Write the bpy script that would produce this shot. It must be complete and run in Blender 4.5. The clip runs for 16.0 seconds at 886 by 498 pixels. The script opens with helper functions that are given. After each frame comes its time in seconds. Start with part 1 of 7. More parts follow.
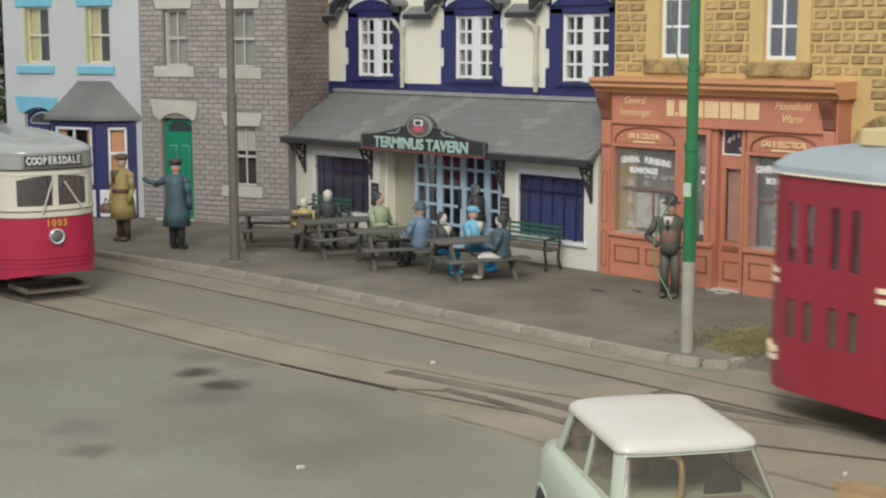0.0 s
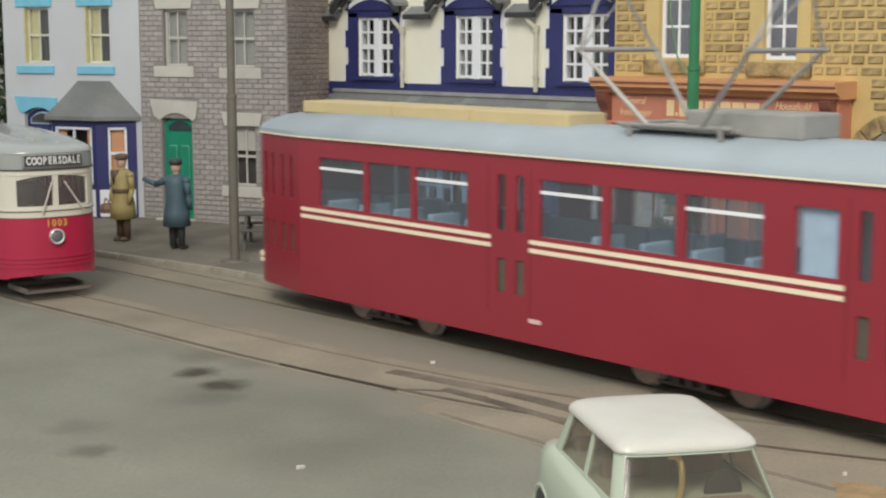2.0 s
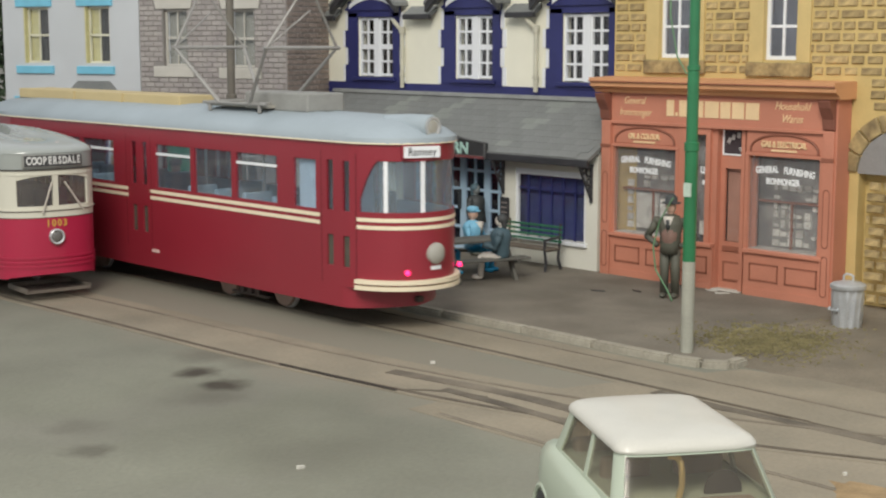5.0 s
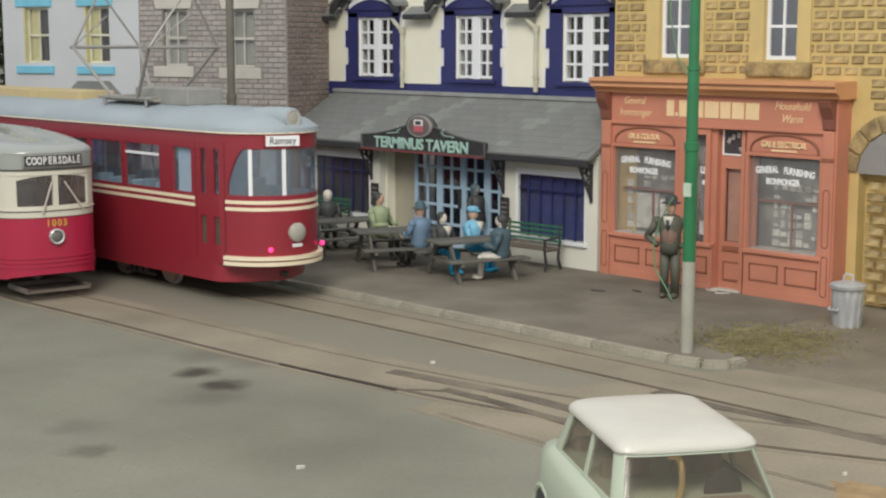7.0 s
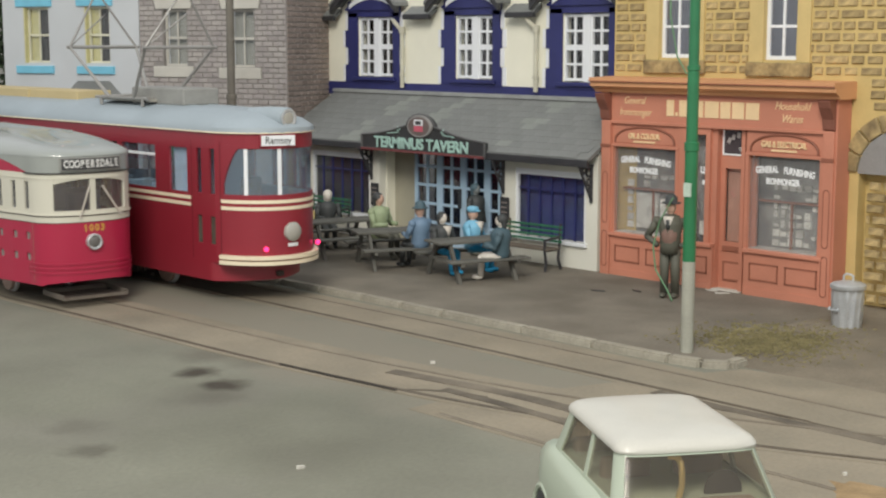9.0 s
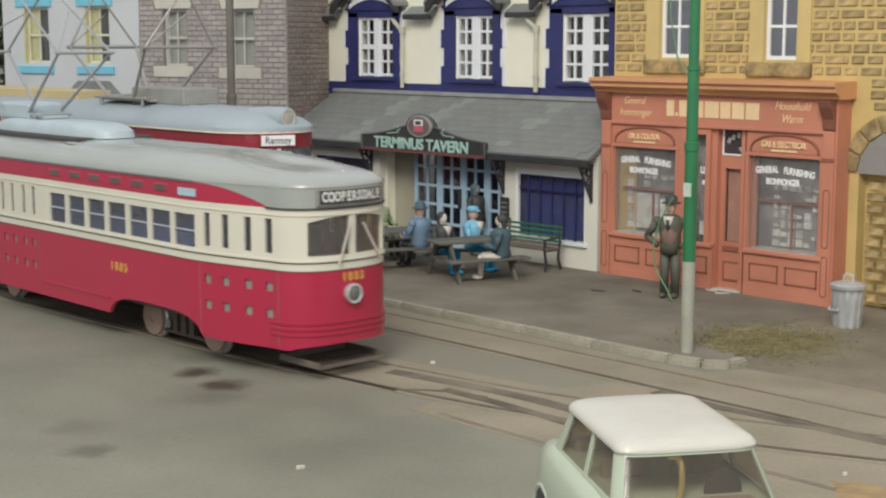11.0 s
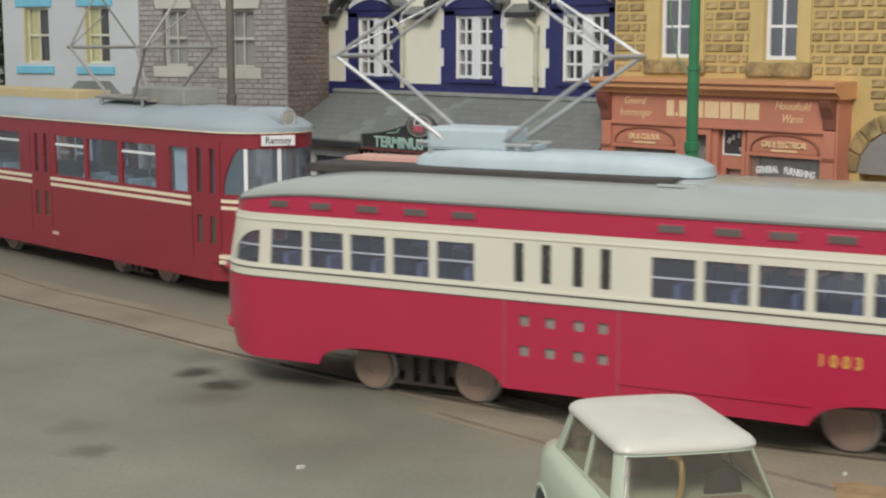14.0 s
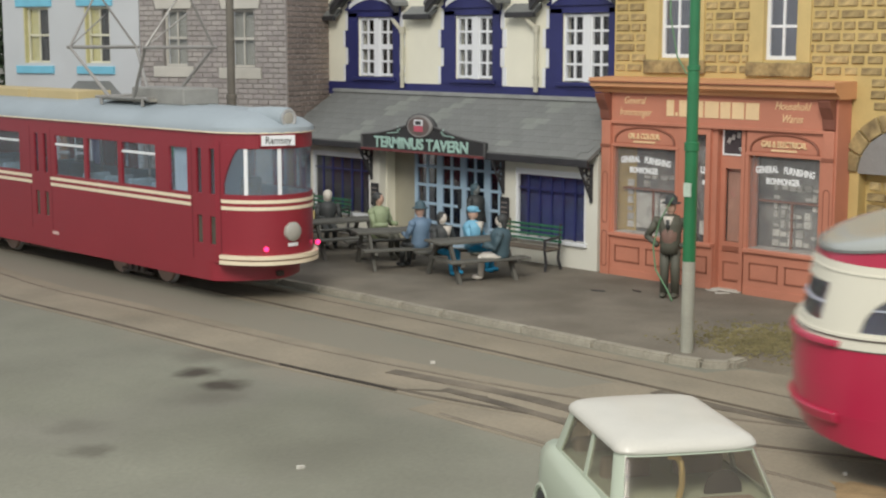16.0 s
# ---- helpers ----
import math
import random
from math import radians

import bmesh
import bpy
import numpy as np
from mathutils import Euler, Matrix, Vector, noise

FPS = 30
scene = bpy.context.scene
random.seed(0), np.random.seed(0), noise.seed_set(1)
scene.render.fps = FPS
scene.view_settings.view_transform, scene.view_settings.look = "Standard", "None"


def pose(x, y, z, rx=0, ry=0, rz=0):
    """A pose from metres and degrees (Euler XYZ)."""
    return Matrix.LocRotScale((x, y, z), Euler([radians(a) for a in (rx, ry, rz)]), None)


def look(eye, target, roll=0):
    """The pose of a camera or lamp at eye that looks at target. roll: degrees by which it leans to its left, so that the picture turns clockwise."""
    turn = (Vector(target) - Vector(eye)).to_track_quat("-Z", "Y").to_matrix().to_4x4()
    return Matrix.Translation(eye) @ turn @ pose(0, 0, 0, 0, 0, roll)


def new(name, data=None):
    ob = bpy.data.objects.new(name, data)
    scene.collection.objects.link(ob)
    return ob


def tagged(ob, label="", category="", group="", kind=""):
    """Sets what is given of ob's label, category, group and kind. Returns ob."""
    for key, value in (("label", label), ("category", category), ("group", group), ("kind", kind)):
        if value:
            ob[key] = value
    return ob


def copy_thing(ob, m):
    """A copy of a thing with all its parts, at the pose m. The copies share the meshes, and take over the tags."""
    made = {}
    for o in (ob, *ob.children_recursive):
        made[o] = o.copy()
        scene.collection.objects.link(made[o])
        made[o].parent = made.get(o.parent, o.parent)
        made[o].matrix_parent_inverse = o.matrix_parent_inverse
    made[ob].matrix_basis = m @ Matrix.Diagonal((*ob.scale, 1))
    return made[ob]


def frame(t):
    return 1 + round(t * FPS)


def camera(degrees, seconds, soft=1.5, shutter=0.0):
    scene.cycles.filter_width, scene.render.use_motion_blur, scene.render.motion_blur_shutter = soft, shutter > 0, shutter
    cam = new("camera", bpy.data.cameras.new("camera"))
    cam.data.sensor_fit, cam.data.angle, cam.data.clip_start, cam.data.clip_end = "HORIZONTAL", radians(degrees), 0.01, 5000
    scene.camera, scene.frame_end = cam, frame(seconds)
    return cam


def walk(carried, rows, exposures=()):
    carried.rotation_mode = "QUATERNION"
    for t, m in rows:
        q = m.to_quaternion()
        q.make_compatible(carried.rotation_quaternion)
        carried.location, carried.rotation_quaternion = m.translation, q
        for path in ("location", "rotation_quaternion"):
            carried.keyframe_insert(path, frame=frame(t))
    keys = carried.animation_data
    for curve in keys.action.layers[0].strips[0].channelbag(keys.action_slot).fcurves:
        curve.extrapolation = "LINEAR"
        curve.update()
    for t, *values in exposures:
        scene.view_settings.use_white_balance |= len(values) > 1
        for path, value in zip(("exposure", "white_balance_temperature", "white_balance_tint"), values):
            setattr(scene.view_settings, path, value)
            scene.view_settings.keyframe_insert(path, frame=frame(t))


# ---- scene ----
# A table-top tram layout: sizes below are in full-size metres of the street it models, S brings them to the model's true size.
S = 1 / 45
cam = camera(34.37, 16.0, soft=2.2, shutter=0.5)
YAW, PITCH = 46.888, 8.2296
walk(cam, [(0.0, pose(0, 0, 4.6 * S, 90 - PITCH, 0, YAW)), (16.0, pose(0, 0, 4.6 * S, 90 - PITCH, 0, YAW))],
     [(0.0, 0.0), (11.5, 0.0), (12.5, -0.05), (13.2, -0.15), (14.8, -0.16), (15.5, -0.06), (16.0, -0.02)])

# ---- light: an exhibition hall, soft light all round and lamps overhead ----
world = bpy.data.worlds.new("hall")
scene.world = world
world.use_nodes = True
wn = world.node_tree
bg = wn.nodes["Background"]
bg.inputs[0].default_value = (0.84, 0.87, 0.90, 1)
bg.inputs[1].default_value = 0.80


def hall_lamp(x, y, z, tx, ty, w, power, color):
    data = bpy.data.lights.new("hall_lamp", "AREA")
    data.energy, data.size, data.color = power, w * S, color
    ob = new("hall_lamp", data)
    ob.matrix_basis = look((x * S, y * S, z * S), (tx * S, ty * S, 0))
    return ob


hall_lamp(4, -12, 30, -18, 18, 16, 8.0, (1.0, 0.95, 0.86))


# ---- materials ----
def mat(name, color, rough=0.6, metal=0.0, var=0.12, scale=3.0, fine=40.0, bump=0.15, second=None, each=0.0, coat=0.0, stain=0.0, emit=0.0, spots=(), dust=None, blotch=None):
    """Colour with variation at two scales, fine relief, and a shade of its own for each piece."""
    m = bpy.data.materials.new(name)
    m.use_nodes = True
    nt = m.node_tree
    N, L = nt.nodes, nt.links
    b = N["Principled BSDF"]
    tc = N.new("ShaderNodeTexCoord")
    mp = N.new("ShaderNodeMapping")
    for i in range(3):
        mp.inputs["Scale"].default_value[i] = 1 / S
    L.new(tc.outputs["Object"], mp.inputs["Vector"])

    def noise_tex(sc, detail=4):
        n = N.new("ShaderNodeTexNoise")
        n.inputs["Scale"].default_value, n.inputs["Detail"].default_value = sc, detail
        L.new(mp.outputs[0], n.inputs["Vector"])
        return n

    big, small = noise_tex(scale), noise_tex(fine, 6)
    ramp = N.new("ShaderNodeValToRGB")
    ramp.color_ramp.elements[0].position, ramp.color_ramp.elements[1].position = 0.35, 0.65
    other = second or tuple(c * (1 - var * 1.6) for c in color)
    ramp.color_ramp.elements[0].color, ramp.color_ramp.elements[1].color = (*other, 1), (*color, 1)
    L.new(big.outputs[0], ramp.inputs[0])
    hsv = N.new("ShaderNodeHueSaturation")
    L.new(ramp.outputs[0], hsv.inputs["Color"])
    mr = N.new("ShaderNodeMapRange")
    mr.inputs["To Min"].default_value, mr.inputs["To Max"].default_value = 1 - var * 1.5, 1 + var * 1.5
    L.new(small.outputs[0], mr.inputs["Value"])
    val = mr.outputs[0]
    if each:
        info, geo = N.new("ShaderNodeObjectInfo"), N.new("ShaderNodeNewGeometry")
        add, fr, sp, mul = (N.new("ShaderNodeMath") for _ in range(4))
        add.operation, fr.operation, sp.operation, mul.operation = "ADD", "FRACT", "MULTIPLY_ADD", "MULTIPLY"
        L.new(info.outputs["Random"], add.inputs[0])
        L.new(geo.outputs["Random Per Island"], add.inputs[1])
        L.new(add.outputs[0], fr.inputs[0])
        L.new(fr.outputs[0], sp.inputs[0])
        sp.inputs[1].default_value, sp.inputs[2].default_value = 2 * each, 1 - each
        L.new(sp.outputs[0], mul.inputs[0])
        L.new(val, mul.inputs[1])
        val = mul.outputs[0]
    L.new(val, hsv.inputs["Value"])
    col = hsv.outputs[0]
    if stain:
        st = noise_tex(scale * 0.35, 5)
        sr = N.new("ShaderNodeMapRange")
        sr.inputs["From Min"].default_value, sr.inputs["From Max"].default_value = 0.5, 0.72
        L.new(st.outputs[0], sr.inputs["Value"])
        mx = N.new("ShaderNodeMixRGB")
        mx.blend_type = "MULTIPLY"
        mx.inputs[2].default_value = (1 - stain, 1 - stain, 1 - stain * 1.1, 1)
        L.new(sr.outputs[0], mx.inputs[0])
        L.new(col, mx.inputs[1])
        col = mx.outputs[0]
    if blotch:
        bn = noise_tex(0.55, 3)
        br = N.new("ShaderNodeMapRange")
        br.inputs["From Min"].default_value, br.inputs["From Max"].default_value, br.inputs["To Max"].default_value = 0.50, 0.68, 0.28
        L.new(bn.outputs[0], br.inputs["Value"])
        bx = N.new("ShaderNodeMixRGB")
        bx.inputs[2].default_value = (*blotch, 1)
        L.new(br.outputs[0], bx.inputs[0])
        L.new(col, bx.inputs[1])
        col = bx.outputs[0]
    if dust:
        # tan dust carried along a strip of the street: middle, half width, colour
        sep, off, ab, wn_, sub, rg_ = (N.new("ShaderNode" + q) for q in ("SeparateXYZ", "Math", "Math", "TexNoise", "Math", "MapRange"))
        off.operation, ab.operation, sub.operation = "SUBTRACT", "ABSOLUTE", "MULTIPLY_ADD"
        L.new(mp.outputs[0], sep.inputs[0])
        L.new(sep.outputs["Y"], off.inputs[0])
        off.inputs[1].default_value = dust[0]
        L.new(off.outputs[0], ab.inputs[0])
        wn_.inputs["Scale"].default_value, wn_.inputs["Detail"].default_value = 0.8, 5
        L.new(mp.outputs[0], wn_.inputs["Vector"])
        L.new(wn_.outputs[0], sub.inputs[0])
        sub.inputs[1].default_value = 2.4
        L.new(ab.outputs[0], sub.inputs[2])
        rg_.inputs["From Min"].default_value, rg_.inputs["From Max"].default_value = dust[1] + 1.9, dust[1] + 0.7
        rg_.inputs["To Max"].default_value = 0.8
        L.new(sub.outputs[0], rg_.inputs["Value"])
        dx = N.new("ShaderNodeMixRGB")
        dx.inputs[2].default_value = (*dust[2], 1)
        L.new(rg_.outputs[0], dx.inputs[0])
        L.new(col, dx.inputs[1])
        col = dx.outputs[0]
    for sx, sy, sr_, k in spots:
        # a soft dark oil spot with a ragged rim
        vd = N.new("ShaderNodeVectorMath")
        vd.operation = "DISTANCE"
        ad = N.new("ShaderNodeVectorMath")
        ad.operation = "MULTIPLY_ADD"
        ad.inputs[1].default_value, ad.inputs[2].default_value = (0.5, 0.5, 0), (0, 0, 0)
        wob = noise_tex(2.2, 3)
        L.new(wob.outputs["Color"], ad.inputs[0])
        sm = N.new("ShaderNodeVectorMath")
        L.new(mp.outputs[0], sm.inputs[0])
        L.new(ad.outputs[0], sm.inputs[1])
        L.new(sm.outputs[0], vd.inputs[0])
        vd.inputs[1].default_value = (sx + 0.25, sy + 0.25, -0.02)
        rg = N.new("ShaderNodeMapRange")
        rg.inputs["From Min"].default_value, rg.inputs["From Max"].default_value = sr_, sr_ * 0.35
        rg.inputs["To Max"].default_value = k
        L.new(vd.outputs["Value"], rg.inputs["Value"])
        mx2 = N.new("ShaderNodeMixRGB")
        mx2.inputs[2].default_value = (0.05, 0.042, 0.03, 1)
        L.new(rg.outputs[0], mx2.inputs[0])
        L.new(col, mx2.inputs[1])
        col = mx2.outputs[0]
    L.new(col, b.inputs["Base Color"])
    b.inputs["Roughness"].default_value, b.inputs["Metallic"].default_value = rough, metal
    b.inputs["Coat Weight"].default_value = coat
    if bump:
        bp = N.new("ShaderNodeBump")
        bp.inputs["Strength"].default_value, bp.inputs["Distance"].default_value = bump, 0.02 * S
        L.new(small.outputs[0], bp.inputs["Height"])
        L.new(bp.outputs[0], b.inputs["Normal"])
    if emit:
        b.inputs["Emission Color"].default_value, b.inputs["Emission Strength"].default_value = (*color, 1), emit
    return m


def glass(name, tint=(0.85, 0.9, 0.9), rough=0.05, gloss=0.03, haze=0.0, dust=(0.5, 0.5, 0.5)):
    m = bpy.data.materials.new(name)
    m.use_nodes = True
    N, L = m.node_tree.nodes, m.node_tree.links
    N.remove(N["Principled BSDF"])
    tr, gl, mix, fr, pw, ma = (N.new("ShaderNode" + k) for k in ("BsdfTransparent", "BsdfGlossy", "MixShader", "LayerWeight", "Math", "Math"))
    tr.inputs[0].default_value = (*tint, 1)
    gl.inputs["Roughness"].default_value = rough
    fr.inputs[0].default_value = 0.5
    pw.operation, ma.operation = "POWER", "MULTIPLY_ADD"
    pw.inputs[1].default_value = 3.0
    ma.inputs[1].default_value, ma.inputs[2].default_value = 0.7, gloss
    L.new(fr.outputs["Facing"], pw.inputs[0])
    L.new(pw.outputs[0], ma.inputs[0])
    L.new(ma.outputs[0], mix.inputs[0])
    L.new(tr.outputs[0], mix.inputs[1])
    L.new(gl.outputs[0], mix.inputs[2])
    last = mix
    if haze:
        # a thin scattering film: milky plastic, and on some panes a painted-in reflection
        last, df, nz, ht = (N.new("ShaderNode" + k) for k in ("MixShader", "BsdfDiffuse", "TexNoise", "Math"))
        df.inputs[0].default_value = (*dust, 1)
        nz.inputs["Scale"].default_value = 60.0
        ht.operation = "MULTIPLY"
        ht.inputs[1].default_value = haze * 2
        L.new(nz.outputs[0], ht.inputs[0])
        L.new(ht.outputs[0], last.inputs[0])
        L.new(mix.outputs[0], last.inputs[1])
        L.new(df.outputs[0], last.inputs[2])
    L.new(last.outputs[0], N["Material Output"].inputs[0])
    return m


STAINS = [(-16.75, 10.98, 0.40, 1.0), (-15.85, 10.80, 0.44, 1.0), (-15.6, 10.35, 0.75, 0.2), (-14.27, 7.85, 0.36, 0.5), (-15.3, 8.25, 0.45, 0.3), (-17.6, 11.72, 0.7, 0.35), (-16.7, 11.85, 0.5, 0.3), (-15.35, 10.25, 0.5, 0.22), (-12.5, 9.5, 1.1, 0.12)]
ROAD = mat("road", (0.205, 0.206, 0.160), 0.85, var=0.1, scale=0.5, fine=14, bump=0.5, second=(0.172, 0.171, 0.134), stain=0.22, spots=STAINS, dust=(13.5, 1.5, (0.215, 0.195, 0.152)), blotch=(0.205, 0.195, 0.165))
BED = mat("track_bed", (0.275, 0.237, 0.175), 0.9, var=0.15, scale=0.9, fine=18, bump=0.5, second=(0.225, 0.198, 0.148), stain=0.22)
PAVE = mat("pavement", (0.205, 0.183, 0.145), 0.9, var=0.2, scale=0.9, fine=22, bump=0.7, second=(0.145, 0.128, 0.10), stain=0.22)
KERB = mat("kerb", (0.37, 0.345, 0.28), 0.9, var=0.2, scale=1.6, fine=20, bump=0.5, each=0.05, stain=0.25, second=(0.26, 0.24, 0.19))
GROOVE = mat("groove", (0.15, 0.125, 0.09), 0.9, var=0.2, scale=0.6, second=(0.06, 0.048, 0.035))
GROOVEFILLED = mat("dirt_filled_groove", (0.23, 0.195, 0.145), 0.9, var=0.2, scale=0.8, second=(0.10, 0.082, 0.06))
RAILPALE = mat("dusty_rail", (0.26, 0.225, 0.17), 0.7, metal=0.1, var=0.2, scale=1.2, second=(0.17, 0.145, 0.11))
RAIL = mat("rail", (0.15, 0.125, 0.095), 0.6, metal=0.3, var=0.25, scale=2, second=(0.085, 0.07, 0.05))
DIRT = mat("dirt", (0.215, 0.183, 0.135), 0.95, var=0.22, scale=1.0, fine=25, bump=0.8, second=(0.155, 0.132, 0.098), stain=0.15)
GRASS = mat("grass", (0.27, 0.235, 0.115), 0.95, var=0.2, scale=4, each=0.15)
WHITEWALL = mat("white_render", (0.575, 0.60, 0.615), 0.8, var=0.03, scale=0.8, bump=0.2, stain=0.07)
MORTAR = mat("grey_mortar", (0.28, 0.262, 0.245), 0.9, var=0.1)
BRICK = mat("grey_brick", (0.40, 0.37, 0.345), 0.85, var=0.1, scale=2, fine=30, bump=0.4, each=0.1, second=(0.34, 0.31, 0.30))
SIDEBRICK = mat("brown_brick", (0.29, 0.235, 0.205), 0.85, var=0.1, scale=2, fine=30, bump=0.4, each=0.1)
LIMESTONE = mat("pale_stone", (0.58, 0.56, 0.50), 0.85, var=0.06, scale=2, stain=0.12)
CREAM = mat("cream_plaster", (0.84, 0.82, 0.68), 0.85, var=0.03, scale=1.2, bump=0.15, stain=0.06)
NAVY = mat("navy_paint", (0.03, 0.034, 0.145), 0.5, var=0.12, scale=2, bump=0.1)
SKYBLUE = mat("sky_blue_paint", (0.20, 0.55, 0.72), 0.6, var=0.06, bump=0.1)
PALEBLUE = mat("pale_blue_paint", (0.42, 0.58, 0.72), 0.55, var=0.05, bump=0.1)
WHITE = mat("white_paint", (0.80, 0.82, 0.84), 0.55, var=0.03, bump=0.08)
SLATEPALE = mat("lichen_slate", (0.255, 0.272, 0.25), 0.8, var=0.12, scale=0.9, fine=25, bump=0.3, each=0.05, second=(0.22, 0.235, 0.215))
SLATE = mat("slate", (0.225, 0.232, 0.225), 0.8, var=0.14, scale=0.9, fine=25, bump=0.3, each=0.05, second=(0.175, 0.182, 0.175), stain=0.18)
BLACK = mat("black_paint", (0.04, 0.04, 0.044), 0.5, var=0.15)
# near-black colour that paints the shade inside rooms onto plain sheets
DARK = mat("room_shade", (0.075, 0.072, 0.07), 0.8, var=0.2)
BLUEROOM = mat("blue_curtain", (0.05, 0.06, 0.17), 0.7, var=0.35, scale=1.0, second=(0.05, 0.05, 0.058))
# the dim room's shade is put into this sheet's colour
DUSKROOM = mat("dim_grey_room", (0.062, 0.06, 0.075), 0.8, var=0.3, scale=1.2, second=(0.04, 0.038, 0.038))
CURTAIN = mat("yellow_curtain", (0.62, 0.58, 0.30), 0.9, var=0.1, scale=5)
ORANGE = mat("orange_curtain", (0.72, 0.38, 0.20), 0.9, var=0.06, scale=5)
GREYBLIND = mat("grey_blind", (0.34, 0.34, 0.30), 0.9, var=0.06, scale=3)
GREEN = mat("green_door_paint", (0.012, 0.26, 0.15), 0.45, var=0.06, bump=0.08)
SHOPRED = mat("terracotta_paint", (0.56, 0.225, 0.145), 0.6, var=0.07, scale=1.2, bump=0.15, stain=0.08)
SHOPORANGE = mat("orange_cornice_paint", (0.64, 0.32, 0.155), 0.6, var=0.07, scale=1.2, bump=0.1)
SHOPDARK = mat("dark_red_moulding", (0.28, 0.10, 0.06), 0.6, var=0.1)
SHOPGOLD = mat("gold_lettering", (0.84, 0.62, 0.36), 0.6, var=0.05, bump=0)
OCHRE = mat("ochre_mortar", (0.60, 0.45, 0.185), 0.9, var=0.08, scale=2, bump=0.3)
STONE = mat("ochre_stone", (0.50, 0.375, 0.175), 0.9, var=0.28, scale=3.0, fine=14, bump=0.9, second=(0.21, 0.155, 0.08), each=0.22)
DRESSED = mat("dressed_stone", (0.60, 0.46, 0.20), 0.85, var=0.06, scale=2, bump=0.2)
POLE_GREEN = mat("green_pole_paint", (0.02, 0.17, 0.065), 0.4, var=0.1, bump=0.05, coat=0.3)
POLE_GREY = mat("grey_brown_pole_paint", (0.155, 0.14, 0.115), 0.6, var=0.1)
POLE_PALE = mat("pale_grey_pole_paint", (0.36, 0.36, 0.30), 0.6, var=0.1)
STEEL = mat("galvanised_steel", (0.60, 0.62, 0.63), 0.42, metal=0.5, var=0.12, scale=4)
TRAMRED = mat("tram_red_paint", (0.265, 0.022, 0.036), 0.36, var=0.05, scale=0.6, bump=0.05, coat=0.15)
TRAMGREY = mat("tram_roof_paint", (0.335, 0.39, 0.425), 0.55, var=0.08, scale=0.7, bump=0.1, stain=0.15)
STRIPE = mat("cream_stripe_paint", (0.80, 0.70, 0.52), 0.5, var=0.04, bump=0)
PCCRED = mat("bright_red_paint", (0.40, 0.019, 0.058), 0.30, var=0.04, scale=0.6, bump=0.04, coat=0.3)
PCCCREAM = mat("cream_body_paint", (0.61, 0.59, 0.495), 0.45, var=0.03, scale=0.8, bump=0.04)
PCCROOF = mat("grey_roof_paint", (0.31, 0.33, 0.31), 0.24, var=0.04, scale=0.7, bump=0.02, coat=0.35)
# dark colour for shadow lines drawn below the tram's mouldings
LINE = mat("moulding_shadow", (0.09, 0.07, 0.06), 0.6, var=0.1)
RUBBER = mat("dark_rubber_strip", (0.055, 0.05, 0.045), 0.8, var=0.15)
TAN = mat("tan_board", (0.56, 0.45, 0.24), 0.7, var=0.06, scale=1.5)
PINK = mat("pink_strip", (0.62, 0.36, 0.30), 0.7, var=0.06)
WHEEL = mat("rusty_wheel", (0.34, 0.24, 0.19), 0.7, var=0.1, scale=6)
TYRE = mat("polished_tyre", (0.80, 0.80, 0.79), 0.3, metal=0.6, var=0.05)
CHASSIS = mat("brown_black_bogie", (0.085, 0.065, 0.055), 0.7, var=0.2, scale=5)
PANTO = mat("pantograph_metal", (0.36, 0.35, 0.33), 0.5, metal=0.4, var=0.1)
PANTOPALE = mat("pale_pantograph_metal", (0.42, 0.43, 0.44), 0.4, metal=0.4, var=0.1)
PANTOBLUE = mat("pale_blue_metal", (0.42, 0.50, 0.54), 0.5, var=0.06)
SEAT = mat("blue_grey_seat", (0.30, 0.44, 0.54), 0.7, var=0.1)
FLOORMAT = mat("tram_floor", (0.22, 0.20, 0.18), 0.8, var=0.1)
LAMPGLASS = mat("lamp_glass", (0.38, 0.37, 0.33), 0.15, var=0.03, bump=0)
REDLIGHT = mat("red_tail_light", (1.0, 0.03, 0.16), 0.3, var=0.02, bump=0, emit=2.5)
GOLD = mat("gold_number_paint", (0.58, 0.33, 0.07), 0.5, var=0.05, bump=0)
MINT = mat("mint_car_paint", (0.385, 0.435, 0.345), 0.42, var=0.03, scale=1, bump=0.03, coat=0.2)
CARWHITE = mat("white_car_roof_paint", (0.50, 0.49, 0.44), 0.5, var=0.03, bump=0.03, coat=0.15)
WOOD = mat("weathered_table_wood", (0.135, 0.133, 0.115), 0.85, var=0.15, scale=4, fine=30, bump=0.3, each=0.12)
BENCHGREEN = mat("green_bench_slat", (0.028, 0.15, 0.075), 0.6, var=0.1, each=0.1)
BENCHWOOD = mat("brown_bench_seat", (0.15, 0.12, 0.09), 0.7, var=0.1)
SIGNBLACK = mat("sign_black", (0.045, 0.045, 0.047), 0.5, var=0.15)
SIGNTEXT = mat("pale_green_lettering", (0.40, 0.60, 0.53), 0.6, var=0.04, bump=0)
LETTERGREY = mat("soft_white_lettering", (0.62, 0.62, 0.60), 0.6, var=0.03, bump=0)
TEXTWHITE = mat("white_lettering", (0.85, 0.86, 0.86), 0.6, var=0.02, bump=0)
PAPER = mat("shop_goods_paper", (0.72, 0.70, 0.63), 0.8, var=0.2, scale=6, each=0.25)
SHOPBACK = mat("shop_interior", (0.30, 0.29, 0.27), 0.9, var=0.35, scale=2.5, second=(0.12, 0.115, 0.11))
LEAF = mat("dark_leaf", (0.035, 0.06, 0.025), 0.8, var=0.2, each=0.3)
HALLWALL = mat("hall_backdrop", (0.35, 0.34, 0.31), 0.9, var=0.05)
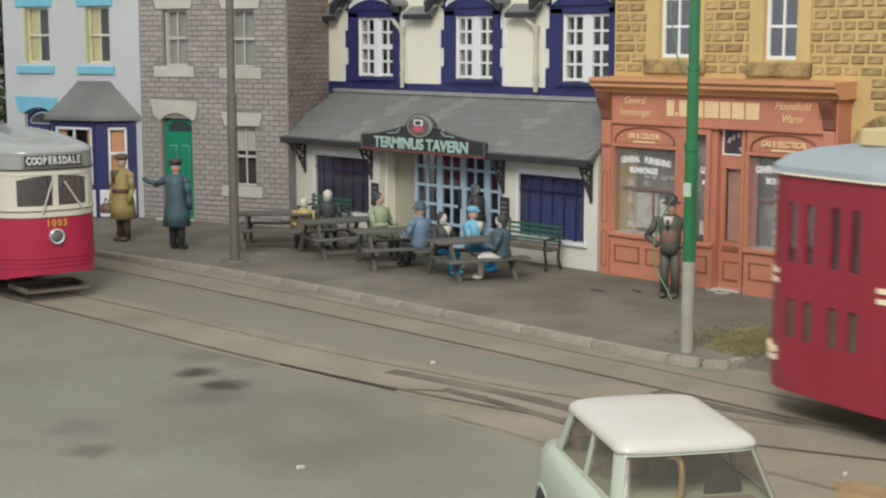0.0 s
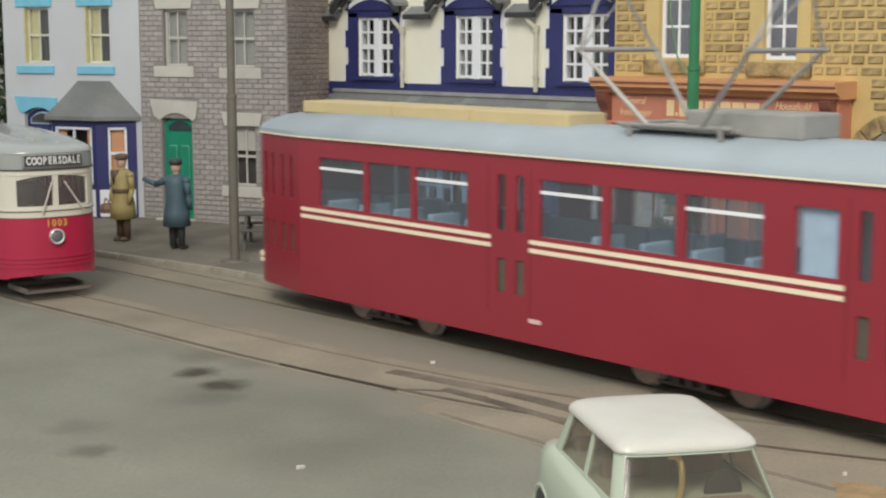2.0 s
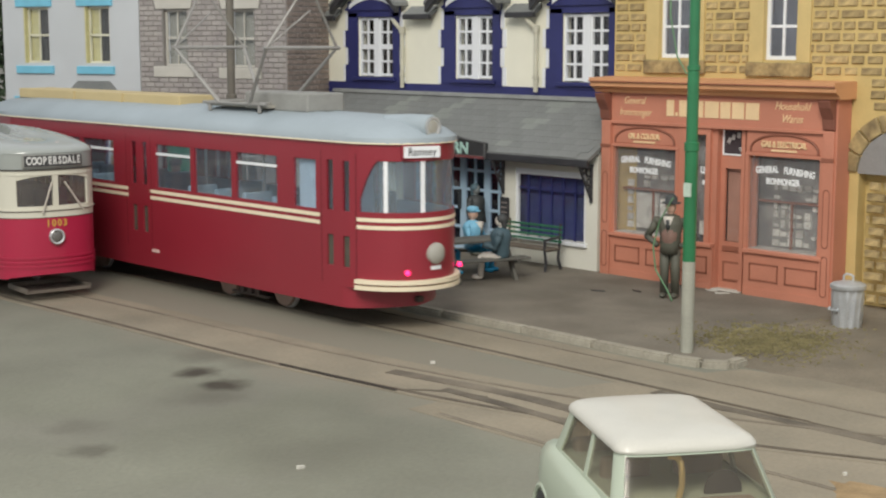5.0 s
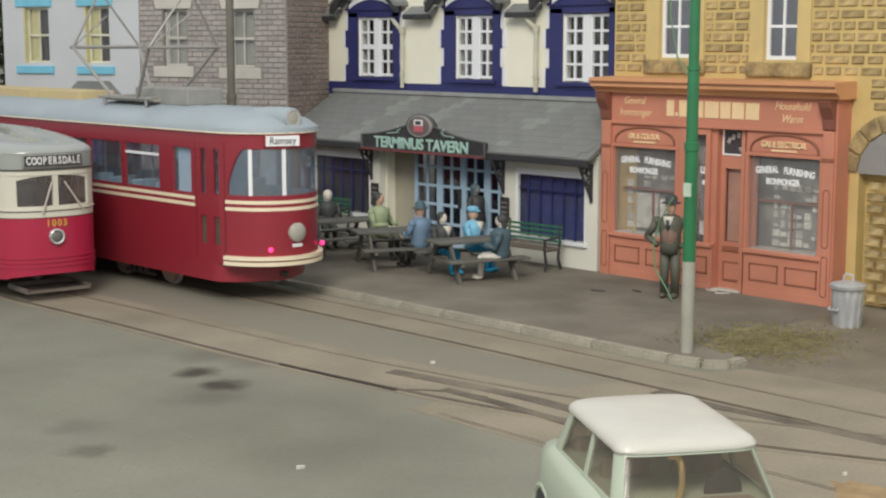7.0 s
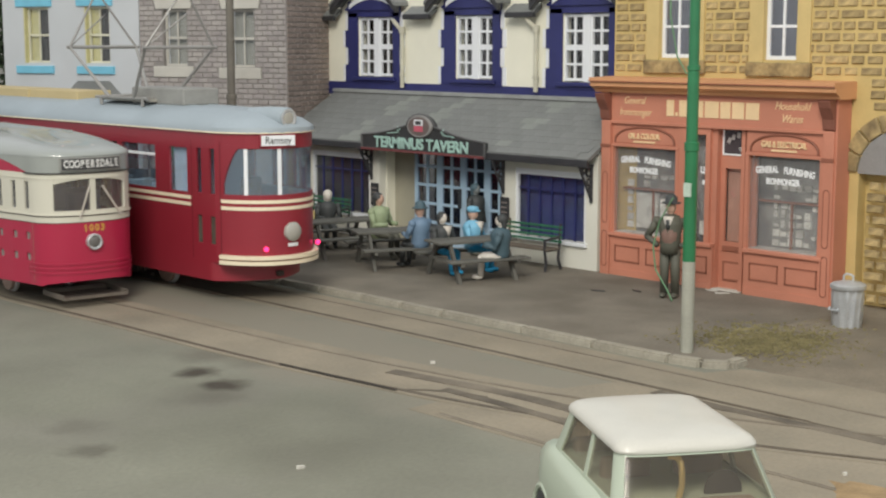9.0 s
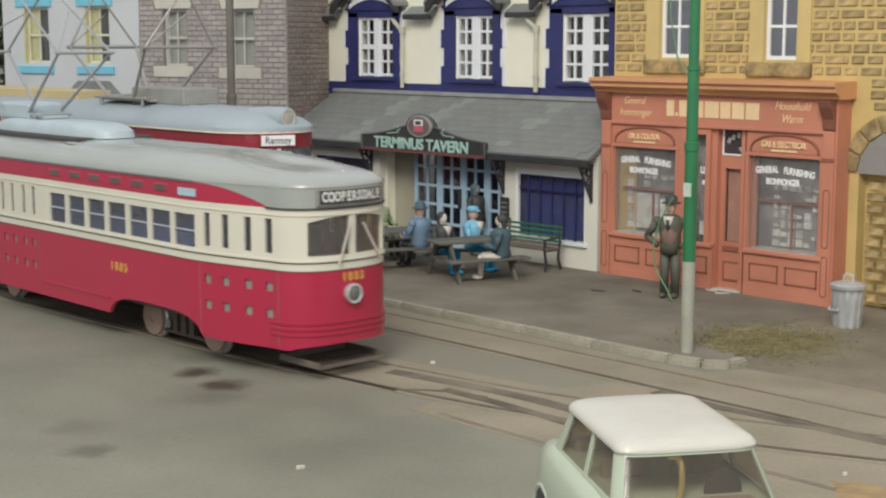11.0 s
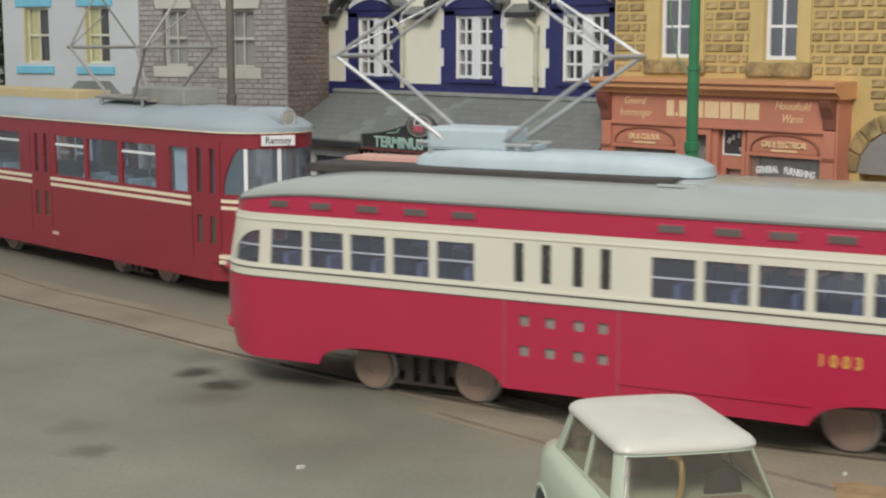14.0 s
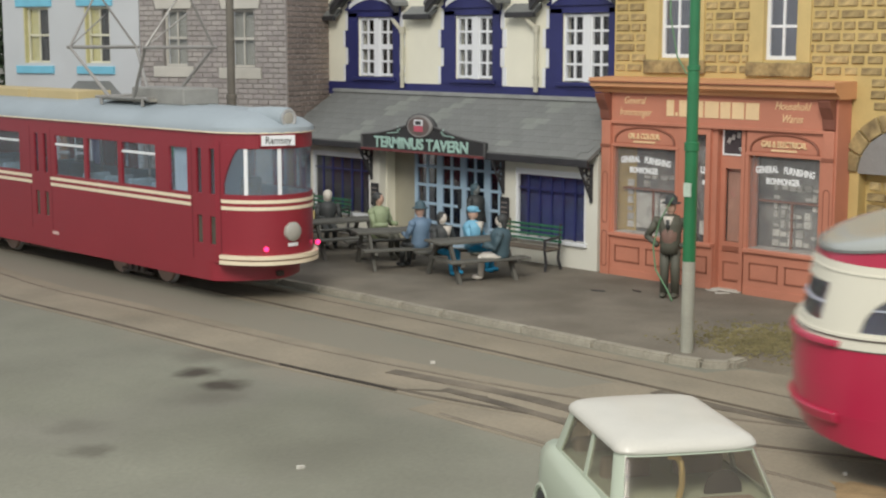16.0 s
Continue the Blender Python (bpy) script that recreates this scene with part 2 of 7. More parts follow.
HOSE = mat("green_hose", (0.13, 0.27, 0.14), 0.5, var=0.1)
PANE = glass("clear_pane", (0.97, 0.98, 0.99))
TINTED = glass("tinted_pane", (0.74, 0.75, 0.82), 0.08, 0.16)
HAZY = glass("hazy_tram_pane", (0.90, 0.93, 0.96), 0.10, 0.06, 0.07, (0.36, 0.42, 0.50))
# film colour holds the blue reflections of the tram windows
BLUEPANE = glass("blue_sheen_pane", (0.76, 0.78, 0.86), 0.10, 0.10, 0.14, (0.21, 0.23, 0.31))
# grey film colour paints the hazy reflection on the shop glass
SHOPPANE = glass("hazy_shop_pane", (0.95, 0.96, 0.97), 0.06, 0.04, 0.12, (0.45, 0.45, 0.45))
SCREEN = glass("brownish_windscreen", (0.82, 0.80, 0.78), 0.08, 0.07, 0.10, (0.40, 0.36, 0.35))
# pale blue film colour stands in for reflections on the cab glass
CABPANE = glass("bluish_cab_pane", (0.88, 0.93, 0.97), 0.06, 0.10, 0.12, (0.42, 0.52, 0.64))
CARPANE = glass("smoky_car_pane", (0.80, 0.77, 0.72), 0.12, 0.02, 0.05, (0.40, 0.37, 0.32))


# ---- mesh helpers ----
def box(bm, x0, x1, y0, y1, z0, z1):
    v = [bm.verts.new((x, y, z)) for x in (x0, x1) for y in (y0, y1) for z in (z0, z1)]
    for f in ((0, 1, 3, 2), (4, 6, 7, 5), (0, 4, 5, 1), (2, 3, 7, 6), (0, 2, 6, 4), (1, 5, 7, 3)):
        bm.faces.new([v[i] for i in f])
    return v


def boxes(*rows):
    bm = bmesh.new()
    for r in rows:
        box(bm, *r)
    return bm


def prism(bm, pts, axis, a, b):
    """A closed outline of 2D points pushed from a to b along the axis x, y or z."""
    def put(p, h):
        return {"x": (h, p[0], p[1]), "y": (p[0], h, p[1]), "z": (p[0], p[1], h)}[axis]
    v0, v1 = [bm.verts.new(put(p, a)) for p in pts], [bm.verts.new(put(p, b)) for p in pts]
    bm.faces.new(v0)
    bm.faces.new(v1[::-1])
    for i in range(len(pts)):
        j = (i + 1) % len(pts)
        bm.faces.new((v0[i], v1[i], v1[j], v0[j]))


def rod(bm, a, b, r, n=8, r2=None):
    a, b = Vector(a), Vector(b)
    q = (b - a).to_track_quat("Z", "Y").to_matrix()
    rings = []
    for p, rr in ((a, r), (b, r if r2 is None else r2)):
        rings.append([bm.verts.new(p + q @ Vector((rr * math.cos(2 * math.pi * i / n), rr * math.sin(2 * math.pi * i / n), 0))) for i in range(n)])
    for i in range(n):
        j = (i + 1) % n
        bm.faces.new((rings[0][i], rings[0][j], rings[1][j], rings[1][i]))
    bm.faces.new(rings[0][::-1])
    bm.faces.new(rings[1])


def lathe(bm, rows, n=20, axis="z", c=(0, 0, 0)):
    """Rows of (radius, height) turned round an axis through c."""
    def put(r, a, h):
        u, v = r * math.cos(a), r * math.sin(a)
        p = {"z": (u, v, h), "y": (u, h, v), "x": (h, u, v)}[axis]
        return (p[0] + c[0], p[1] + c[1], p[2] + c[2])
    rings = [[bm.verts.new(put(r, 2 * math.pi * i / n, h)) for i in range(n)] for r, h in rows]
    for k in range(len(rings) - 1):
        for i in range(n):
            j = (i + 1) % n
            bm.faces.new((rings[k][i], rings[k][j], rings[k + 1][j], rings[k + 1][i]))
    bm.faces.new(rings[0][::-1])
    bm.faces.new(rings[-1])


def ball(bm, c, rx, ry=None, rz=None, n=12):
    ry, rz = ry or rx, rz or rx
    rows = [(math.sin(math.pi * k / 8), -math.cos(math.pi * k / 8)) for k in range(1, 8)]
    rings = [[bm.verts.new((c[0] + rx * r * math.cos(2 * math.pi * i / n), c[1] + ry * r * math.sin(2 * math.pi * i / n), c[2] + rz * h)) for i in range(n)] for r, h in rows]
    for k in range(len(rings) - 1):
        for i in range(n):
            j = (i + 1) % n
            bm.faces.new((rings[k][i], rings[k][j], rings[k + 1][j], rings[k + 1][i]))
    bm.faces.new(rings[0][::-1])
    bm.faces.new(rings[-1])


def finish(bm, name, materials, smooth=False):
    bmesh.ops.recalc_face_normals(bm, faces=bm.faces[:])
    bmesh.ops.scale(bm, vec=(S, S, S), verts=bm.verts[:])
    me = bpy.data.meshes.new(name)
    bm.to_mesh(me)
    bm.free()
    for m in materials:
        me.materials.append(m)
    if smooth:
        me.shade_smooth()
        me.set_sharp_from_angle(angle=radians(38))
    return me


def part(name, bm, material, parent=None, label="", smooth=False, bevel=0.0, at=None):
    ob = new(name, finish(bm, name, material if isinstance(material, (list, tuple)) else [material], smooth))
    if parent is not None:
        ob.parent = parent
    if at is not None:
        ob.matrix_basis = spot(*at)
    if label:
        tagged(ob, label)
    if bevel:
        md = ob.modifiers.new("bevel", "BEVEL")
        md.width, md.segments, md.limit_method, md.angle_limit = bevel * S, 2, "ANGLE", radians(40)
    return ob


def spot(x, y, z=0.0, rz=0.0, rx=0.0, ry=0.0):
    return pose(x * S, y * S, z * S, rx, ry, rz)


def thing(name, x, y, z, rz, label, category, group="", kind=""):
    ob = new(name)
    ob.empty_display_size = 0.01
    ob.matrix_basis = spot(x, y, z, rz)
    return tagged(ob, label, category, group, kind)


def lettering(name, text, size, material, parent, x, y, z, rx=90, rz=0, depth=0.012, squeeze=1.0, label="", shear=0.0, bold=0.0):
    """Built-in font turned into a mesh; centred at x, y, z."""
    cu = bpy.data.curves.new(name, "FONT")
    cu.body, cu.size, cu.extrude, cu.align_x, cu.align_y, cu.shear, cu.offset = text, size * S, depth * S, "CENTER", "CENTER", shear, bold * S
    cu.resolution_u = 3
    tmp = new(name, cu)
    me = bpy.data.meshes.new_from_object(tmp.evaluated_get(bpy.context.evaluated_depsgraph_get()))
    bpy.data.objects.remove(tmp)
    bpy.data.curves.remove(cu)
    for v in me.vertices:
        v.co.x *= squeeze
    me.materials.clear()
    me.materials.append(material)
    ob = new(name, me)
    ob.parent = parent
    ob.matrix_basis = spot(x, y, z, rz, rx)
    if label:
        tagged(ob, label)
    return ob


def wall_mesh(bm, x0, x1, z0, z1, y0, y1, holes):
    """A wall along x between y0 (front) and y1, with real openings (x0, x1, z0, z1)."""
    xs = sorted({x0, x1, *[h[0] for h in holes], *[h[1] for h in holes]})
    zs = sorted({z0, z1, *[h[2] for h in holes], *[h[3] for h in holes]})
    xs, zs = [x for x in xs if x0 <= x <= x1], [z for z in zs if z0 <= z <= z1]

    def solid(i, k):
        if not (0 <= i < len(xs) - 1 and 0 <= k < len(zs) - 1):
            return False
        cx, cz = (xs[i] + xs[i + 1]) / 2, (zs[k] + zs[k + 1]) / 2
        return not any(h[0] < cx < h[1] and h[2] < cz < h[3] for h in holes)

    def quad(*p):
        bm.faces.new([bm.verts.new(q) for q in p])

    for i in range(len(xs) - 1):
        for k in range(len(zs) - 1):
            if not solid(i, k):
                continue
            a, b, c, d = xs[i], xs[i + 1], zs[k], zs[k + 1]
            quad((a, y0, c), (b, y0, c), (b, y0, d), (a, y0, d))
            quad((b, y1, c), (a, y1, c), (a, y1, d), (b, y1, d))
            if not solid(i - 1, k):
                quad((a, y1, c), (a, y0, c), (a, y0, d), (a, y1, d))
            if not solid(i + 1, k):
                quad((b, y0, c), (b, y1, c), (b, y1, d), (b, y0, d))
            if not solid(i, k - 1):
                quad((a, y1, c), (b, y1, c), (b, y0, c), (a, y0, c))
            if not solid(i, k + 1):
                quad((a, y0, d), (b, y0, d), (b, y1, d), (a, y1, d))
    bmesh.ops.remove_doubles(bm, verts=bm.verts[:], dist=1e-4)


# ---- ground ----
def ribbon(pts, z0, z1, left, right):
    """A slab along a plan line, from left to right of it."""
    bm = bmesh.new()
    rows = []
    for i, p in enumerate(pts):
        a, b = Vector(pts[max(i - 1, 0)]), Vector(pts[min(i + 1, len(pts) - 1)])
        d = (b - a).normalized()
        n = Vector((-d.y, d.x))
        rows.append([bm.verts.new((*(Vector(p) + n * o), z)) for o, z in ((left, z1), (right, z1), (right, z0), (left, z0))])
    for k in range(len(rows) - 1):
        for i in range(4):
            j = (i + 1) % 4
            bm.faces.new((rows[k][i], rows[k][j], rows[k + 1][j], rows[k + 1][i]))
    bm.faces.new(rows[0])
    bm.faces.new(rows[-1][::-1])
    return bm


def back_path(s):
    return 15.37 - 0.0016 * (s + 15) ** 2


FRONT = [(-50, 15.9), (-40, 14.3), (-33, 13.22), (-29, 12.62), (-26.5, 12.36), (-24.3, 12.23), (-22.4, 12.31), (-20.6, 12.40), (-19.0, 12.45), (-17.5, 12.50), (-16.2, 12.60), (-14.8, 12.74), (-12.9, 13.0), (-11.2, 13.4), (-9.4, 14.0), (-7.65, 14.75), (-6.0, 15.6), (-4.3, 16.6), (-2.8, 17.6), (0, 19.6)]


def front_path(s):
    k = max(0, min(len(FRONT) - 2, sum(1 for p in FRONT if p[0] <= s) - 1))
    (x0, y0), (x1, y1) = FRONT[k], FRONT[k + 1]
    a, b = FRONT[max(k - 1, 0)], FRONT[min(k + 2, len(FRONT) - 1)]
    m0, m1 = (y1 - a[1]) / (x1 - a[0]), (b[1] - y0) / (b[0] - x0)
    h = x1 - x0
    q = (s - x0) / h
    return y0 * (2 * q ** 3 - 3 * q ** 2 + 1) + m0 * h * (q ** 3 - 2 * q ** 2 + q) + y1 * (3 * q ** 2 - 2 * q ** 3) + m1 * h * (q ** 3 - q ** 2)


def line(f, a, b, n=60):
    return [(a + (b - a) * i / n, f(a + (b - a) * i / n)) for i in range(n + 1)]


def straight_branch(s):
    return 12.62 - 0.004 * (s + 18)


bm = bmesh.new()
bmesh.ops.create_grid(bm, x_segments=90, y_segments=60, size=1)
for v in bm.verts:
    v.co.x, v.co.y = v.co.x * 60 - 25, v.co.y * 40 + 18
    v.co.z = 0.004 * noise.noise(Vector((v.co.x * 0.5, v.co.y * 0.5, 0))) - 0.006
tagged(part("ground", bm, ROAD, smooth=True), "grey-green painted asphalt road surface with stains", "road", kind="structure")


OILBLACK = mat("open_black_groove", (0.03, 0.024, 0.018), 0.9, var=0.15)
BEDDARK = mat("oily_track_bed", (0.19, 0.162, 0.122), 0.85, var=0.25, scale=1.0, second=(0.085, 0.072, 0.055))


def track(name, f, a, b, label, half, up=0.0, near_groove=0.032, far_groove=0.018):
    t = thing(name, 0, 0, 0, 0, label, "tram track", kind="structure")
    part("bed", ribbon(line(f, a, b), -0.05, 0.004 + up, half + 0.30, -half - 0.12), BED, t)
    for side in (-half, half):
        part("rail", ribbon(line(f, a, b), -0.03, 0.011 + up, side + 0.026, side - 0.026), RAIL if side < 0 else RAILPALE, t)
        o = -0.045 if side > 0 else 0.045
        w = near_groove if side < 0 else far_groove
        part("groove", ribbon(line(f, a, b), -0.03, 0.008 + up, side + o + w / 2, side + o - w / 2), GROOVE if side < 0 else GROOVEFILLED, t)
    return t


track("tram_track", back_path, -48, 14, "tan tram track with grooved rails beside the pavement", 0.45)
track("tram_track", front_path, -48, -1, "tan tram track curving across the road over the other line", 0.53, 0.006)
t = thing("tram_track", 0, 0, 0, 0, "worn straight siding rails with a dark open groove", "tram track", kind="structure")
part("bed", ribbon(line(straight_branch, -13.2, 4, 10), -0.05, 0.002, 0.70, -0.85), BED, t)
for o in (-0.76, 0.18):
    part("rail", ribbon(line(straight_branch, -12.75, 4, 10), -0.03, 0.012, o + 0.025, o - 0.025), RAILPALE, t)
    part("groove", ribbon(line(straight_branch, -12.75, 4, 10), -0.03, 0.009, o + 0.050, o + 0.025), GROOVE, t)
part("point_blade", ribbon([(-16.3, 12.06), (-15.1, 12.15), (-14.0, 12.25)], -0.02, 0.024, 0.03, -0.035), OILBLACK, t)
part("point_blade", ribbon([(-14.0, 12.30), (-13.74, 12.54), (-13.4, 12.74), (-12.9, 12.86)], -0.02, 0.0195, 0.03, -0.03), BEDDARK, t)
part("point_plate", ribbon([(-14.9, 12.95), (-14.0, 13.08), (-13.2, 13.20), (-12.4, 13.24), (-11.6, 13.22), (-10.8, 13.12)], -0.02, 0.0190, 0.10, -0.14), BEDDARK, t)
part("point_plate", ribbon([(-13.6, 12.80), (-12.6, 12.80), (-11.3, 12.74)], -0.02, 0.0200, 0.04, -0.13), BEDDARK, t)
part("crossing_plate", ribbon([(-11.6, 14.72), (-10.6, 14.66), (-9.4, 14.70), (-8.2, 14.72)], -0.02, 0.0165, 0.10, -0.10), BEDDARK, t)


bm = bmesh.new()
prism(bm, [(-13.2, 12.1), (-10, 11.75), (-6, 11.5), (2, 11.4), (2, 16.6), (-10.5, 16.9), (-11.6, 16.7), (-12.2, 15.2)], "z", -0.05, 0.0015)
tagged(part("junction_apron", bm, BED), "tan worn surface round the track junction", "road", kind="structure")

# pavement with a kerb of separate stones
KERBLINE = [(-48, 14.9), (-36, 15.05), (-30, 15.3), (-26.8, 15.68), (-24, 16.12), (-21.9, 16.29), (-19.5, 16.34), (-17.4, 16.32), (-15.5, 16.33), (-14.0, 16.30), (-12.6, 16.32)]
PZ = 0.09
bm = bmesh.new()
prism(bm, KERBLINE + [(-12.0, 16.45), (-11.78, 16.7), (-12.2, 17.4), (-12.5, 19), (-12.4, 22.5), (-48, 22.5)], "z", -0.2, PZ)
bmesh.ops.triangulate(bm, faces=bm.faces[:])
pavement = tagged(part("pavement", bm, PAVE), "dark brown gritty pavement in front of the shops", "pavement", kind="structure")
path_pts = [Vector(p) for p in KERBLINE + [(-12.1, 16.40), (-11.78, 16.62), (-11.80, 16.95)]]
rnd = random.Random(3)
for i in range(len(path_pts) - 1):
    a, b = path_pts[i], path_pts[i + 1]
    d = b - a
    n = max(1, round(d.length / 1.35))
    for k in range(n):
        p = a + d * ((k + 0.5) / n)
        h = d.length / n * 0.497
        kb = boxes((-h, h, -0.09 - rnd.random() * 0.015, 0.10, -0.2, PZ + 0.008 + rnd.random() * 0.012))
        bmesh.ops.bevel(kb, geom=kb.edges[:], offset=0.028, segments=2, affect="EDGES")
        part("kerb_stone", kb, KERB, pavement, at=(p.x, p.y, 0, math.degrees(math.atan2(d.y, d.x))))

# rough ground beyond the kerb's end, falling softly to the track
bm = bmesh.new()
vn, vm = 40, 34
grid = []
for i in range(vn + 1):
    row = []
    for k in range(vm + 1):
        x = -12.75 + 18.75 * (i / vn) ** 1.5
        front = 16.75 + 0.18 * noise.noise(Vector((x * 0.7, 3.0, 0.0))) if x > -11.75 else 16.98
        y = front + (30 - front) * (k / vm) ** 2.2
        rise = min(1.0, (y - front) / 1.4)
        fade = min(1.0, max(0.0, (x + 12.75) / 1.2))
        z = PZ + 0.006 - fade * (0.10 * (1 - rise) ** 1.5 + 0.012) + 0.008 * noise.noise(Vector((x * 2.1, y * 2.1, 1.0)))
        row.append(bm.verts.new((x, y, z)))
    grid.append(row)
for i in range(vn):
    for k in range(vm):
        bm.faces.new((grid[i][k], grid[i + 1][k], grid[i + 1][k + 1], grid[i][k + 1]))
tagged(part("verge", bm, DIRT, smooth=True), "bare earth verge with thin moss", "ground", kind="structure")
bm = bmesh.new()
rnd = random.Random(9)
for i in range(3000):
    x, y = -12.25 + rnd.gauss(0, 0.55), 18.2 + rnd.gauss(0, 0.62)
    if y < 17.0 or x < -13.9:
        continue
    base = PZ - (0.012 if x > -11.5 else 0.0)
    h, a = 0.0 + 0.010 * rnd.random(), rnd.random() * 6.28
    c, s_ = 0.04 * math.cos(a), 0.04 * math.sin(a)
    v = [bm.verts.new(p) for p in ((x - c, y - s_, base), (x + c, y + s_, base), (x + 0.02 * s_, y - 0.02 * c, base + 0.02 + h))]
    bm.faces.new(v)
tagged(part("moss", bm, GRASS), "patchy olive moss and grass on the verge", "grass", kind="stuff")


# ---- buildings ----
def sash(parent, x, z, w, h, y=0.10, cols=2, rows=2, mats=(WHITE, PANE), bar=0.035, frame_w=0.055, behind=None, label="white sash window", rail=0.0, name="window"):
    """A framed window with bars and panes, its lower left corner at x, z; y is the frame's front."""
    bm = bmesh.new()
    f = frame_w
    for b in ((x, x + f, z, z + h), (x + w - f, x + w, z, z + h), (x + f, x + w - f, z, z + f), (x + f, x + w - f, z + h - f, z + h)):
        box(bm, b[0], b[1], y, y + 0.07, b[2], b[3])
    bmesh.ops.remove_doubles(bm, verts=bm.verts[:], dist=1e-4)
    win = part(name, bm, mats[0], parent, label)
    for i in range(1, cols):
        c = x + f + (w - 2 * f) * i / cols
        part("glazing_bar", boxes((c - bar / 2, c + bar / 2, y + 0.012, y + 0.055, z + f, z + h - f)), mats[0], win)
    for k in range(1, rows):
        c = z + f + (h - 2 * f) * k / rows
        th = bar * (1.7 if rail and k * 2 == rows else 1)
        part("glazing_bar", boxes((x + f, x + w - f, y + 0.008, y + 0.06, c - th / 2, c + th / 2)), mats[0], win)
    for i in range(cols):
        for k in range(rows):
            a, b = x + f + (w - 2 * f) * i / cols, x + f + (w - 2 * f) * (i + 1) / cols
            c, d = z + f + (h - 2 * f) * k / rows, z + f + (h - 2 * f) * (k + 1) / rows
            part("pane", boxes((a, b, y + 0.032, y + 0.038, c, d)), mats[1], win).visible_shadow = False
    if behind:
        # with DARK this sheet is painted room shade, otherwise a blind
        part("blind", boxes((x, x + w, y + 0.16, y + 0.18, z, z + h)), behind, parent)
    return win


def fill_pieces(parent, name, x0, x1, z0, z1, holes, ph, lens, joint, material, y0, depth, seed, budget, bond=True, jitter=0.0, xf=None, chamfer=0.012):
    """Courses of bricks or stones on a wall face; the first ones are parts, the rest one joined part."""
    rnd = random.Random(seed)
    meshes, todo = {}, []
    z, row = z0, 0
    while z + ph * 0.5 < z1:
        h = ph
        x = x0 - (lens[0] * 0.5 if bond and row % 2 else 0)
        while x < x1 - 0.03:
            ln = lens[0] + (lens[1] - lens[0]) * rnd.random()
            a, b = max(x, x0), min(x + ln, x1)
            x += ln
            segs = [(a, b)]
            for hx0, hx1, hz0, hz1 in holes:
                if z + h > hz0 + 0.02 and z < hz1 - 0.02:
                    nxt = []
                    for p, q in segs:
                        if q <= hx0 or p >= hx1:
                            nxt.append((p, q))
                        else:
                            if p < hx0:
                                nxt.append((p, hx0))
                            if q > hx1:
                                nxt.append((hx1, q))
                    segs = nxt
            for p, q in segs:
                if q - p > 0.07:
                    todo.append((p + joint / 2, q - joint / 2, z + joint / 2, min(z + h, z1) - joint / 2))
        z += h
        row += 1
    order = sorted(todo, key=lambda r: r[2])
    rest = bmesh.new()
    for i, (a, b, c, d) in enumerate(order):
        ln, hh = max(0.05, round((b - a) / 0.02) * 0.02), round((d - c) / 0.02) * 0.02
        dp = depth * (0.7 + 0.6 * rnd.random()) if jitter else depth
        if i < budget:
            key = (ln, hh)
            if key not in meshes:
                g = bmesh.new()
                k = chamfer
                v = [g.verts.new(p) for p in ((-ln / 2, 0.01, -hh / 2), (ln / 2, 0.01, -hh / 2), (ln / 2, 0.01, hh / 2), (-ln / 2, 0.01, hh / 2),
                                              (-ln / 2 + k, -depth, -hh / 2 + k), (ln / 2 - k, -depth, -hh / 2 + k), (ln / 2 - k, -depth, hh / 2 - k), (-ln / 2 + k, -depth, hh / 2 - k))]
                g.faces.new(v[4:])
                for m in range(4):
                    g.faces.new((v[m], v[(m + 1) % 4], v[4 + (m + 1) % 4], v[4 + m]))
                meshes[key] = finish(g, name, [material])
            ob = new(name, meshes[key])
            ob.parent = parent
            ob.matrix_basis = (xf or Matrix()) @ spot((a + b) / 2, y0 + (depth - dp), (c + d) / 2)
        else:
            k = chamfer
            v = [rest.verts.new(p) for p in ((a, y0 + 0.01, c), (b, y0 + 0.01, c), (b, y0 + 0.01, d), (a, y0 + 0.01, d), (a + k, y0 - dp, c + k), (b - k, y0 - dp, c + k), (b - k, y0 - dp, d - k), (a + k, y0 - dp, d - k))]
            rest.faces.new(v[4:])
            for m in range(4):
                rest.faces.new((v[m], v[(m + 1) % 4], v[4 + (m + 1) % 4], v[4 + m]))
    if len(order) > budget:
        ob = part("upper_" + name + "s", rest, material, parent)
        ob.matrix_basis = xf or Matrix()
        tagged(ob, kind="stuff")


HX, HY, HR = -30.72, 20.11, 20.0


def arch_pts(x0, x1, z, rise, n=10):
    return [(x0 + (x1 - x0) * i / n, z + rise * (1 - (2 * i / n - 1) ** 2)) for i in range(n + 1)]


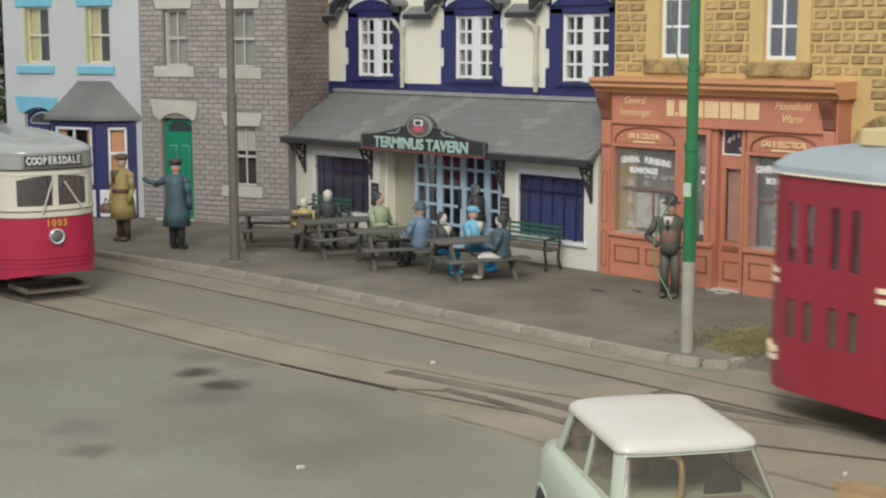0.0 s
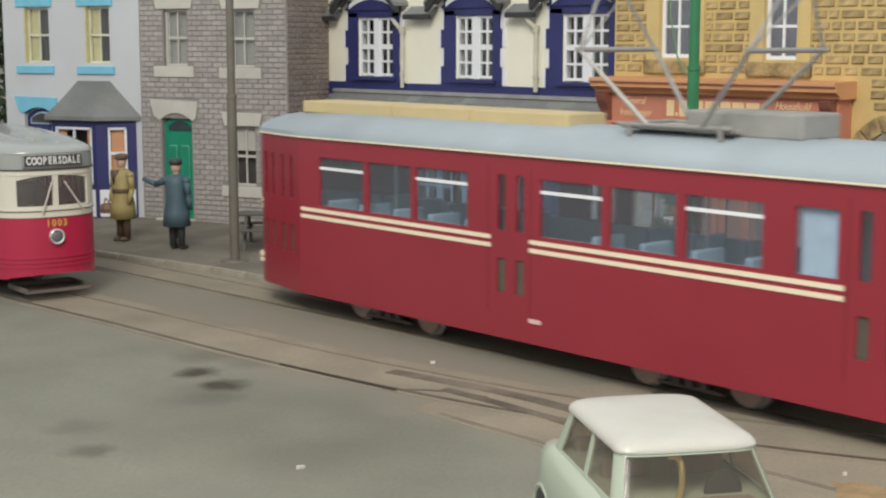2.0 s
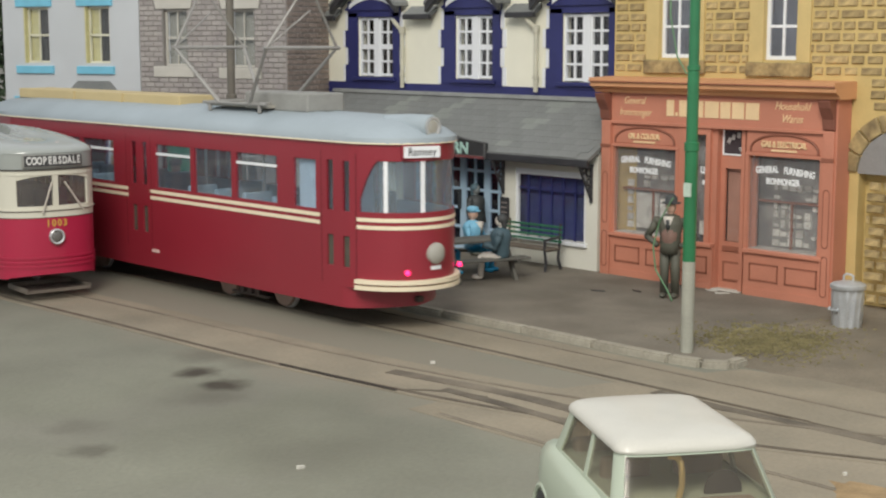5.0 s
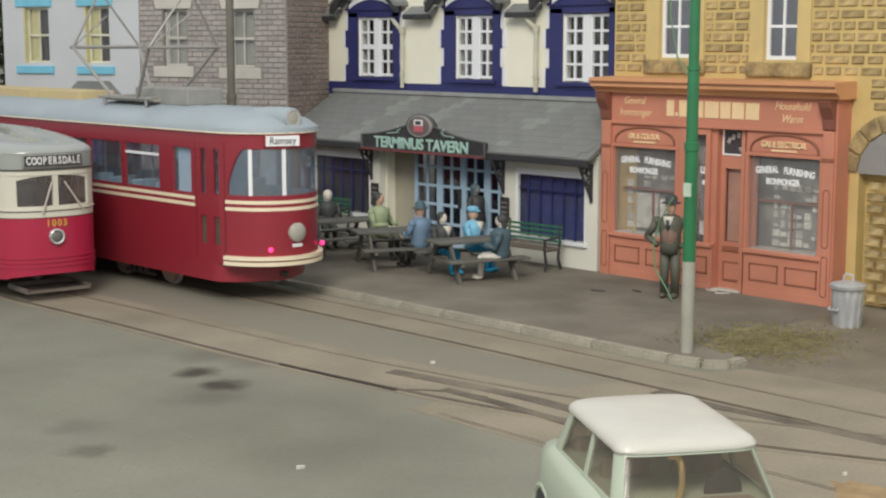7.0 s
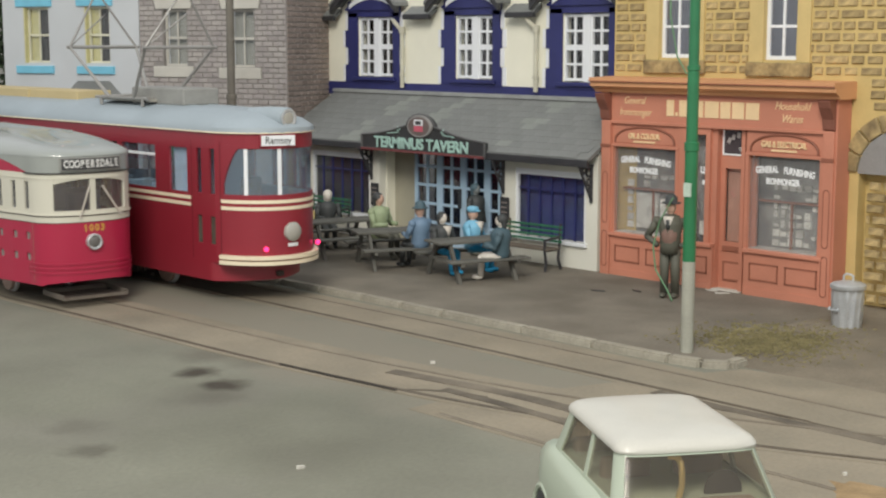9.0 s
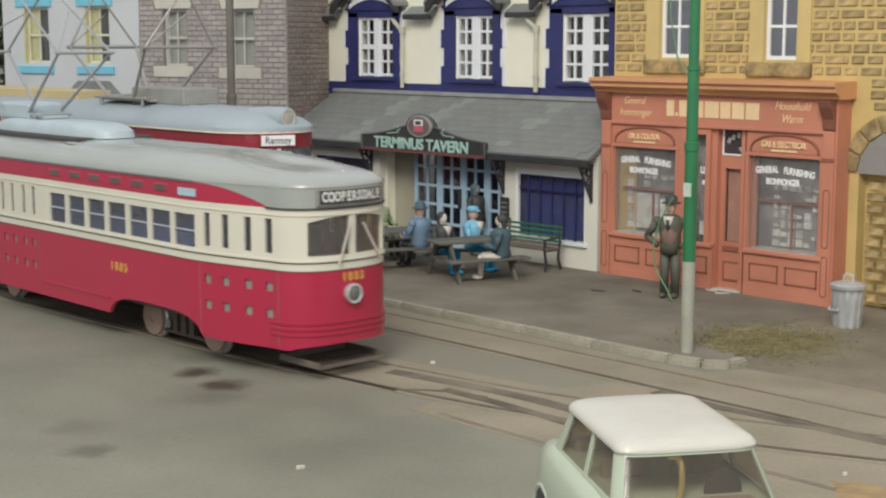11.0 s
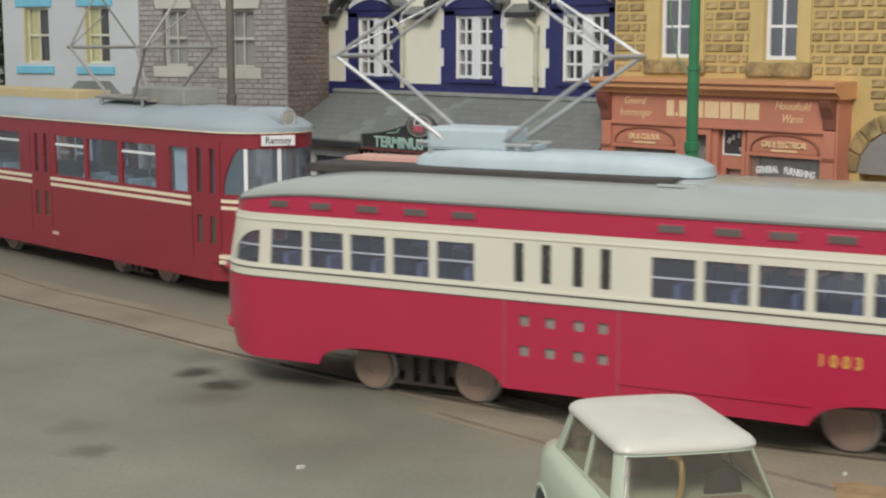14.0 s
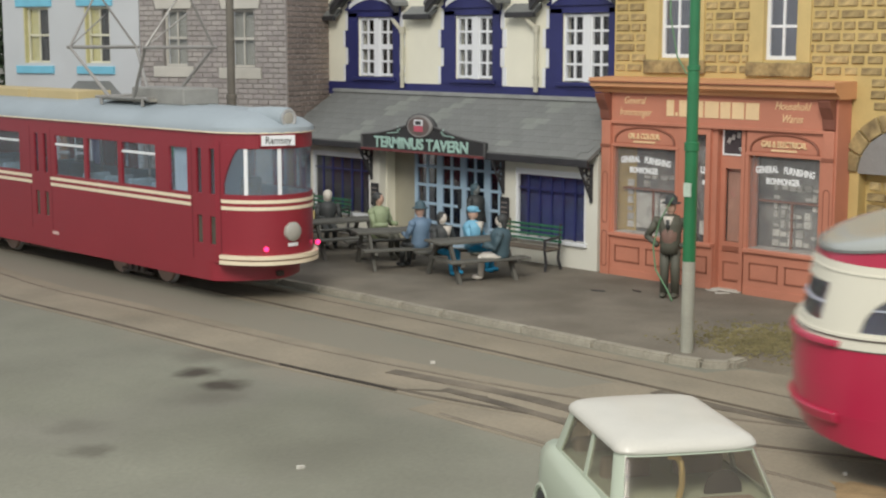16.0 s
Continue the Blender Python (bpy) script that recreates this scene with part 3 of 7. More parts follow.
def grey_house():
    h = thing("terraced_house", HX, HY, 0, HR, "grey-brown brick terraced house with pale stone sills and green door", "house")
    wins = [(-0.83, -0.10, 4.0, 5.40), (1.18, 1.92, 3.98, 5.38), (1.20, 1.90, 1.05, 2.52)]
    holes = wins + [(-0.95, -0.02, 0.0, 2.68)]
    bm = bmesh.new()
    wall_mesh(bm, -1.58, 2.86, -0.2, 6.6, 0.0, 0.22, holes)
    part("front_wall", bm, MORTAR, h)
    part("side_wall", boxes((2.64, 2.86, 0.22, 4.0, -0.2, 6.6)), MORTAR, h)
    part("roof", boxes((-1.6, 2.9, -0.1, 4.0, 6.6, 6.75)), SLATE, h)
    for i, (a, b, c, d) in enumerate(wins):
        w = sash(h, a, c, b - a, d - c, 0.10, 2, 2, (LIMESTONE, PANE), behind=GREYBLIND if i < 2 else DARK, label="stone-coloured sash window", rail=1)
        if i == 2:
            part("half_blind", boxes((a + 0.05, b - 0.05, 0.17, 0.19, d - 0.6, d)), LIMESTONE, h, "pale roller blind half drawn")
        part("sill", boxes((a - 0.30, b + 0.20, -0.05, 0.2, c - 0.28, c - 0.01)), LIMESTONE, h, "pale stone sill", bevel=0.012)
        lb = bmesh.new()
        lz = d + 0.02
        prism(lb, [(a - 0.20, lz), (b + 0.14, lz), (b + 0.22, lz + 0.32), (a - 0.30, lz + 0.34)], "y", -0.035, 0.18)
        part("lintel", lb, LIMESTONE, h, "pale stone lintel", bevel=0.01)
    lb = bmesh.new()
    prism(lb, [(-1.30, 3.16), (-1.18, 2.74)] + arch_pts(-1.0, 0.03, 2.62, 0.20) + [(0.12, 2.70), (0.20, 3.12)], "y", -0.04, 0.2)
    part("door_lintel", lb, LIMESTONE, h, "pale stone arched lintel")
    part("fanlight_back", boxes((-0.95, -0.02, 0.20, 0.22, 2.2, 2.9)), DARK, h)
    door = part("door", boxes((-0.95, -0.02, 0.10, 0.16, 0.05, 2.28)), GREEN, h, "green panelled front door")
    for x in (-0.80, -0.42):
        part("door_panel", boxes((x, x + 0.25, 0.07, 0.10, 1.05, 2.0)), mat("pale_door_moulding", (0.12, 0.42, 0.30), 0.5), door, bevel=0.02)
        part("door_panel", boxes((x + 0.025, x + 0.225, 0.055, 0.07, 1.08, 1.97)), GREEN, door)
        part("door_panel", boxes((x, x + 0.25, 0.07, 0.10, 0.25, 0.85)), GREEN, door, bevel=0.02)
    fr = bmesh.new()
    prism(fr, [(-0.95, 2.28), (-0.02, 2.28)] + arch_pts(-0.95, -0.02, 2.55, 0.16)[::-1], "y", 0.12, 0.17)
    fl = part("fanlight", fr, GREEN, h, "arched green fanlight over the door")
    gl = bmesh.new()
    prism(gl, [(-0.82, 2.36), (-0.13, 2.36)] + arch_pts(-0.82, -0.13, 2.48, 0.13)[::-1], "y", 0.100, 0.118)
    part("pane", gl, mat("dark_pane", (0.05, 0.07, 0.08), 0.1, var=0.1, bump=0), fl)
    part("doorstep", boxes((-1.05, 0.05, -0.25, 0.10, 0.0, 0.13)), LIMESTONE, h, bevel=0.01)
    br_holes = [(a - 0.02, b + 0.02, c, d) for a, b, c, d in holes] + [(a - 0.30, b + 0.20, c - 0.28, c) for a, b, c, d in wins] + [(a - 0.26, b + 0.2, d, d + 0.34) for a, b, c, d in wins] + [(-1.25, 0.16, 2.66, 3.14)]
    fill_pieces(h, "brick", -1.58, 2.86, 0.0, 6.4, br_holes, 0.128, (0.30, 0.30), 0.018, BRICK, 0.0, 0.022, 5, 280)
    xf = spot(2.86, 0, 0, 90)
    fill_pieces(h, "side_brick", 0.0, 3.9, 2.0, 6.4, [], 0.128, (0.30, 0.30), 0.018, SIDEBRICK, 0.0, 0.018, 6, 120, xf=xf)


def white_house():
    h = thing("terraced_house", HX, HY, 0, HR, "white rendered house with sky blue sills and navy bay window", "house")
    wins = [(-5.43, -4.58, 4.05, 5.5), (-3.35, -2.55, 4.05, 5.5)]
    holes = wins + [(-5.55, -4.45, 0.0, 2.9), (-4.3, -1.85, 0.5, 2.5)]
    bm = bmesh.new()
    wall_mesh(bm, -6.18, -1.60, -0.2, 6.4, 0.0, 0.22, holes)
    part("front_wall", bm, WHITEWALL, h)
    part("side_wall", boxes((-6.18, -5.96, 0.22, 4, -0.2, 6.4)), WHITEWALL, h)
    part("roof", boxes((-6.2, -1.6, -0.1, 4.0, 6.4, 6.55)), SLATE, h)
    for a, b, c, d in wins:
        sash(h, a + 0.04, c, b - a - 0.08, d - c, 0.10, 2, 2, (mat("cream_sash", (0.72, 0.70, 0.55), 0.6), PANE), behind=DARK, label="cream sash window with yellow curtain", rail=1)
        part("curtain", boxes((a + 0.06, a + 0.34, 0.19, 0.22, c, d)), CURTAIN, h, "yellow curtain drawn aside")
        part("curtain", boxes((a - 0.0, a + 0.045, -0.02, 0.2, c, d)), CURTAIN, h)
        part("sill", boxes((a - 0.28, b + 0.14, -0.07, 0.2, c - 0.28, c - 0.08)), SKYBLUE, h, "sky blue window sill", bevel=0.01)
        part("lintel", boxes((a - 0.25, b + 0.12, -0.06, 0.2, d + 0.02, d + 0.3)), SKYBLUE, h, "sky blue lintel", bevel=0.01)
    lb = bmesh.new()
    prism(lb, [(-5.85, 3.16), (-5.72, 2.78)] + arch_pts(-5.55, -4.50, 2.70, 0.17) + [(-4.42, 2.8), (-4.38, 3.13)], "y", -0.05, 0.2)
    part("door_lintel", lb, SKYBLUE, h, "sky blue arched lintel")
    fb = bmesh.new()
    prism(fb, [(-5.55, 0.0), (-4.45, 0.0), (-4.45, 2.55)] + arch_pts(-5.55, -4.45, 2.62, 0.22)[::-1] + [(-5.55, 2.55)], "y", 0.12, 0.2)
    door = part("door", fb, NAVY, h, "navy blue front door")
    for x in (-5.45, -4.98):
        part("door_panel", boxes((x, x + 0.42, 0.085, 0.12, 1.2, 2.0)), NAVY, door, bevel=0.02)
    fg = bmesh.new()
    prism(fg, [(-5.42, 2.42), (-4.58, 2.42)] + arch_pts(-5.42, -4.58, 2.55, 0.2)[::-1], "y", 0.09, 0.118)
    part("fanlight", fg, PALEBLUE, h)
    fg = bmesh.new()
    prism(fg, [(-5.37, 2.46), (-4.63, 2.46)] + arch_pts(-5.37, -4.63, 2.56, 0.15)[::-1], "y", 0.07, 0.088)
    part("fanlight_pane", fg, DARK, h)
    # bay window, canted at both ends, under a hipped slate roof
    plan = [(-4.55, 0.0), (-4.05, -0.62), (-2.60, -0.62), (-1.78, 0.0)]
    bay = thing("bay_window", 0, 0, 0, 0, "", "")
    bay.parent = h
    for k in ("label", "category"):
        if k in bay:
            del bay[k]
    rf = bmesh.new()
    low = [rf.verts.new((x, y, 2.70)) for x, y in [(-4.80, 0.05), (-4.15, -0.78), (-2.50, -0.78), (-1.55, 0.05)]]
    low2 = [rf.verts.new((x, y, 2.60)) for x, y in [(-4.80, 0.05), (-4.15, -0.78), (-2.50, -0.78), (-1.55, 0.05)]]
    top = [rf.verts.new(p) for p in ((-3.75, 0.05, 3.60), (-3.5, -0.1, 3.58), (-2.68, -0.1, 3.58), (-2.55, 0.05, 3.60))]
    for a in range(3):
        rf.faces.new((low[a], low[a + 1], top[a + 1], top[a]))
        rf.faces.new((low2[a], low2[a + 1], low[a + 1], low[a]))
    rf.faces.new(top)
    rf.faces.new(low2)
    part("bay_roof", rf, SLATE, h, "grey slate hipped bay roof")
    for i in range(3):
        a, b = Vector(plan[i]), Vector(plan[i + 1])
        d = b - a
        ln, rz = d.length, math.degrees(math.atan2(d.y, d.x))
        face = new("bay_side")
        face.empty_display_size = 0.01
        face.parent = bay
        face.matrix_basis = spot(a.x, a.y, 0, rz)
        win = (ln * 0.30, ln * 0.76, 0.95, 2.42) if i != 1 else (0.14, ln - 0.12, 0.95, 2.42)
        g = bmesh.new()
        wall_mesh(g, 0, ln, 0.0, 2.62, 0.0, 0.08, [win])
        ob = part("bay_wall", g, NAVY, bay, "navy painted timber bay")
        ob.matrix_basis = face.matrix_basis
        g2 = boxes((win[0], win[0] + 0.06, -0.02, 0.06, win[2], win[3]), (win[1] - 0.06, win[1], -0.02, 0.06, win[2], win[3]), (win[0], win[1], -0.02, 0.06, win[3] - 0.06, win[3]), (win[0], win[1], -0.02, 0.06, win[2], win[2] + 0.06), (win[0], win[1], -0.01, 0.05, 1.72, 1.79))
        if i == 1:
            m = (win[0] + win[1]) / 2
            box(g2, m - 0.02, m + 0.02, -0.015, 0.05, win[2], win[3])
        ob = part("bay_frame", g2, WHITE, bay, "white window frame")
        ob.matrix_basis = face.matrix_basis
        ob = part("bay_pane", boxes((win[0], win[1], 0.03, 0.036, win[2], win[3])), PANE, bay)
        ob.matrix_basis = face.matrix_basis
        ob.visible_shadow = False
        cw = win[1] - win[0]
        rows = [(win[0], win[0] + cw * 0.22, 0.10, 0.12, win[2], win[3])] if i == 1 else [(win[0], win[1], 0.10, 0.12, win[2], win[3])]
        if i == 1:
            rows.append((win[1] - cw * 0.20, win[1], 0.10, 0.12, win[2], win[3]))
        ob = part("curtain", boxes(*rows), ORANGE, bay, "orange curtain")
        ob.matrix_basis = face.matrix_basis
        ob = part("bay_panel", boxes((0.06, ln - 0.06, -0.015, 0.0, 0.12, 0.82)), WHITE, bay, "white panel under the bay window")
        ob.matrix_basis = face.matrix_basis
        bpy.data.objects.remove(face)
    part("bay_back", boxes((-4.3, -1.9, 0.15, 0.2, 0.5, 2.6)), DARK, h)


def tavern():
    h = thing("tavern", 0, 0, 0, 0, "cream and navy tavern with slate lean-to roof and blue doors", "pub")
    U, LW = 22.9, 21.4
    # upper storey
    wins = [(-27.50, -26.18, 3.76, 5.20), (-24.02, -22.80, 3.76, 5.20), (-20.72, -19.42, 3.76, 5.20)]
    holes = [(a, b, c, d) for a, b, c, d in wins]
    bm = bmesh.new()
    wall_mesh(bm, -28.9, -18.9, 2.9, 5.9, U, U + 0.25, holes)
    part("upper_wall", bm, CREAM, h, "cream plastered upper wall")
    part("band", boxes((-28.9, -18.9, U - 0.03, U - 0.001, 3.30, 3.62)), NAVY, h, "navy painted band")
    # one dark sheet painted as the shade of the upper rooms
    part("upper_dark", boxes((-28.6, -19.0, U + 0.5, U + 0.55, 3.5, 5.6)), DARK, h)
    for a, b, c, d in wins:
        # quoined navy surround
        part("head_stone", boxes((a - 0.36, b + 0.26, U - 0.05, U - 0.002, d, 5.58)), NAVY, h, "navy painted window head")
        part("apron", boxes((a, b, U - 0.05, U - 0.002, 3.60, c)), NAVY, h)
        for k in range(4):
            z0, z1 = 3.62 + k * 0.42, 3.62 + (k + 1) * 0.42
            e = 0.46 if k % 2 == 0 else 0.36
            part("jamb_stone", boxes((a - e, a, U - 0.05, U - 0.002, z0, z1)), NAVY, h)
            part("jamb_stone", boxes((b, b + e * 0.62, U - 0.05, U - 0.002, z0, z1)), NAVY, h)
        for k in range(4):
            z0, z1 = 3.64 + k * 0.42, 3.62 + (k + 1) * 0.42
            e = 0.46 if k % 2 == 0 else 0.36
            e2 = e * 0.62
            part("quoin", boxes((a - e - 0.12, a - e, U - 0.02, U - 0.001, z0, z1)), WHITE, h)
            part("quoin", boxes((b + e2, b + e2 + 0.12, U - 0.02, U - 0.001, z0, z1)), WHITE, h)
        part("sill", boxes((a - 0.12, b + 0.12, U - 0.12, U - 0.05, c - 0.09, c - 0.01)), NAVY, h, bevel=0.01)
        m = (a + b) / 2
        part("mullion", boxes((m - 0.09, m + 0.09, U + 0.01, U + 0.10, c, d - 0.02)), WHITE, h, bevel=0.01)
        half = (b - a) / 2 - 0.08
        for x0 in (a, b - half):
            for zz in (c + 0.02, c + 0.72):
                sash(h, x0, zz, half, 0.70, U + 0.04, 2, 2, (WHITE, PANE), bar=0.05, frame_w=0.06, label="white small-paned casement")
        # gable over the window: arched white board under black bargeboards
        g = bmesh.new()
        ap = [(a - 0.40, 5.36)] + arch_pts(a - 0.40, b + 0.30, 5.40, 0.30) + [(b + 0.30, 5.36)]
        prism(g, ap, "y", U - 0.10, U - 0.055)
        part("gable_arch", g, NAVY, h)
        g = bmesh.new()
        prism(g, arch_pts(a - 0.22, b + 0.12, 5.40, 0.22) + arch_pts(a - 0.22, b + 0.12, 5.50, 0.25)[::-1], "y", U - 0.13, U - 0.105)
        part("gable_board", g, WHITE, h, "white curved gable board")
        for x0, x1 in ((a - 0.62, m), (b + 0.52, m)):
            g = bmesh.new()
            prism(g, [(x0, 5.28), (x0, 5.44), (x1, 6.45), (x1, 6.28)], "y", U - 0.42, U - 0.30)
            part("bargeboard", g, BLACK, h, "black bargeboard")
            g = bmesh.new()
            prism(g, [(x0, 5.44), (x0, 5.52), (x1, 6.53), (x1, 6.45)], "y", U - 0.45, U + 1.0)
            part("gable_roof", g, SLATE, h, "slate gable roof")
    for a, b in ((-28.95, -28.15), (-25.55, -24.65), (-22.20, -21.35)):
        part("gutter", boxes((a, b, U - 0.30, U - 0.18, 5.12, 5.24)), BLACK, h, "black gutter", bevel=0.02)
        g = bmesh.new()
        prism(g, [(U - 0.28, 5.24), (U + 1.6, 6.5), (U + 1.6, 6.4), (U - 0.20, 5.18)], "x", a, b)
        part("main_roof", g, SLATE, h)
    for x in (-25.78, -21.42):
        g = bmesh.new()
        rod(g, (x, U - 0.10, 3.52), (x, U - 0.10, 4.85), 0.05)
        rod(g, (x, U - 0.10, 4.85), (x - 0.20, U - 0.22, 5.12), 0.05)
        rod(g, (x, U - 0.10, 4.80), (x, U - 0.10, 4.95), 0.075)
        rod(g, (x, U - 0.10, 3.80), (x, U - 0.10, 3.86), 0.07)
        part("downpipe", g, mat("cream_downpipe", (0.62, 0.60, 0.48), 0.6), h, "cream drainpipe", smooth=True)
    # lean-to roof of slates
    E0, E1, T0 = -28.3, -18.35, 3.44
    ez, ew = 2.34, 21.02
    g = bmesh.new()
    prism(g, [(ew, ez), (U, T0), (U, T0 - 0.10), (ew, ez - 0.07)], "x", E0, E1)
    roof = part("lean_to_roof", g, SLATE, h, "grey slate lean-to roof with pale streaks")
    part("fascia", boxes((E0, E1, ew - 0.03, ew + 0.05, ez - 0.16, ez - 0.02)), BLACK, h, "black gutter board", bevel=0.01)
    rnd = random.Random(12)
    slates = {}
    slope = math.degrees(math.atan2(T0 - ez, U - ew))
    run = math.hypot(T0 - ez, U - ew)
    rows_n, wd = 10, 0.37
    for r in range(rows_n):
        nn = int((E1 - E0) / wd)
        for i in range(nn + (r % 2)):
            x = E0 + (i + 0.5 - 0.5 * (r % 2)) * wd
            if not E0 + 0.1 < x < E1 - 0.1:
                continue
            if "m" not in slates:
                slates["m"] = finish(boxes((-wd * 0.495, wd * 0.495, 0, run / rows_n + 0.05, 0.0, 0.007)), "slate", [SLATE])
                slates["pale"] = slates["m"].copy()
                slates["pale"].materials[0] = SLATEPALE
            q = r / rows_n
            streak = any(abs(x - (x0_ + 0.75 * q)) < 0.24 for x0_ in (-25.75, -21.1, -24.1)) and rnd.random() < 0.8
            sl = new("slate", slates["pale" if streak else "m"])
            sl.parent = roof
            sl.matrix_basis = spot(x, ew + (U - ew) * q, ez + (T0 - ez) * q + 0.004 + rnd.random() * 0.003, 0, slope - 1.0)
    part("flashing", boxes((E0, E1, U - 0.20, U - 0.03, T0 - 0.07, T0 + 0.01)), mat("lead", (0.33, 0.34, 0.33), 0.7), h, "grey lead flashing")
    # lower front
    lows = [(-27.50, -25.35, 0.62, 2.02), (-20.66, -18.72, 0.62, 2.02)]
    bm = bmesh.new()
    lower = mat("off_white_plaster", (0.74, 0.73, 0.64), 0.85, var=0.04, scale=1.2, stain=0.12)
    for xa_, xb_ in ((-28.3, -25.0), (-21.05, -18.4)):
        bm = bmesh.new()
        wall_mesh(bm, xa_, xb_, -0.1, 2.4, LW, LW + 0.2, [q for q in lows if xa_ < q[0] < xb_])
        part("lower_wall", bm, lower, h, "off-white lower wall")
    part("ceiling_board", boxes((-28.3, -18.4, LW + 0.2, U, 2.42, 2.46)), CREAM, h)
    for a, b, c, d in lows:
        g = boxes((a, b, LW + 0.02, LW + 0.09, d - 0.12, d), (a, a + 0.06, LW + 0.02, LW + 0.09, c, d - 0.12), (b - 0.05, b, LW + 0.02, LW + 0.09, c, d - 0.12))
        part("bay_head", g, WHITE, h, "white window head")
        w = part("window", boxes((a, b, LW + 0.05, LW + 0.08, c + 0.98, c + 1.01)), NAVY, h, "navy window with blue panes")
        for i in range(1, 6):
            x = a + (b - a) * i / 6
            part("glazing_bar", boxes((x - 0.02, x + 0.02, LW + 0.05, LW + 0.08, c, d - 0.12)), NAVY, w)
        for i in range(6):
            x0, x1 = a + (b - a) * i / 6, a + (b - a) * (i + 1) / 6
            part("pane", boxes((x0, x1, LW + 0.062, LW + 0.067, c, d - 0.12)), PANE, w).visible_shadow = False
        part("curtain", boxes((a, b, LW + 0.16, LW + 0.19, c, d)), BLUEROOM if a > -22 else DUSKROOM, h, "deep blue curtain" if a > -22 else "dim grey room behind the window")
        part("sill", boxes((a - 0.08, b + 0.06, LW - 0.07, LW + 0.05, c - 0.08, c)), WHITE, h, bevel=0.01)
    # recessed entrance
    part("recess_side", boxes((-25.02, -24.96, LW + 0.2, LW + 0.95, 0, 2.42)), CREAM, h)
    part("recess_back", boxes((-25.0, -24.05, LW + 0.45, LW + 0.5, 0, 2.42)), mat("beige_board", (0.42, 0.40, 0.31), 0.8, var=0.05), h)
    # blue-black sheet: shade behind the glazed doors, put into its colour
    part("recess_dark", boxes((-24.1, -21.0, LW + 0.9, LW + 0.95, 0, 2.42)), mat("blue_black_shade", (0.016, 0.026, 0.062), 0.6, var=0.3), h)
    for k, (a, b) in enumerate(((-24.10, -23.28), (-23.28, -22.52), (-22.52, -21.78), (-21.78, -21.06))):
        name = "door" if k in (1, 2) else "side_light"
        sash(h, a, 0.08, b - a, 2.26, LW + 0.28, 2, 5, (PALEBLUE, TINTED), bar=0.06, frame_w=0.085, label="pale blue glazed door", name=name)
    part("door_handle", boxes((-22.60, -22.56, LW + 0.2, LW + 0.28, 0.98, 1.4)), BLACK, h)
    # black scrolled brackets
    for x in (-27.75, -25.25, -20.98, -18.55):
        g = bmesh.new()
        rod(g, (x, LW - 0.03, 1.45), (x, LW - 0.03, 2.2), 0.035)
        rod(g, (x, LW - 0.40, 2.18), (x, LW, 2.18), 0.035)
        for cx, cz, r in ((-0.10, 2.06, 0.085), (-0.24, 2.10, 0.06), (-0.09, 1.86, 0.065), (-0.07, 1.70, 0.045)):
            for i in range(10):
                a0, a1 = 2 * math.pi * i / 10, 2 * math.pi * (i + 1) / 10
                rod(g, (x, LW + cx + r * math.cos(a0), cz + r * math.sin(a0)), (x, LW + cx + r * math.cos(a1), cz + r * math.sin(a1)), 0.026, 5)
        rod(g, (x, LW - 0.03, 1.50), (x, LW - 0.38, 2.16), 0.025)
        part("bracket", g, BLACK, h, "black scrolled iron bracket")
    # notices beside the door
    for x in (-25.12, -20.92):
        nb = part("notice_board", boxes((x - 0.13, x + 0.13, LW - 0.06, LW - 0.03, 0.85, 1.38)), BLACK, h, "small black menu board", bevel=0.03)
        for k in range(4):
            part("bar", boxes((x - 0.09, x + 0.09, LW - 0.066, LW - 0.06, 0.95 + k * 0.1, 0.98 + k * 0.1)), mat("faint_chalk", (0.25, 0.22, 0.2), 0.8), nb)


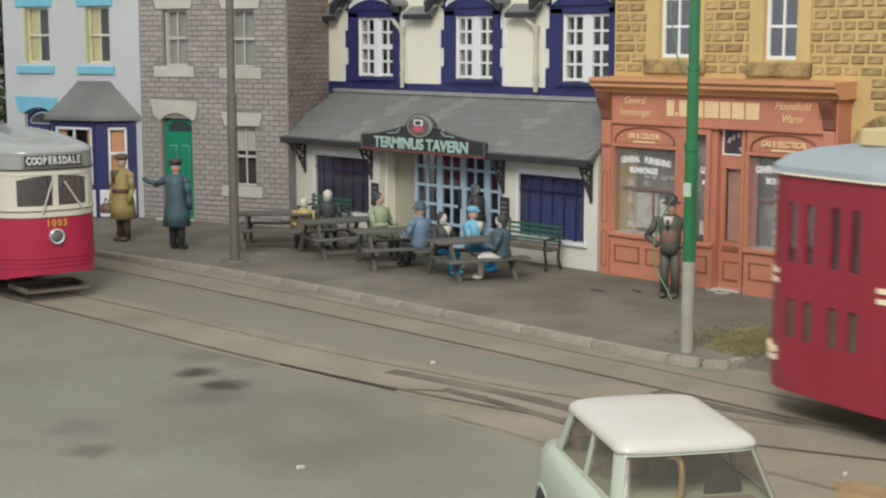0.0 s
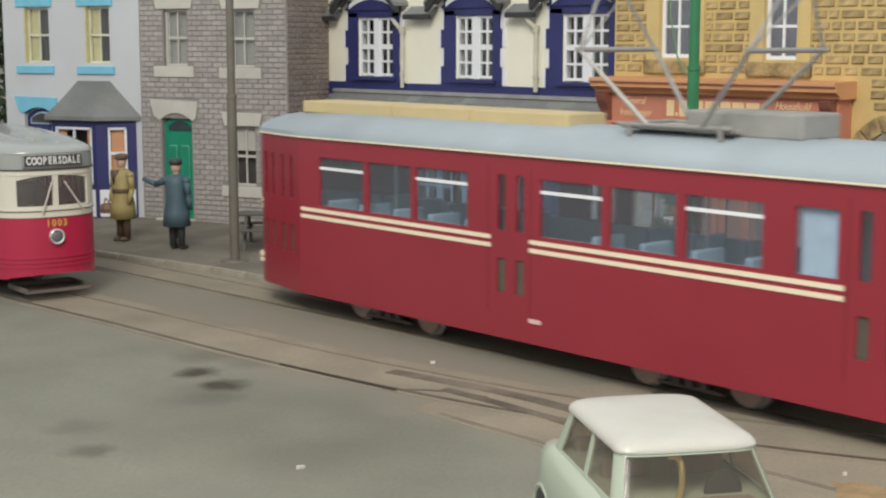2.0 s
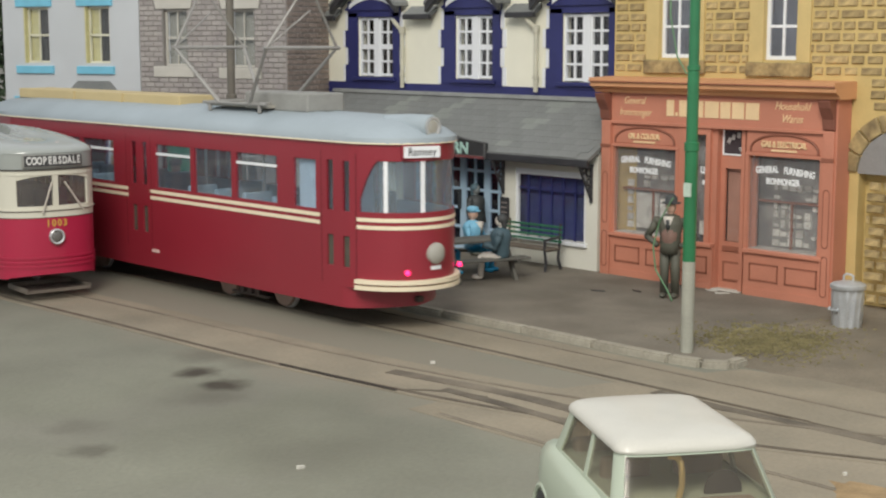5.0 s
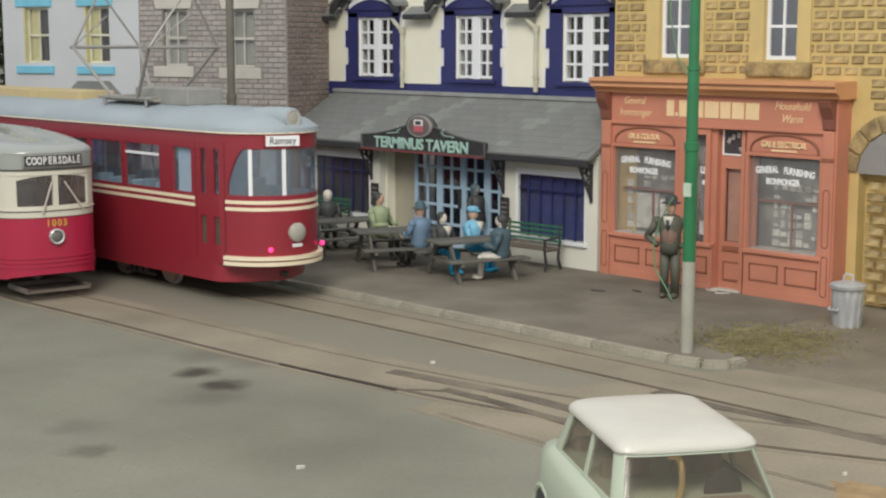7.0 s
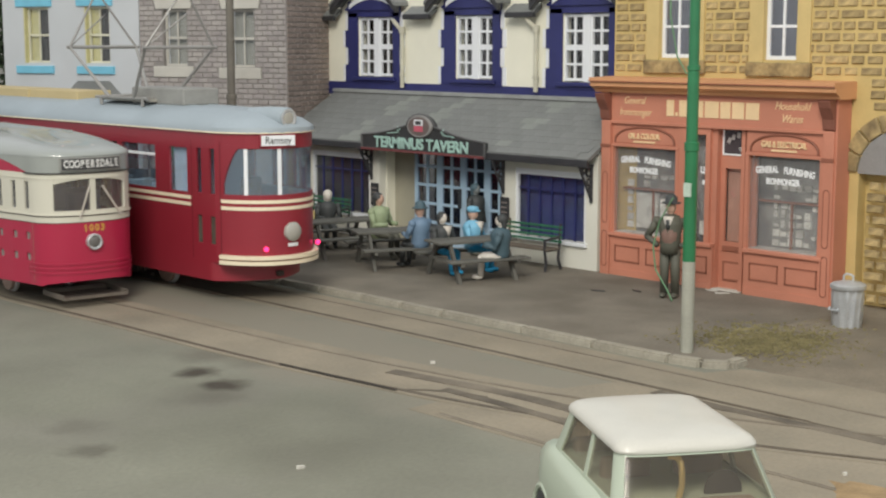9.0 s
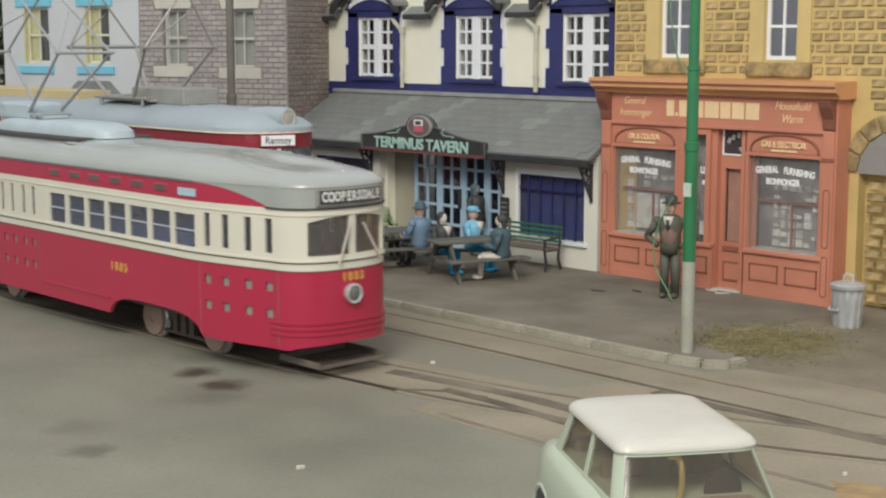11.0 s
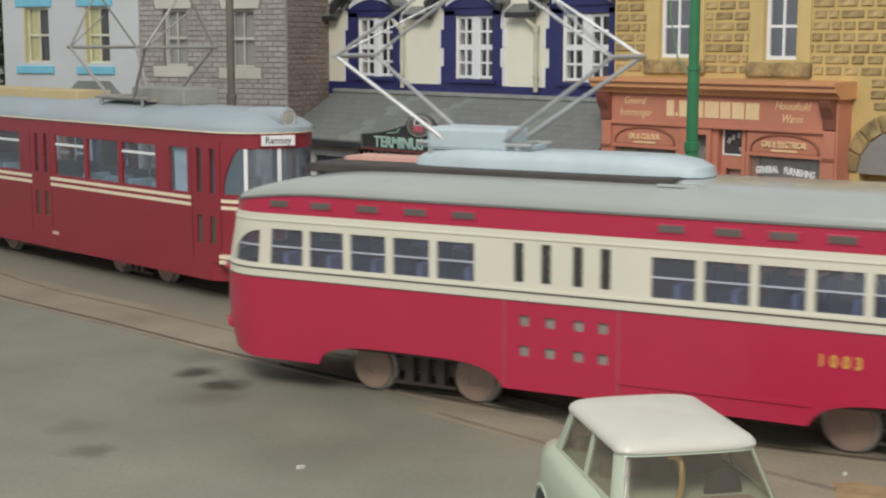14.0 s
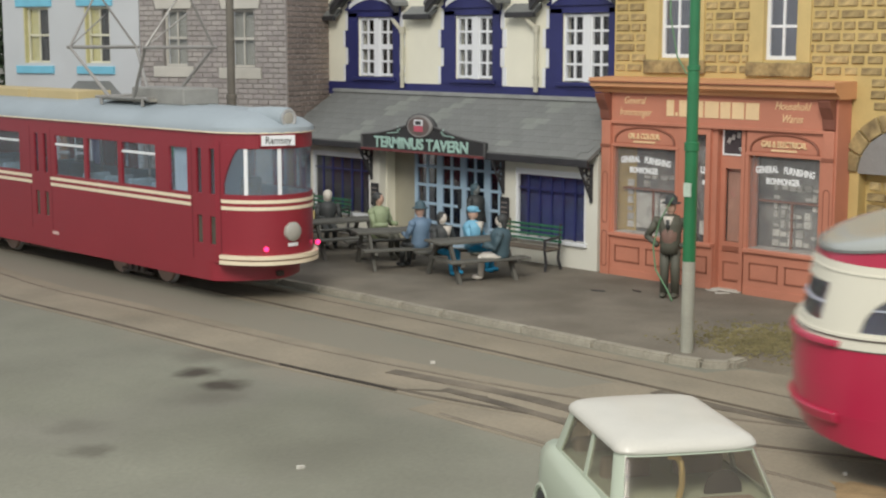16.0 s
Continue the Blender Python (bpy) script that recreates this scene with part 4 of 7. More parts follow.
def tavern_sign():
    s_ = thing("pub_sign", -23.10, 21.0, 2.22, 0, "black arched pub sign with green lettering and round badge", "sign")
    pts = [(-1.98, 0.0), (1.98, 0.0), (1.98, 0.30), (1.5, 0.34), (1.0, 0.42), (0.62, 0.52)]
    pts += [(0.46 * math.cos(a), 0.50 + 0.32 * math.sin(a)) for a in [radians(10 + 16 * k) for k in range(11)]]
    pts += [(-0.62, 0.52), (-1.0, 0.42), (-1.5, 0.34), (-1.98, 0.30)]
    g = bmesh.new()
    prism(g, pts, "y", -0.05, 0.05)
    part("board", g, SIGNBLACK, s_)
    g = bmesh.new()
    for i in range(len(pts)):
        a, b = pts[i], pts[(i + 1) % len(pts)]
        rod(g, (a[0], -0.05, a[1]), (b[0], -0.05, b[1]), 0.028, 6)
    part("moulding", g, mat("grey_moulding", (0.10, 0.10, 0.10), 0.5), s_, "dark grey moulding")
    part("lower_rail", boxes((-1.98, 1.98, -0.09, -0.05, -0.03, 0.02)), mat("maroon_moulding", (0.20, 0.06, 0.06), 0.5), s_)
    lettering("lettering", "TERMINUS TAVERN", 0.335, SIGNTEXT, s_, 0, -0.065, 0.155, squeeze=1.04, bold=0.010)
    g = bmesh.new()
    lathe(g, [(0.38, -0.10), (0.40, -0.08), (0.40, -0.05)], 28, "y")
    bmesh.ops.scale(g, vec=(1, 1, 0.62), verts=g.verts[:])
    badge = part("badge", g, mat("grey_badge_rim", (0.30, 0.29, 0.28), 0.6), s_, "oval grey badge with a pink tram shape", smooth=True, at=(0, 0, 0.56))
    g = bmesh.new()
    lathe(g, [(0.33, -0.108), (0.33, -0.10)], 28, "y")
    bmesh.ops.scale(g, vec=(1, 1, 0.60), verts=g.verts[:])
    part("face", g, mat("brown_badge_face", (0.17, 0.13, 0.12), 0.6), badge)
    part("emblem", boxes((-0.14, 0.14, -0.118, -0.108, -0.11, 0.01)), mat("pink_emblem", (0.60, 0.12, 0.17), 0.6), badge)
    part("emblem", boxes((-0.14, 0.14, -0.118, -0.108, 0.02, 0.15)), WHITE, badge)
    part("emblem", boxes((-0.09, 0.09, -0.122, -0.118, 0.04, 0.12)), BLACK, badge)
    for sx in (-1, 1):
        g = bmesh.new()
        cx = sx * 0.72
        for i in range(9):
            a0, a1 = radians(40 * i), radians(40 * (i + 1))
            r0, r1 = 0.06 - 0.005 * i, 0.06 - 0.005 * (i + 1)
            rod(g, (cx + r0 * math.cos(a0), -0.06, 0.46 + r0 * math.sin(a0)), (cx + r1 * math.cos(a1), -0.06, 0.46 + r1 * math.sin(a1)), 0.014, 5)
        rod(g, (cx, -0.06, 0.40), (cx + sx * 0.36, -0.06, 0.37), 0.012, 5)
        part("scroll", g, SIGNTEXT, s_)


grey_house()
white_house()
tavern()
tavern_sign()


def shop():
    h = thing("shop_front", 0, 0, 0, 0, "terracotta painted ironmonger's shop front with large display windows", "shop")
    W = 21.4
    X0, X1 = -18.30, -13.12
    # fascia, cornice, end consoles
    part("fascia", boxes((X0 + 0.15, X1 - 0.05, W, W + 0.12, 3.10, 3.66)), SHOPRED, h, "terracotta fascia board")
    g = bmesh.new()
    prism(g, [(W - 0.30, 3.92), (W - 0.30, 3.86), (W - 0.26, 3.84), (W - 0.26, 3.76), (W - 0.14, 3.70), (W - 0.10, 3.64), (W + 0.40, 3.64), (W + 0.40, 3.94)], "x", X0 - 0.12, X1 + 0.10)
    part("cornice", g, SHOPORANGE, h, "orange moulded cornice")
    part("cornice_line", boxes((X0 - 0.12, X1 + 0.10, W - 0.306, W - 0.30, 3.845, 3.862)), SHOPDARK, h)
    part("fascia_rail", boxes((X0 + 0.15, X1 - 0.05, W - 0.04, W - 0.001, 3.04, 3.10)), SHOPRED, h, bevel=0.01)
    for x in (X0 - 0.02, X1 - 0.26):
        g = bmesh.new()
        prism(g, [(W - 0.24, 3.62), (W - 0.20, 3.50), (W - 0.08, 3.30), (W - 0.05, 3.12), (W + 0.1, 3.08), (W + 0.1, 3.64)], "x", x, x + 0.24)
        part("console", g, mat("brown_console", (0.24, 0.09, 0.06), 0.6), h, "dark carved console bracket", bevel=0.015)
    for x in (X0 + 0.02, X1 - 0.24):
        p = part("pilaster", boxes((x, x + 0.22, W - 0.06, W + 0.2, 0.0, 3.10)), SHOPRED, h, "terracotta pilaster", bevel=0.01)
        for z0, z1 in ((0.25, 0.95), (1.10, 2.10)):
            g = bmesh.new()
            n = 8
            pts = [(x + 0.11 + 0.06 * math.cos(math.pi * i / n), z1 - 0.06 + 0.06 * math.sin(math.pi * i / n)) for i in range(n + 1)] + [(x + 0.11 - 0.06 * math.cos(math.pi * i / n), z0 + 0.06 - 0.06 * math.sin(math.pi * i / n)) for i in range(n + 1)]
            for i in range(len(pts)):
                a, b = pts[i], pts[(i + 1) % len(pts)]
                rod(g, (a[0], W - 0.062, a[1]), (b[0], W - 0.062, b[1]), 0.010, 5)
            part("moulding", g, SHOPDARK, p)
        part("band", boxes((x - 0.01, x + 0.23, W - 0.075, W - 0.06, 2.58, 2.64)), SHOPDARK, p)
    part("return_side", boxes((X1 - 0.02, X1 + 0.02, W - 0.02, 21.79, 0.0, 3.66)), SHOPRED, h, "plain terracotta end return")
    # windows, left, lobby and right
    bays = [(-18.03, -16.50, 0.92, 2.62), (-14.90, -13.42, 0.92, 2.58)]
    stalls = [(-18.05, -15.62), (-14.92, -13.30)]
    for a, b in stalls:
        st = part("stall_riser", boxes((a, b, W - 0.02, W + 0.14, 0.0, 0.88)), SHOPRED, h, "terracotta panelled stall riser")
        part("sill", boxes((a, b, W - 0.08, W + 0.1, 0.86, 0.93)), SHOPRED, h, bevel=0.012)
        n = 3 if b - a > 2 else 2
        for i in range(n):
            p0, p1 = a + 0.12 + (b - a - 0.12) * i / n, a + (b - a - 0.04) * (i + 1) / n - 0.06
            g = bmesh.new()
            for q in ((p0, p1, 0.66, 0.685), (p0, p1, 0.36, 0.385), (p0, p0 + 0.025, 0.36, 0.685), (p1 - 0.025, p1, 0.36, 0.685)):
                box(g, q[0], q[1], W - 0.032, W - 0.02, q[2], q[3])
            part("panel_moulding", g, SHOPDARK, st)
            part("panel", boxes((p0 + 0.04, p1 - 0.04, W - 0.028, W - 0.02, 0.40, 0.645)), SHOPRED, st, bevel=0.01)
        part("plinth", boxes((a, b, W - 0.035, W - 0.02, 0.0, 0.22)), SHOPRED, st)
    for k, (a, b, c, d) in enumerate(bays):
        g = bmesh.new()
        arch = [((a + b) / 2 - ((b - a) / 2 - 0.05) * math.cos(math.pi * i / 16), 2.68 + 0.31 * math.sin(math.pi * i / 16) ** 0.75) for i in range(17)]
        prism(g, [(a - 0.05, 3.04), (a - 0.05, 2.64), (b + 0.06, 2.64), (b + 0.06, 3.04)], "y", W + 0.02, W + 0.10)
        hd = part("window_head", g, SHOPRED, h, "terracotta arched window head")
        g = bmesh.new()
        prism(g, [(a + 0.06, 2.68)] + arch + [(b - 0.06, 2.68)], "y", W + 0.005, W + 0.019)
        part("arch_panel", g, SHOPRED, hd)
        g = bmesh.new()
        for i in range(16):
            rod(g, (arch[i][0], W, arch[i][1]), (arch[i + 1][0], W, arch[i + 1][1]), 0.022, 6)
        part("arch_moulding", g, SHOPDARK, hd)
        part("transom", boxes((a - 0.05, b + 0.06, W - 0.02, W + 0.1, 2.60, 2.66)), SHOPRED, h, bevel=0.01)
        part("jamb", boxes((a - 0.05, a + 0.02, W - 0.01, W + 0.12, c, 2.62)), SHOPRED, h)
        part("jamb", boxes((b - 0.01, b + 0.06, W - 0.01, W + 0.12, c, 2.62)), SHOPRED, h)
        pn = part("display_pane", boxes((a, b, W + 0.05, W + 0.056, c, d)), SHOPPANE, h, "large shop window pane")
        pn.visible_shadow = False
        words = ("OIL & COLOUR", "GAS & ELECTRICAL")[k]
        m = (a + b) / 2
        lettering("lettering", words, 0.15, SHOPGOLD, hd, m, W - 0.01, 2.815, squeeze=0.72, bold=0.004)
        part("lettering_bar", boxes((m - 0.26, m + 0.26, W - 0.006, W + 0.004, 2.695, 2.73)), SHOPGOLD, hd)
        for t_, dz, sz in (("GENERAL", 0, 0.165), ("FURNISHING", 0, 0.165), ("IRONMONGER", -0.20, 0.155)):
            sub = {"GENERAL": (m - 0.36, 4), "FURNISHING": (m + 0.30, -5), "IRONMONGER": (m - 0.03, 0)}[t_]
            lt = lettering("lettering", t_, sz, TEXTWHITE, pn, sub[0], W + 0.04, 2.36 + dz - (0.0 if sub[1] >= 0 else 0.015), squeeze=0.66, depth=0.004, bold=0.006)
            lt.matrix_basis = spot(sub[0], W + 0.04, 2.36 + dz - (0.02 if sub[1] < 0 else 0)) @ pose(0, 0, 0, 0, sub[1] * -1.0 if sub[1] else 0, 0) @ pose(0, 0, 0, 90)
        # window display on its boards
        part("display_back", boxes((a, b, W + 0.40, W + 0.44, c, 2.62)), SHOPBACK, h, "dim shop interior")
        part("display_floor", boxes((a, b, W + 0.06, W + 0.40, c - 0.02, c + 0.02)), PAPER, h)
        rr = random.Random(20 + k)
        xx = a + (0.30 if k else 0.06)
        cols = 7
        for i in range(cols):
            for j in range(7):
                x = xx + (b - xx - 0.06) * (i + 0.15) / cols
                z = c + 0.06 + j * 0.165 + 0.03 * rr.random()
                wdt, hgt = (b - xx) / cols * (0.45 + 0.4 * rr.random()), 0.05 + 0.09 * rr.random()
                if (k == 0 and 1 <= i <= 5 and j < 5) or rr.random() < 0.22:
                    continue
                part("goods", boxes((x, x + wdt, W + 0.36, W + 0.40, z, z + hgt)), PAPER, h)
        if k == 0:
            part("goods", boxes((a + 0.34, a + 0.86, W + 0.33, W + 0.38, c + 0.10, c + 0.78)), PAPER, h, "pale display board")
            part("goods", boxes((a + 0.92, a + 1.22, W + 0.33, W + 0.38, c + 0.10, c + 0.70)), PAPER, h)
        part("shelf", boxes((a, b, W + 0.30, W + 0.40, c + 0.84, c + 0.87)), SHOPDARK, h)
        part("upright", boxes((m - 0.02, m + 0.02, W + 0.30, W + 0.33, c + 0.02, c + 0.84)), SHOPDARK, h)
    # lobby: canted pane, door set back
    g = bmesh.new()
    prism(g, [(-16.44, W + 0.0), (-16.36, W + 0.0), (-16.36, W + 0.1), (-16.44, W + 0.1)], "z", 0.9, 3.04)
    part("mullion", g, SHOPRED, h)
    part("lobby_pane", boxes((-16.36, -15.77, W + 0.08, W + 0.086, 0.92, 2.95)), PANE, h).visible_shadow = False
    part("lobby_back", boxes((-16.36, -15.73, W + 0.24, W + 0.28, 0.9, 3.04)), SHOPBACK, h)
    lettering("lettering", "B   LES", 0.17, TEXTWHITE, h, -15.98, W + 0.065, 2.26, squeeze=0.7, depth=0.004, bold=0.006)
    part("lettering_bar", boxes((-15.93, -15.83, W + 0.06, W + 0.07, 2.0, 2.08)), TEXTWHITE, h)
    part("goods", boxes((-16.06, -15.81, W + 0.18, W + 0.23, 1.05, 1.3)), PAPER, h)
    hd = part("lobby_head", boxes((-16.36, -15.73, W + 0.0, W + 0.06, 2.92, 3.04)), SHOPRED, h)
    g = bmesh.new()
    for x0, x1 in ((-16.36, -16.28), (-15.83, -15.73)):
        box(g, x0, x1, W, W + 0.1, 0.92, 2.92)
    part("jamb", g, SHOPRED, h)
    D = W + 0.18
    part("door_post", boxes((-15.75, -15.61, W + 0.06, D + 0.05, 0.0, 3.04)), SHOPRED, h)
    dm = bmesh.new()
    wall_mesh(dm, -15.61, -14.83, 0.06, 2.48, D, D + 0.06, [(-15.51, -14.95, 0.98, 2.32)])
    dr = part("door", dm, SHOPRED, h, "terracotta shop door with tall glass")
    part("pane", boxes((-15.51, -14.95, D + 0.03, D + 0.036, 0.98, 2.32)), PANE, dr)
    part("door_blind", boxes((-15.51, -14.95, D + 0.10, D + 0.12, 0.98, 2.32)), mat("brown_blind", (0.55, 0.30, 0.22), 0.8, var=0.15), h)
    part("door_panel", boxes((-15.51, -14.95, D - 0.02, D, 0.25, 0.62)), SHOPDARK, dr, bevel=0.02)
    part("door_panel", boxes((-15.46, -15.00, D - 0.03, D - 0.02, 0.29, 0.58)), SHOPRED, dr)
    part("letter_rail", boxes((-15.53, -14.93, D - 0.025, D, 0.80, 0.90)), SHOPDARK, dr, bevel=0.02)
    part("fanlight_frame", boxes((-15.61, -14.83, D, D + 0.05, 2.48, 3.04)), SHOPRED, h)
    fl = part("fanlight", boxes((-15.57, -14.87, D - 0.012, D, 2.56, 3.02)), mat("dark_fanlight", (0.07, 0.055, 0.06), 0.25, var=0.2, bump=0), h, "dark fanlight with a pale border")
    g = bmesh.new()
    for q in ((-15.57, -15.54, 2.56, 3.02), (-14.90, -14.87, 2.56, 3.02), (-15.54, -14.90, 2.56, 2.59)):
        box(g, q[0], q[1], D - 0.02, D - 0.012, q[2], q[3])
    part("border", g, TEXTWHITE, fl)
    lettering("lettering", "1870", 0.12, TEXTWHITE, fl, -15.13, D - 0.02, 2.68, squeeze=0.7, depth=0.004)
    for i in range(5):
        a = radians(150 - 22 * i)
        lt = boxes((-0.035, 0.035, -0.004, 0.004, -0.05, 0.05))
        ob = part("lettering_bar", lt, mat("dull_lettering", (0.42, 0.38, 0.36), 0.7), fl)
        ob.matrix_basis = spot(-15.13 + 0.34 * math.cos(a), D - 0.018, 2.72 + 0.22 * math.sin(a)) @ pose(0, 0, 0, 0, 30 - 12 * i, 0)
    part("lobby_side", boxes((-15.09, -15.01, W + 0.06, D, 0.0, 3.04)), SHOPRED, h)
    part("doorstep", boxes((-15.75, -15.01, W - 0.02, D + 0.05, 0.0, 0.11)), LIMESTONE, h, "worn pale doorstep", bevel=0.01)
    # fascia lettering: the owner's name as plain bars, side words as thin bars
    x = -16.74
    for wd in (0.17, 0.05, 0.25, 0.26, 0.31, 0.22, 0.26, 0.28):
        hgt = 0.30 if wd > 0.1 else 0.08
        part("lettering_bar", boxes((x, x + wd, W - 0.012, W, 3.23, 3.23 + hgt)), SHOPGOLD, h)
        x += wd + 0.035
    for word, x, z in (("General", -17.52, 3.49), ("Ironmonger", -17.50, 3.27), ("Household", -14.02, 3.49), ("Wares", -14.02, 3.27)):
        lettering("lettering", word, 0.20, SHOPGOLD, h, x, W - 0.006, z, squeeze=0.80, depth=0.006, shear=0.35)


def stone_house():
    h = thing("stone_house", 0, 0, 0.063, 0, "ochre rough stone house with dressed window surrounds", "house")
    W, X0 = 22.1, -18.62
    wins = [(-17.60, -16.66, 4.30, 6.0), (-15.22, -14.36, 4.28, 6.0)]
    bm = bmesh.new()
    wall_mesh(bm, X0, -12.0, -0.2, 6.4, W, W + 0.25, wins + [(-13.10, -12.0, -0.2, 2.55), (-18.0, -13.4, 0.0, 3.3)])
    part("front_wall", bm, OCHRE, h)
    part("arch_back", boxes((-13.3, -11.7, W + 0.25, W + 0.5, -0.2, 3.2)), OCHRE, h)
    wm = bmesh.new()
    wall_mesh(wm, -12.0, -8.5, -0.2, 6.4, W, W + 0.25, [])
    part("side_wall", wm, OCHRE, h)
    part("roof", boxes((X0, -8.5, W - 0.1, W + 4, 6.4, 6.6)), SLATE, h)
    part("room", boxes((-18.0, -13.4, W + 0.6, W + 0.65, 0.0, 6.3)), mat("grey_room", (0.20, 0.20, 0.185), 0.8), h)
    for a, b, c, d in wins:
        sash(h, a + 0.10, c, b - a - 0.16, d - c, W + 0.08, 2, 3, (WHITE, TINTED), bar=0.05, frame_w=0.07, label="white sash window")
        part("jamb_stone", boxes((a - 0.20, a + 0.10, W - 0.04, W + 0.2, c - 0.05, d)), DRESSED, h, "dressed stone jamb", bevel=0.012)
        part("jamb_stone", boxes((b - 0.06, b + 0.22, W - 0.04, W + 0.2, c - 0.05, d)), DRESSED, h, bevel=0.012)
        part("sill", boxes((a - 0.24, b + 0.26, W - 0.08, W + 0.2, c - 0.30, c - 0.05)), STONE, h, "rough stone sill", bevel=0.02)
    # arch of wedge stones
    cx, cz, r0, r1 = -12.35, 2.35, 0.78, 1.08
    for i in range(7):
        a0, a1 = radians(178 - 22 * i), radians(158 - 22 * i)
        g = bmesh.new()
        prism(g, [(cx + r0 * math.cos(a0), cz + r0 * math.sin(a0)), (cx + r1 * math.cos(a0), cz + r1 * math.sin(a0)), (cx + r1 * math.cos(a1), cz + r1 * math.sin(a1)), (cx + r0 * math.cos(a1), cz + r0 * math.sin(a1))], "y", W - 0.06, W + 0.1)
        part("arch_stone", g, STONE, h, bevel=0.02)
    ap = [(cx + 0.77 * math.cos(radians(180 - 9 * i)), cz + 0.77 * math.sin(radians(180 - 9 * i))) for i in range(21)]
    g = bmesh.new()
    prism(g, ap, "y", W - 0.015, W - 0.005)
    part("arch_glass", g, mat("grey_arch_panel", (0.27, 0.26, 0.25), 0.5, var=0.1), h, "grey blind arch")
    holes = [(a - 0.20, b + 0.22, c - 0.30, d) for a, b, c, d in wins] + [(X0, -12.95, 0.0, 3.85), (-13.45, -11.25, 2.35, 3.42)]
    fill_pieces(h, "stone", X0 + 0.02, -11.4, 0.1, 6.3, holes, 0.195, (0.22, 0.52), 0.055, STONE, W, 0.035, 31, 290, bond=False, jitter=1, chamfer=0.02)
    h.scale = (0.9863, 0.9863, 0.9863)


shop()
stone_house()


# closing walls of the street beyond both ends and the hall behind
g = boxes((-60, -36.9, 20.5, 21.0, -0.2, 9))
tagged(part("backdrop", g, HALLWALL), "plain grey board behind the houses", "wall", kind="structure")
tree = thing("tree", -38.2, 19.2, 0, 0, "dark leafy tree beside the white house", "tree")
g = bmesh.new()
rod(g, (0, 0, 0), (0.1, 0, 2.4), 0.16, 10, 0.10)
rod(g, (0.1, 0, 2.2), (0.7, -0.2, 4.2), 0.08, 8, 0.03)
rod(g, (0.1, 0, 2.4), (-0.5, 0.3, 4.6), 0.08, 8, 0.03)
part("trunk", g, mat("bark", (0.08, 0.06, 0.045), 0.9), tree)
g = bmesh.new()
rnd = random.Random(4)
for i in range(2400):
    a, q, z = rnd.random() * 6.28, rnd.random() ** 0.5, rnd.random()
    r = 1.15 * q * (0.55 + 0.45 * math.sin(z * 5 + a * 2)) * (0.6 + 0.4 * math.sin(math.pi * z))
    c = Vector((r * math.cos(a), r * math.sin(a), 1.6 + 4.4 * z))
    u = Vector((rnd.gauss(0, 1), rnd.gauss(0, 1), rnd.gauss(0, 1))).normalized() * 0.11
    w_ = u.orthogonal().normalized() * 0.07
    g.faces.new([g.verts.new(c + p) for p in (u, w_, -u, -w_)])
part("crown", g, LEAF, tree)


# ---- street things ----
def tram_pole(x, y, lower, upper, r0, r1, label, arm):
    p = thing("tram_pole", x, y, PZ, 0, label, "pole", "tram wire poles")
    g = bmesh.new()
    if upper is POLE_GREEN:
        lathe(g, [(r0, 0.0), (r0 * 1.0, 1.35)], 16)
        part("lower_pole", g, lower, p, "pale grey worn pole base", smooth=True)
        g = bmesh.new()
        lathe(g, [(r0, 1.35), (r0, 2.95), (r0 * 1.15, 2.96), (r0 * 1.15, 3.08), (r1, 3.09), (r1, 4.1), (r1 * 1.12, 4.11), (r1 * 1.12, 4.17), (r1 * 0.9, 4.18), (r1 * 0.85, 8.5)], 16)
        part("upper_pole", g, upper, p, smooth=True)
        g = bmesh.new()
        pts = [(-0.30, -0.15, 6.2), (-0.36, -0.1, 4.9), (-0.26, -0.05, 4.3), (-0.12, 0, 4.05)]
        for a, b in zip(pts, pts[1:]):
            rod(g, a, b, 0.012, 6)
        part("wire", g, HOSE, p, "thin green wire")
        part("label_patch", boxes((-0.05, 0.07, -r0 - 0.012, -r0 + 0.02, 2.30, 2.50)), mat("paper_patch", (0.50, 0.62, 0.52), 0.8), p, "torn pale paper patch")
    else:
        lathe(g, [(0.30, 0.0), (0.28, 0.035), (r0, 0.04), (r0, 3.35), (r0 * 1.12, 3.36), (r0 * 1.12, 3.44), (r1, 3.46), (r1, 8.5)], 16)
        part("shaft", g, upper, p, smooth=True)
    return p


tram_pole(-12.60, 16.70, POLE_PALE, POLE_GREEN, 0.095, 0.085, "green tram wire pole with pale worn base", 1)
tram_pole(-24.43, 16.95, POLE_GREY, POLE_GREY, 0.10, 0.082, "grey-brown tram wire pole on the pavement edge", 0)

dustbin = thing("dustbin", -12.05, 20.15, 0.055, 0, "ribbed galvanised dustbin with handled lid", "dustbin")
g = bmesh.new()
n = 48
rows = [(0.25, 0.0), (0.26, 0.02), (0.26, 0.06), (0.265, 0.08), (0.29, 0.62), (0.29, 0.68), (0.305, 0.70), (0.305, 0.73)]
rings = []
for k, (r, z) in enumerate(rows):
    ring = []
    for i in range(n):
        rib = 0.014 * math.cos(i * math.pi * 12 * 2 / n) if k in (3, 4) else 0
        a = 2 * math.pi * i / n
        ring.append(g.verts.new(((r + rib) * math.cos(a), (r + rib) * math.sin(a), z)))
    rings.append(ring)
for k in range(len(rings) - 1):
    for i in range(n):
        g.faces.new((rings[k][i], rings[k][(i + 1) % n], rings[k + 1][(i + 1) % n], rings[k + 1][i]))
g.faces.new(rings[0][::-1])
part("body", g, STEEL, dustbin, smooth=True)
g = bmesh.new()
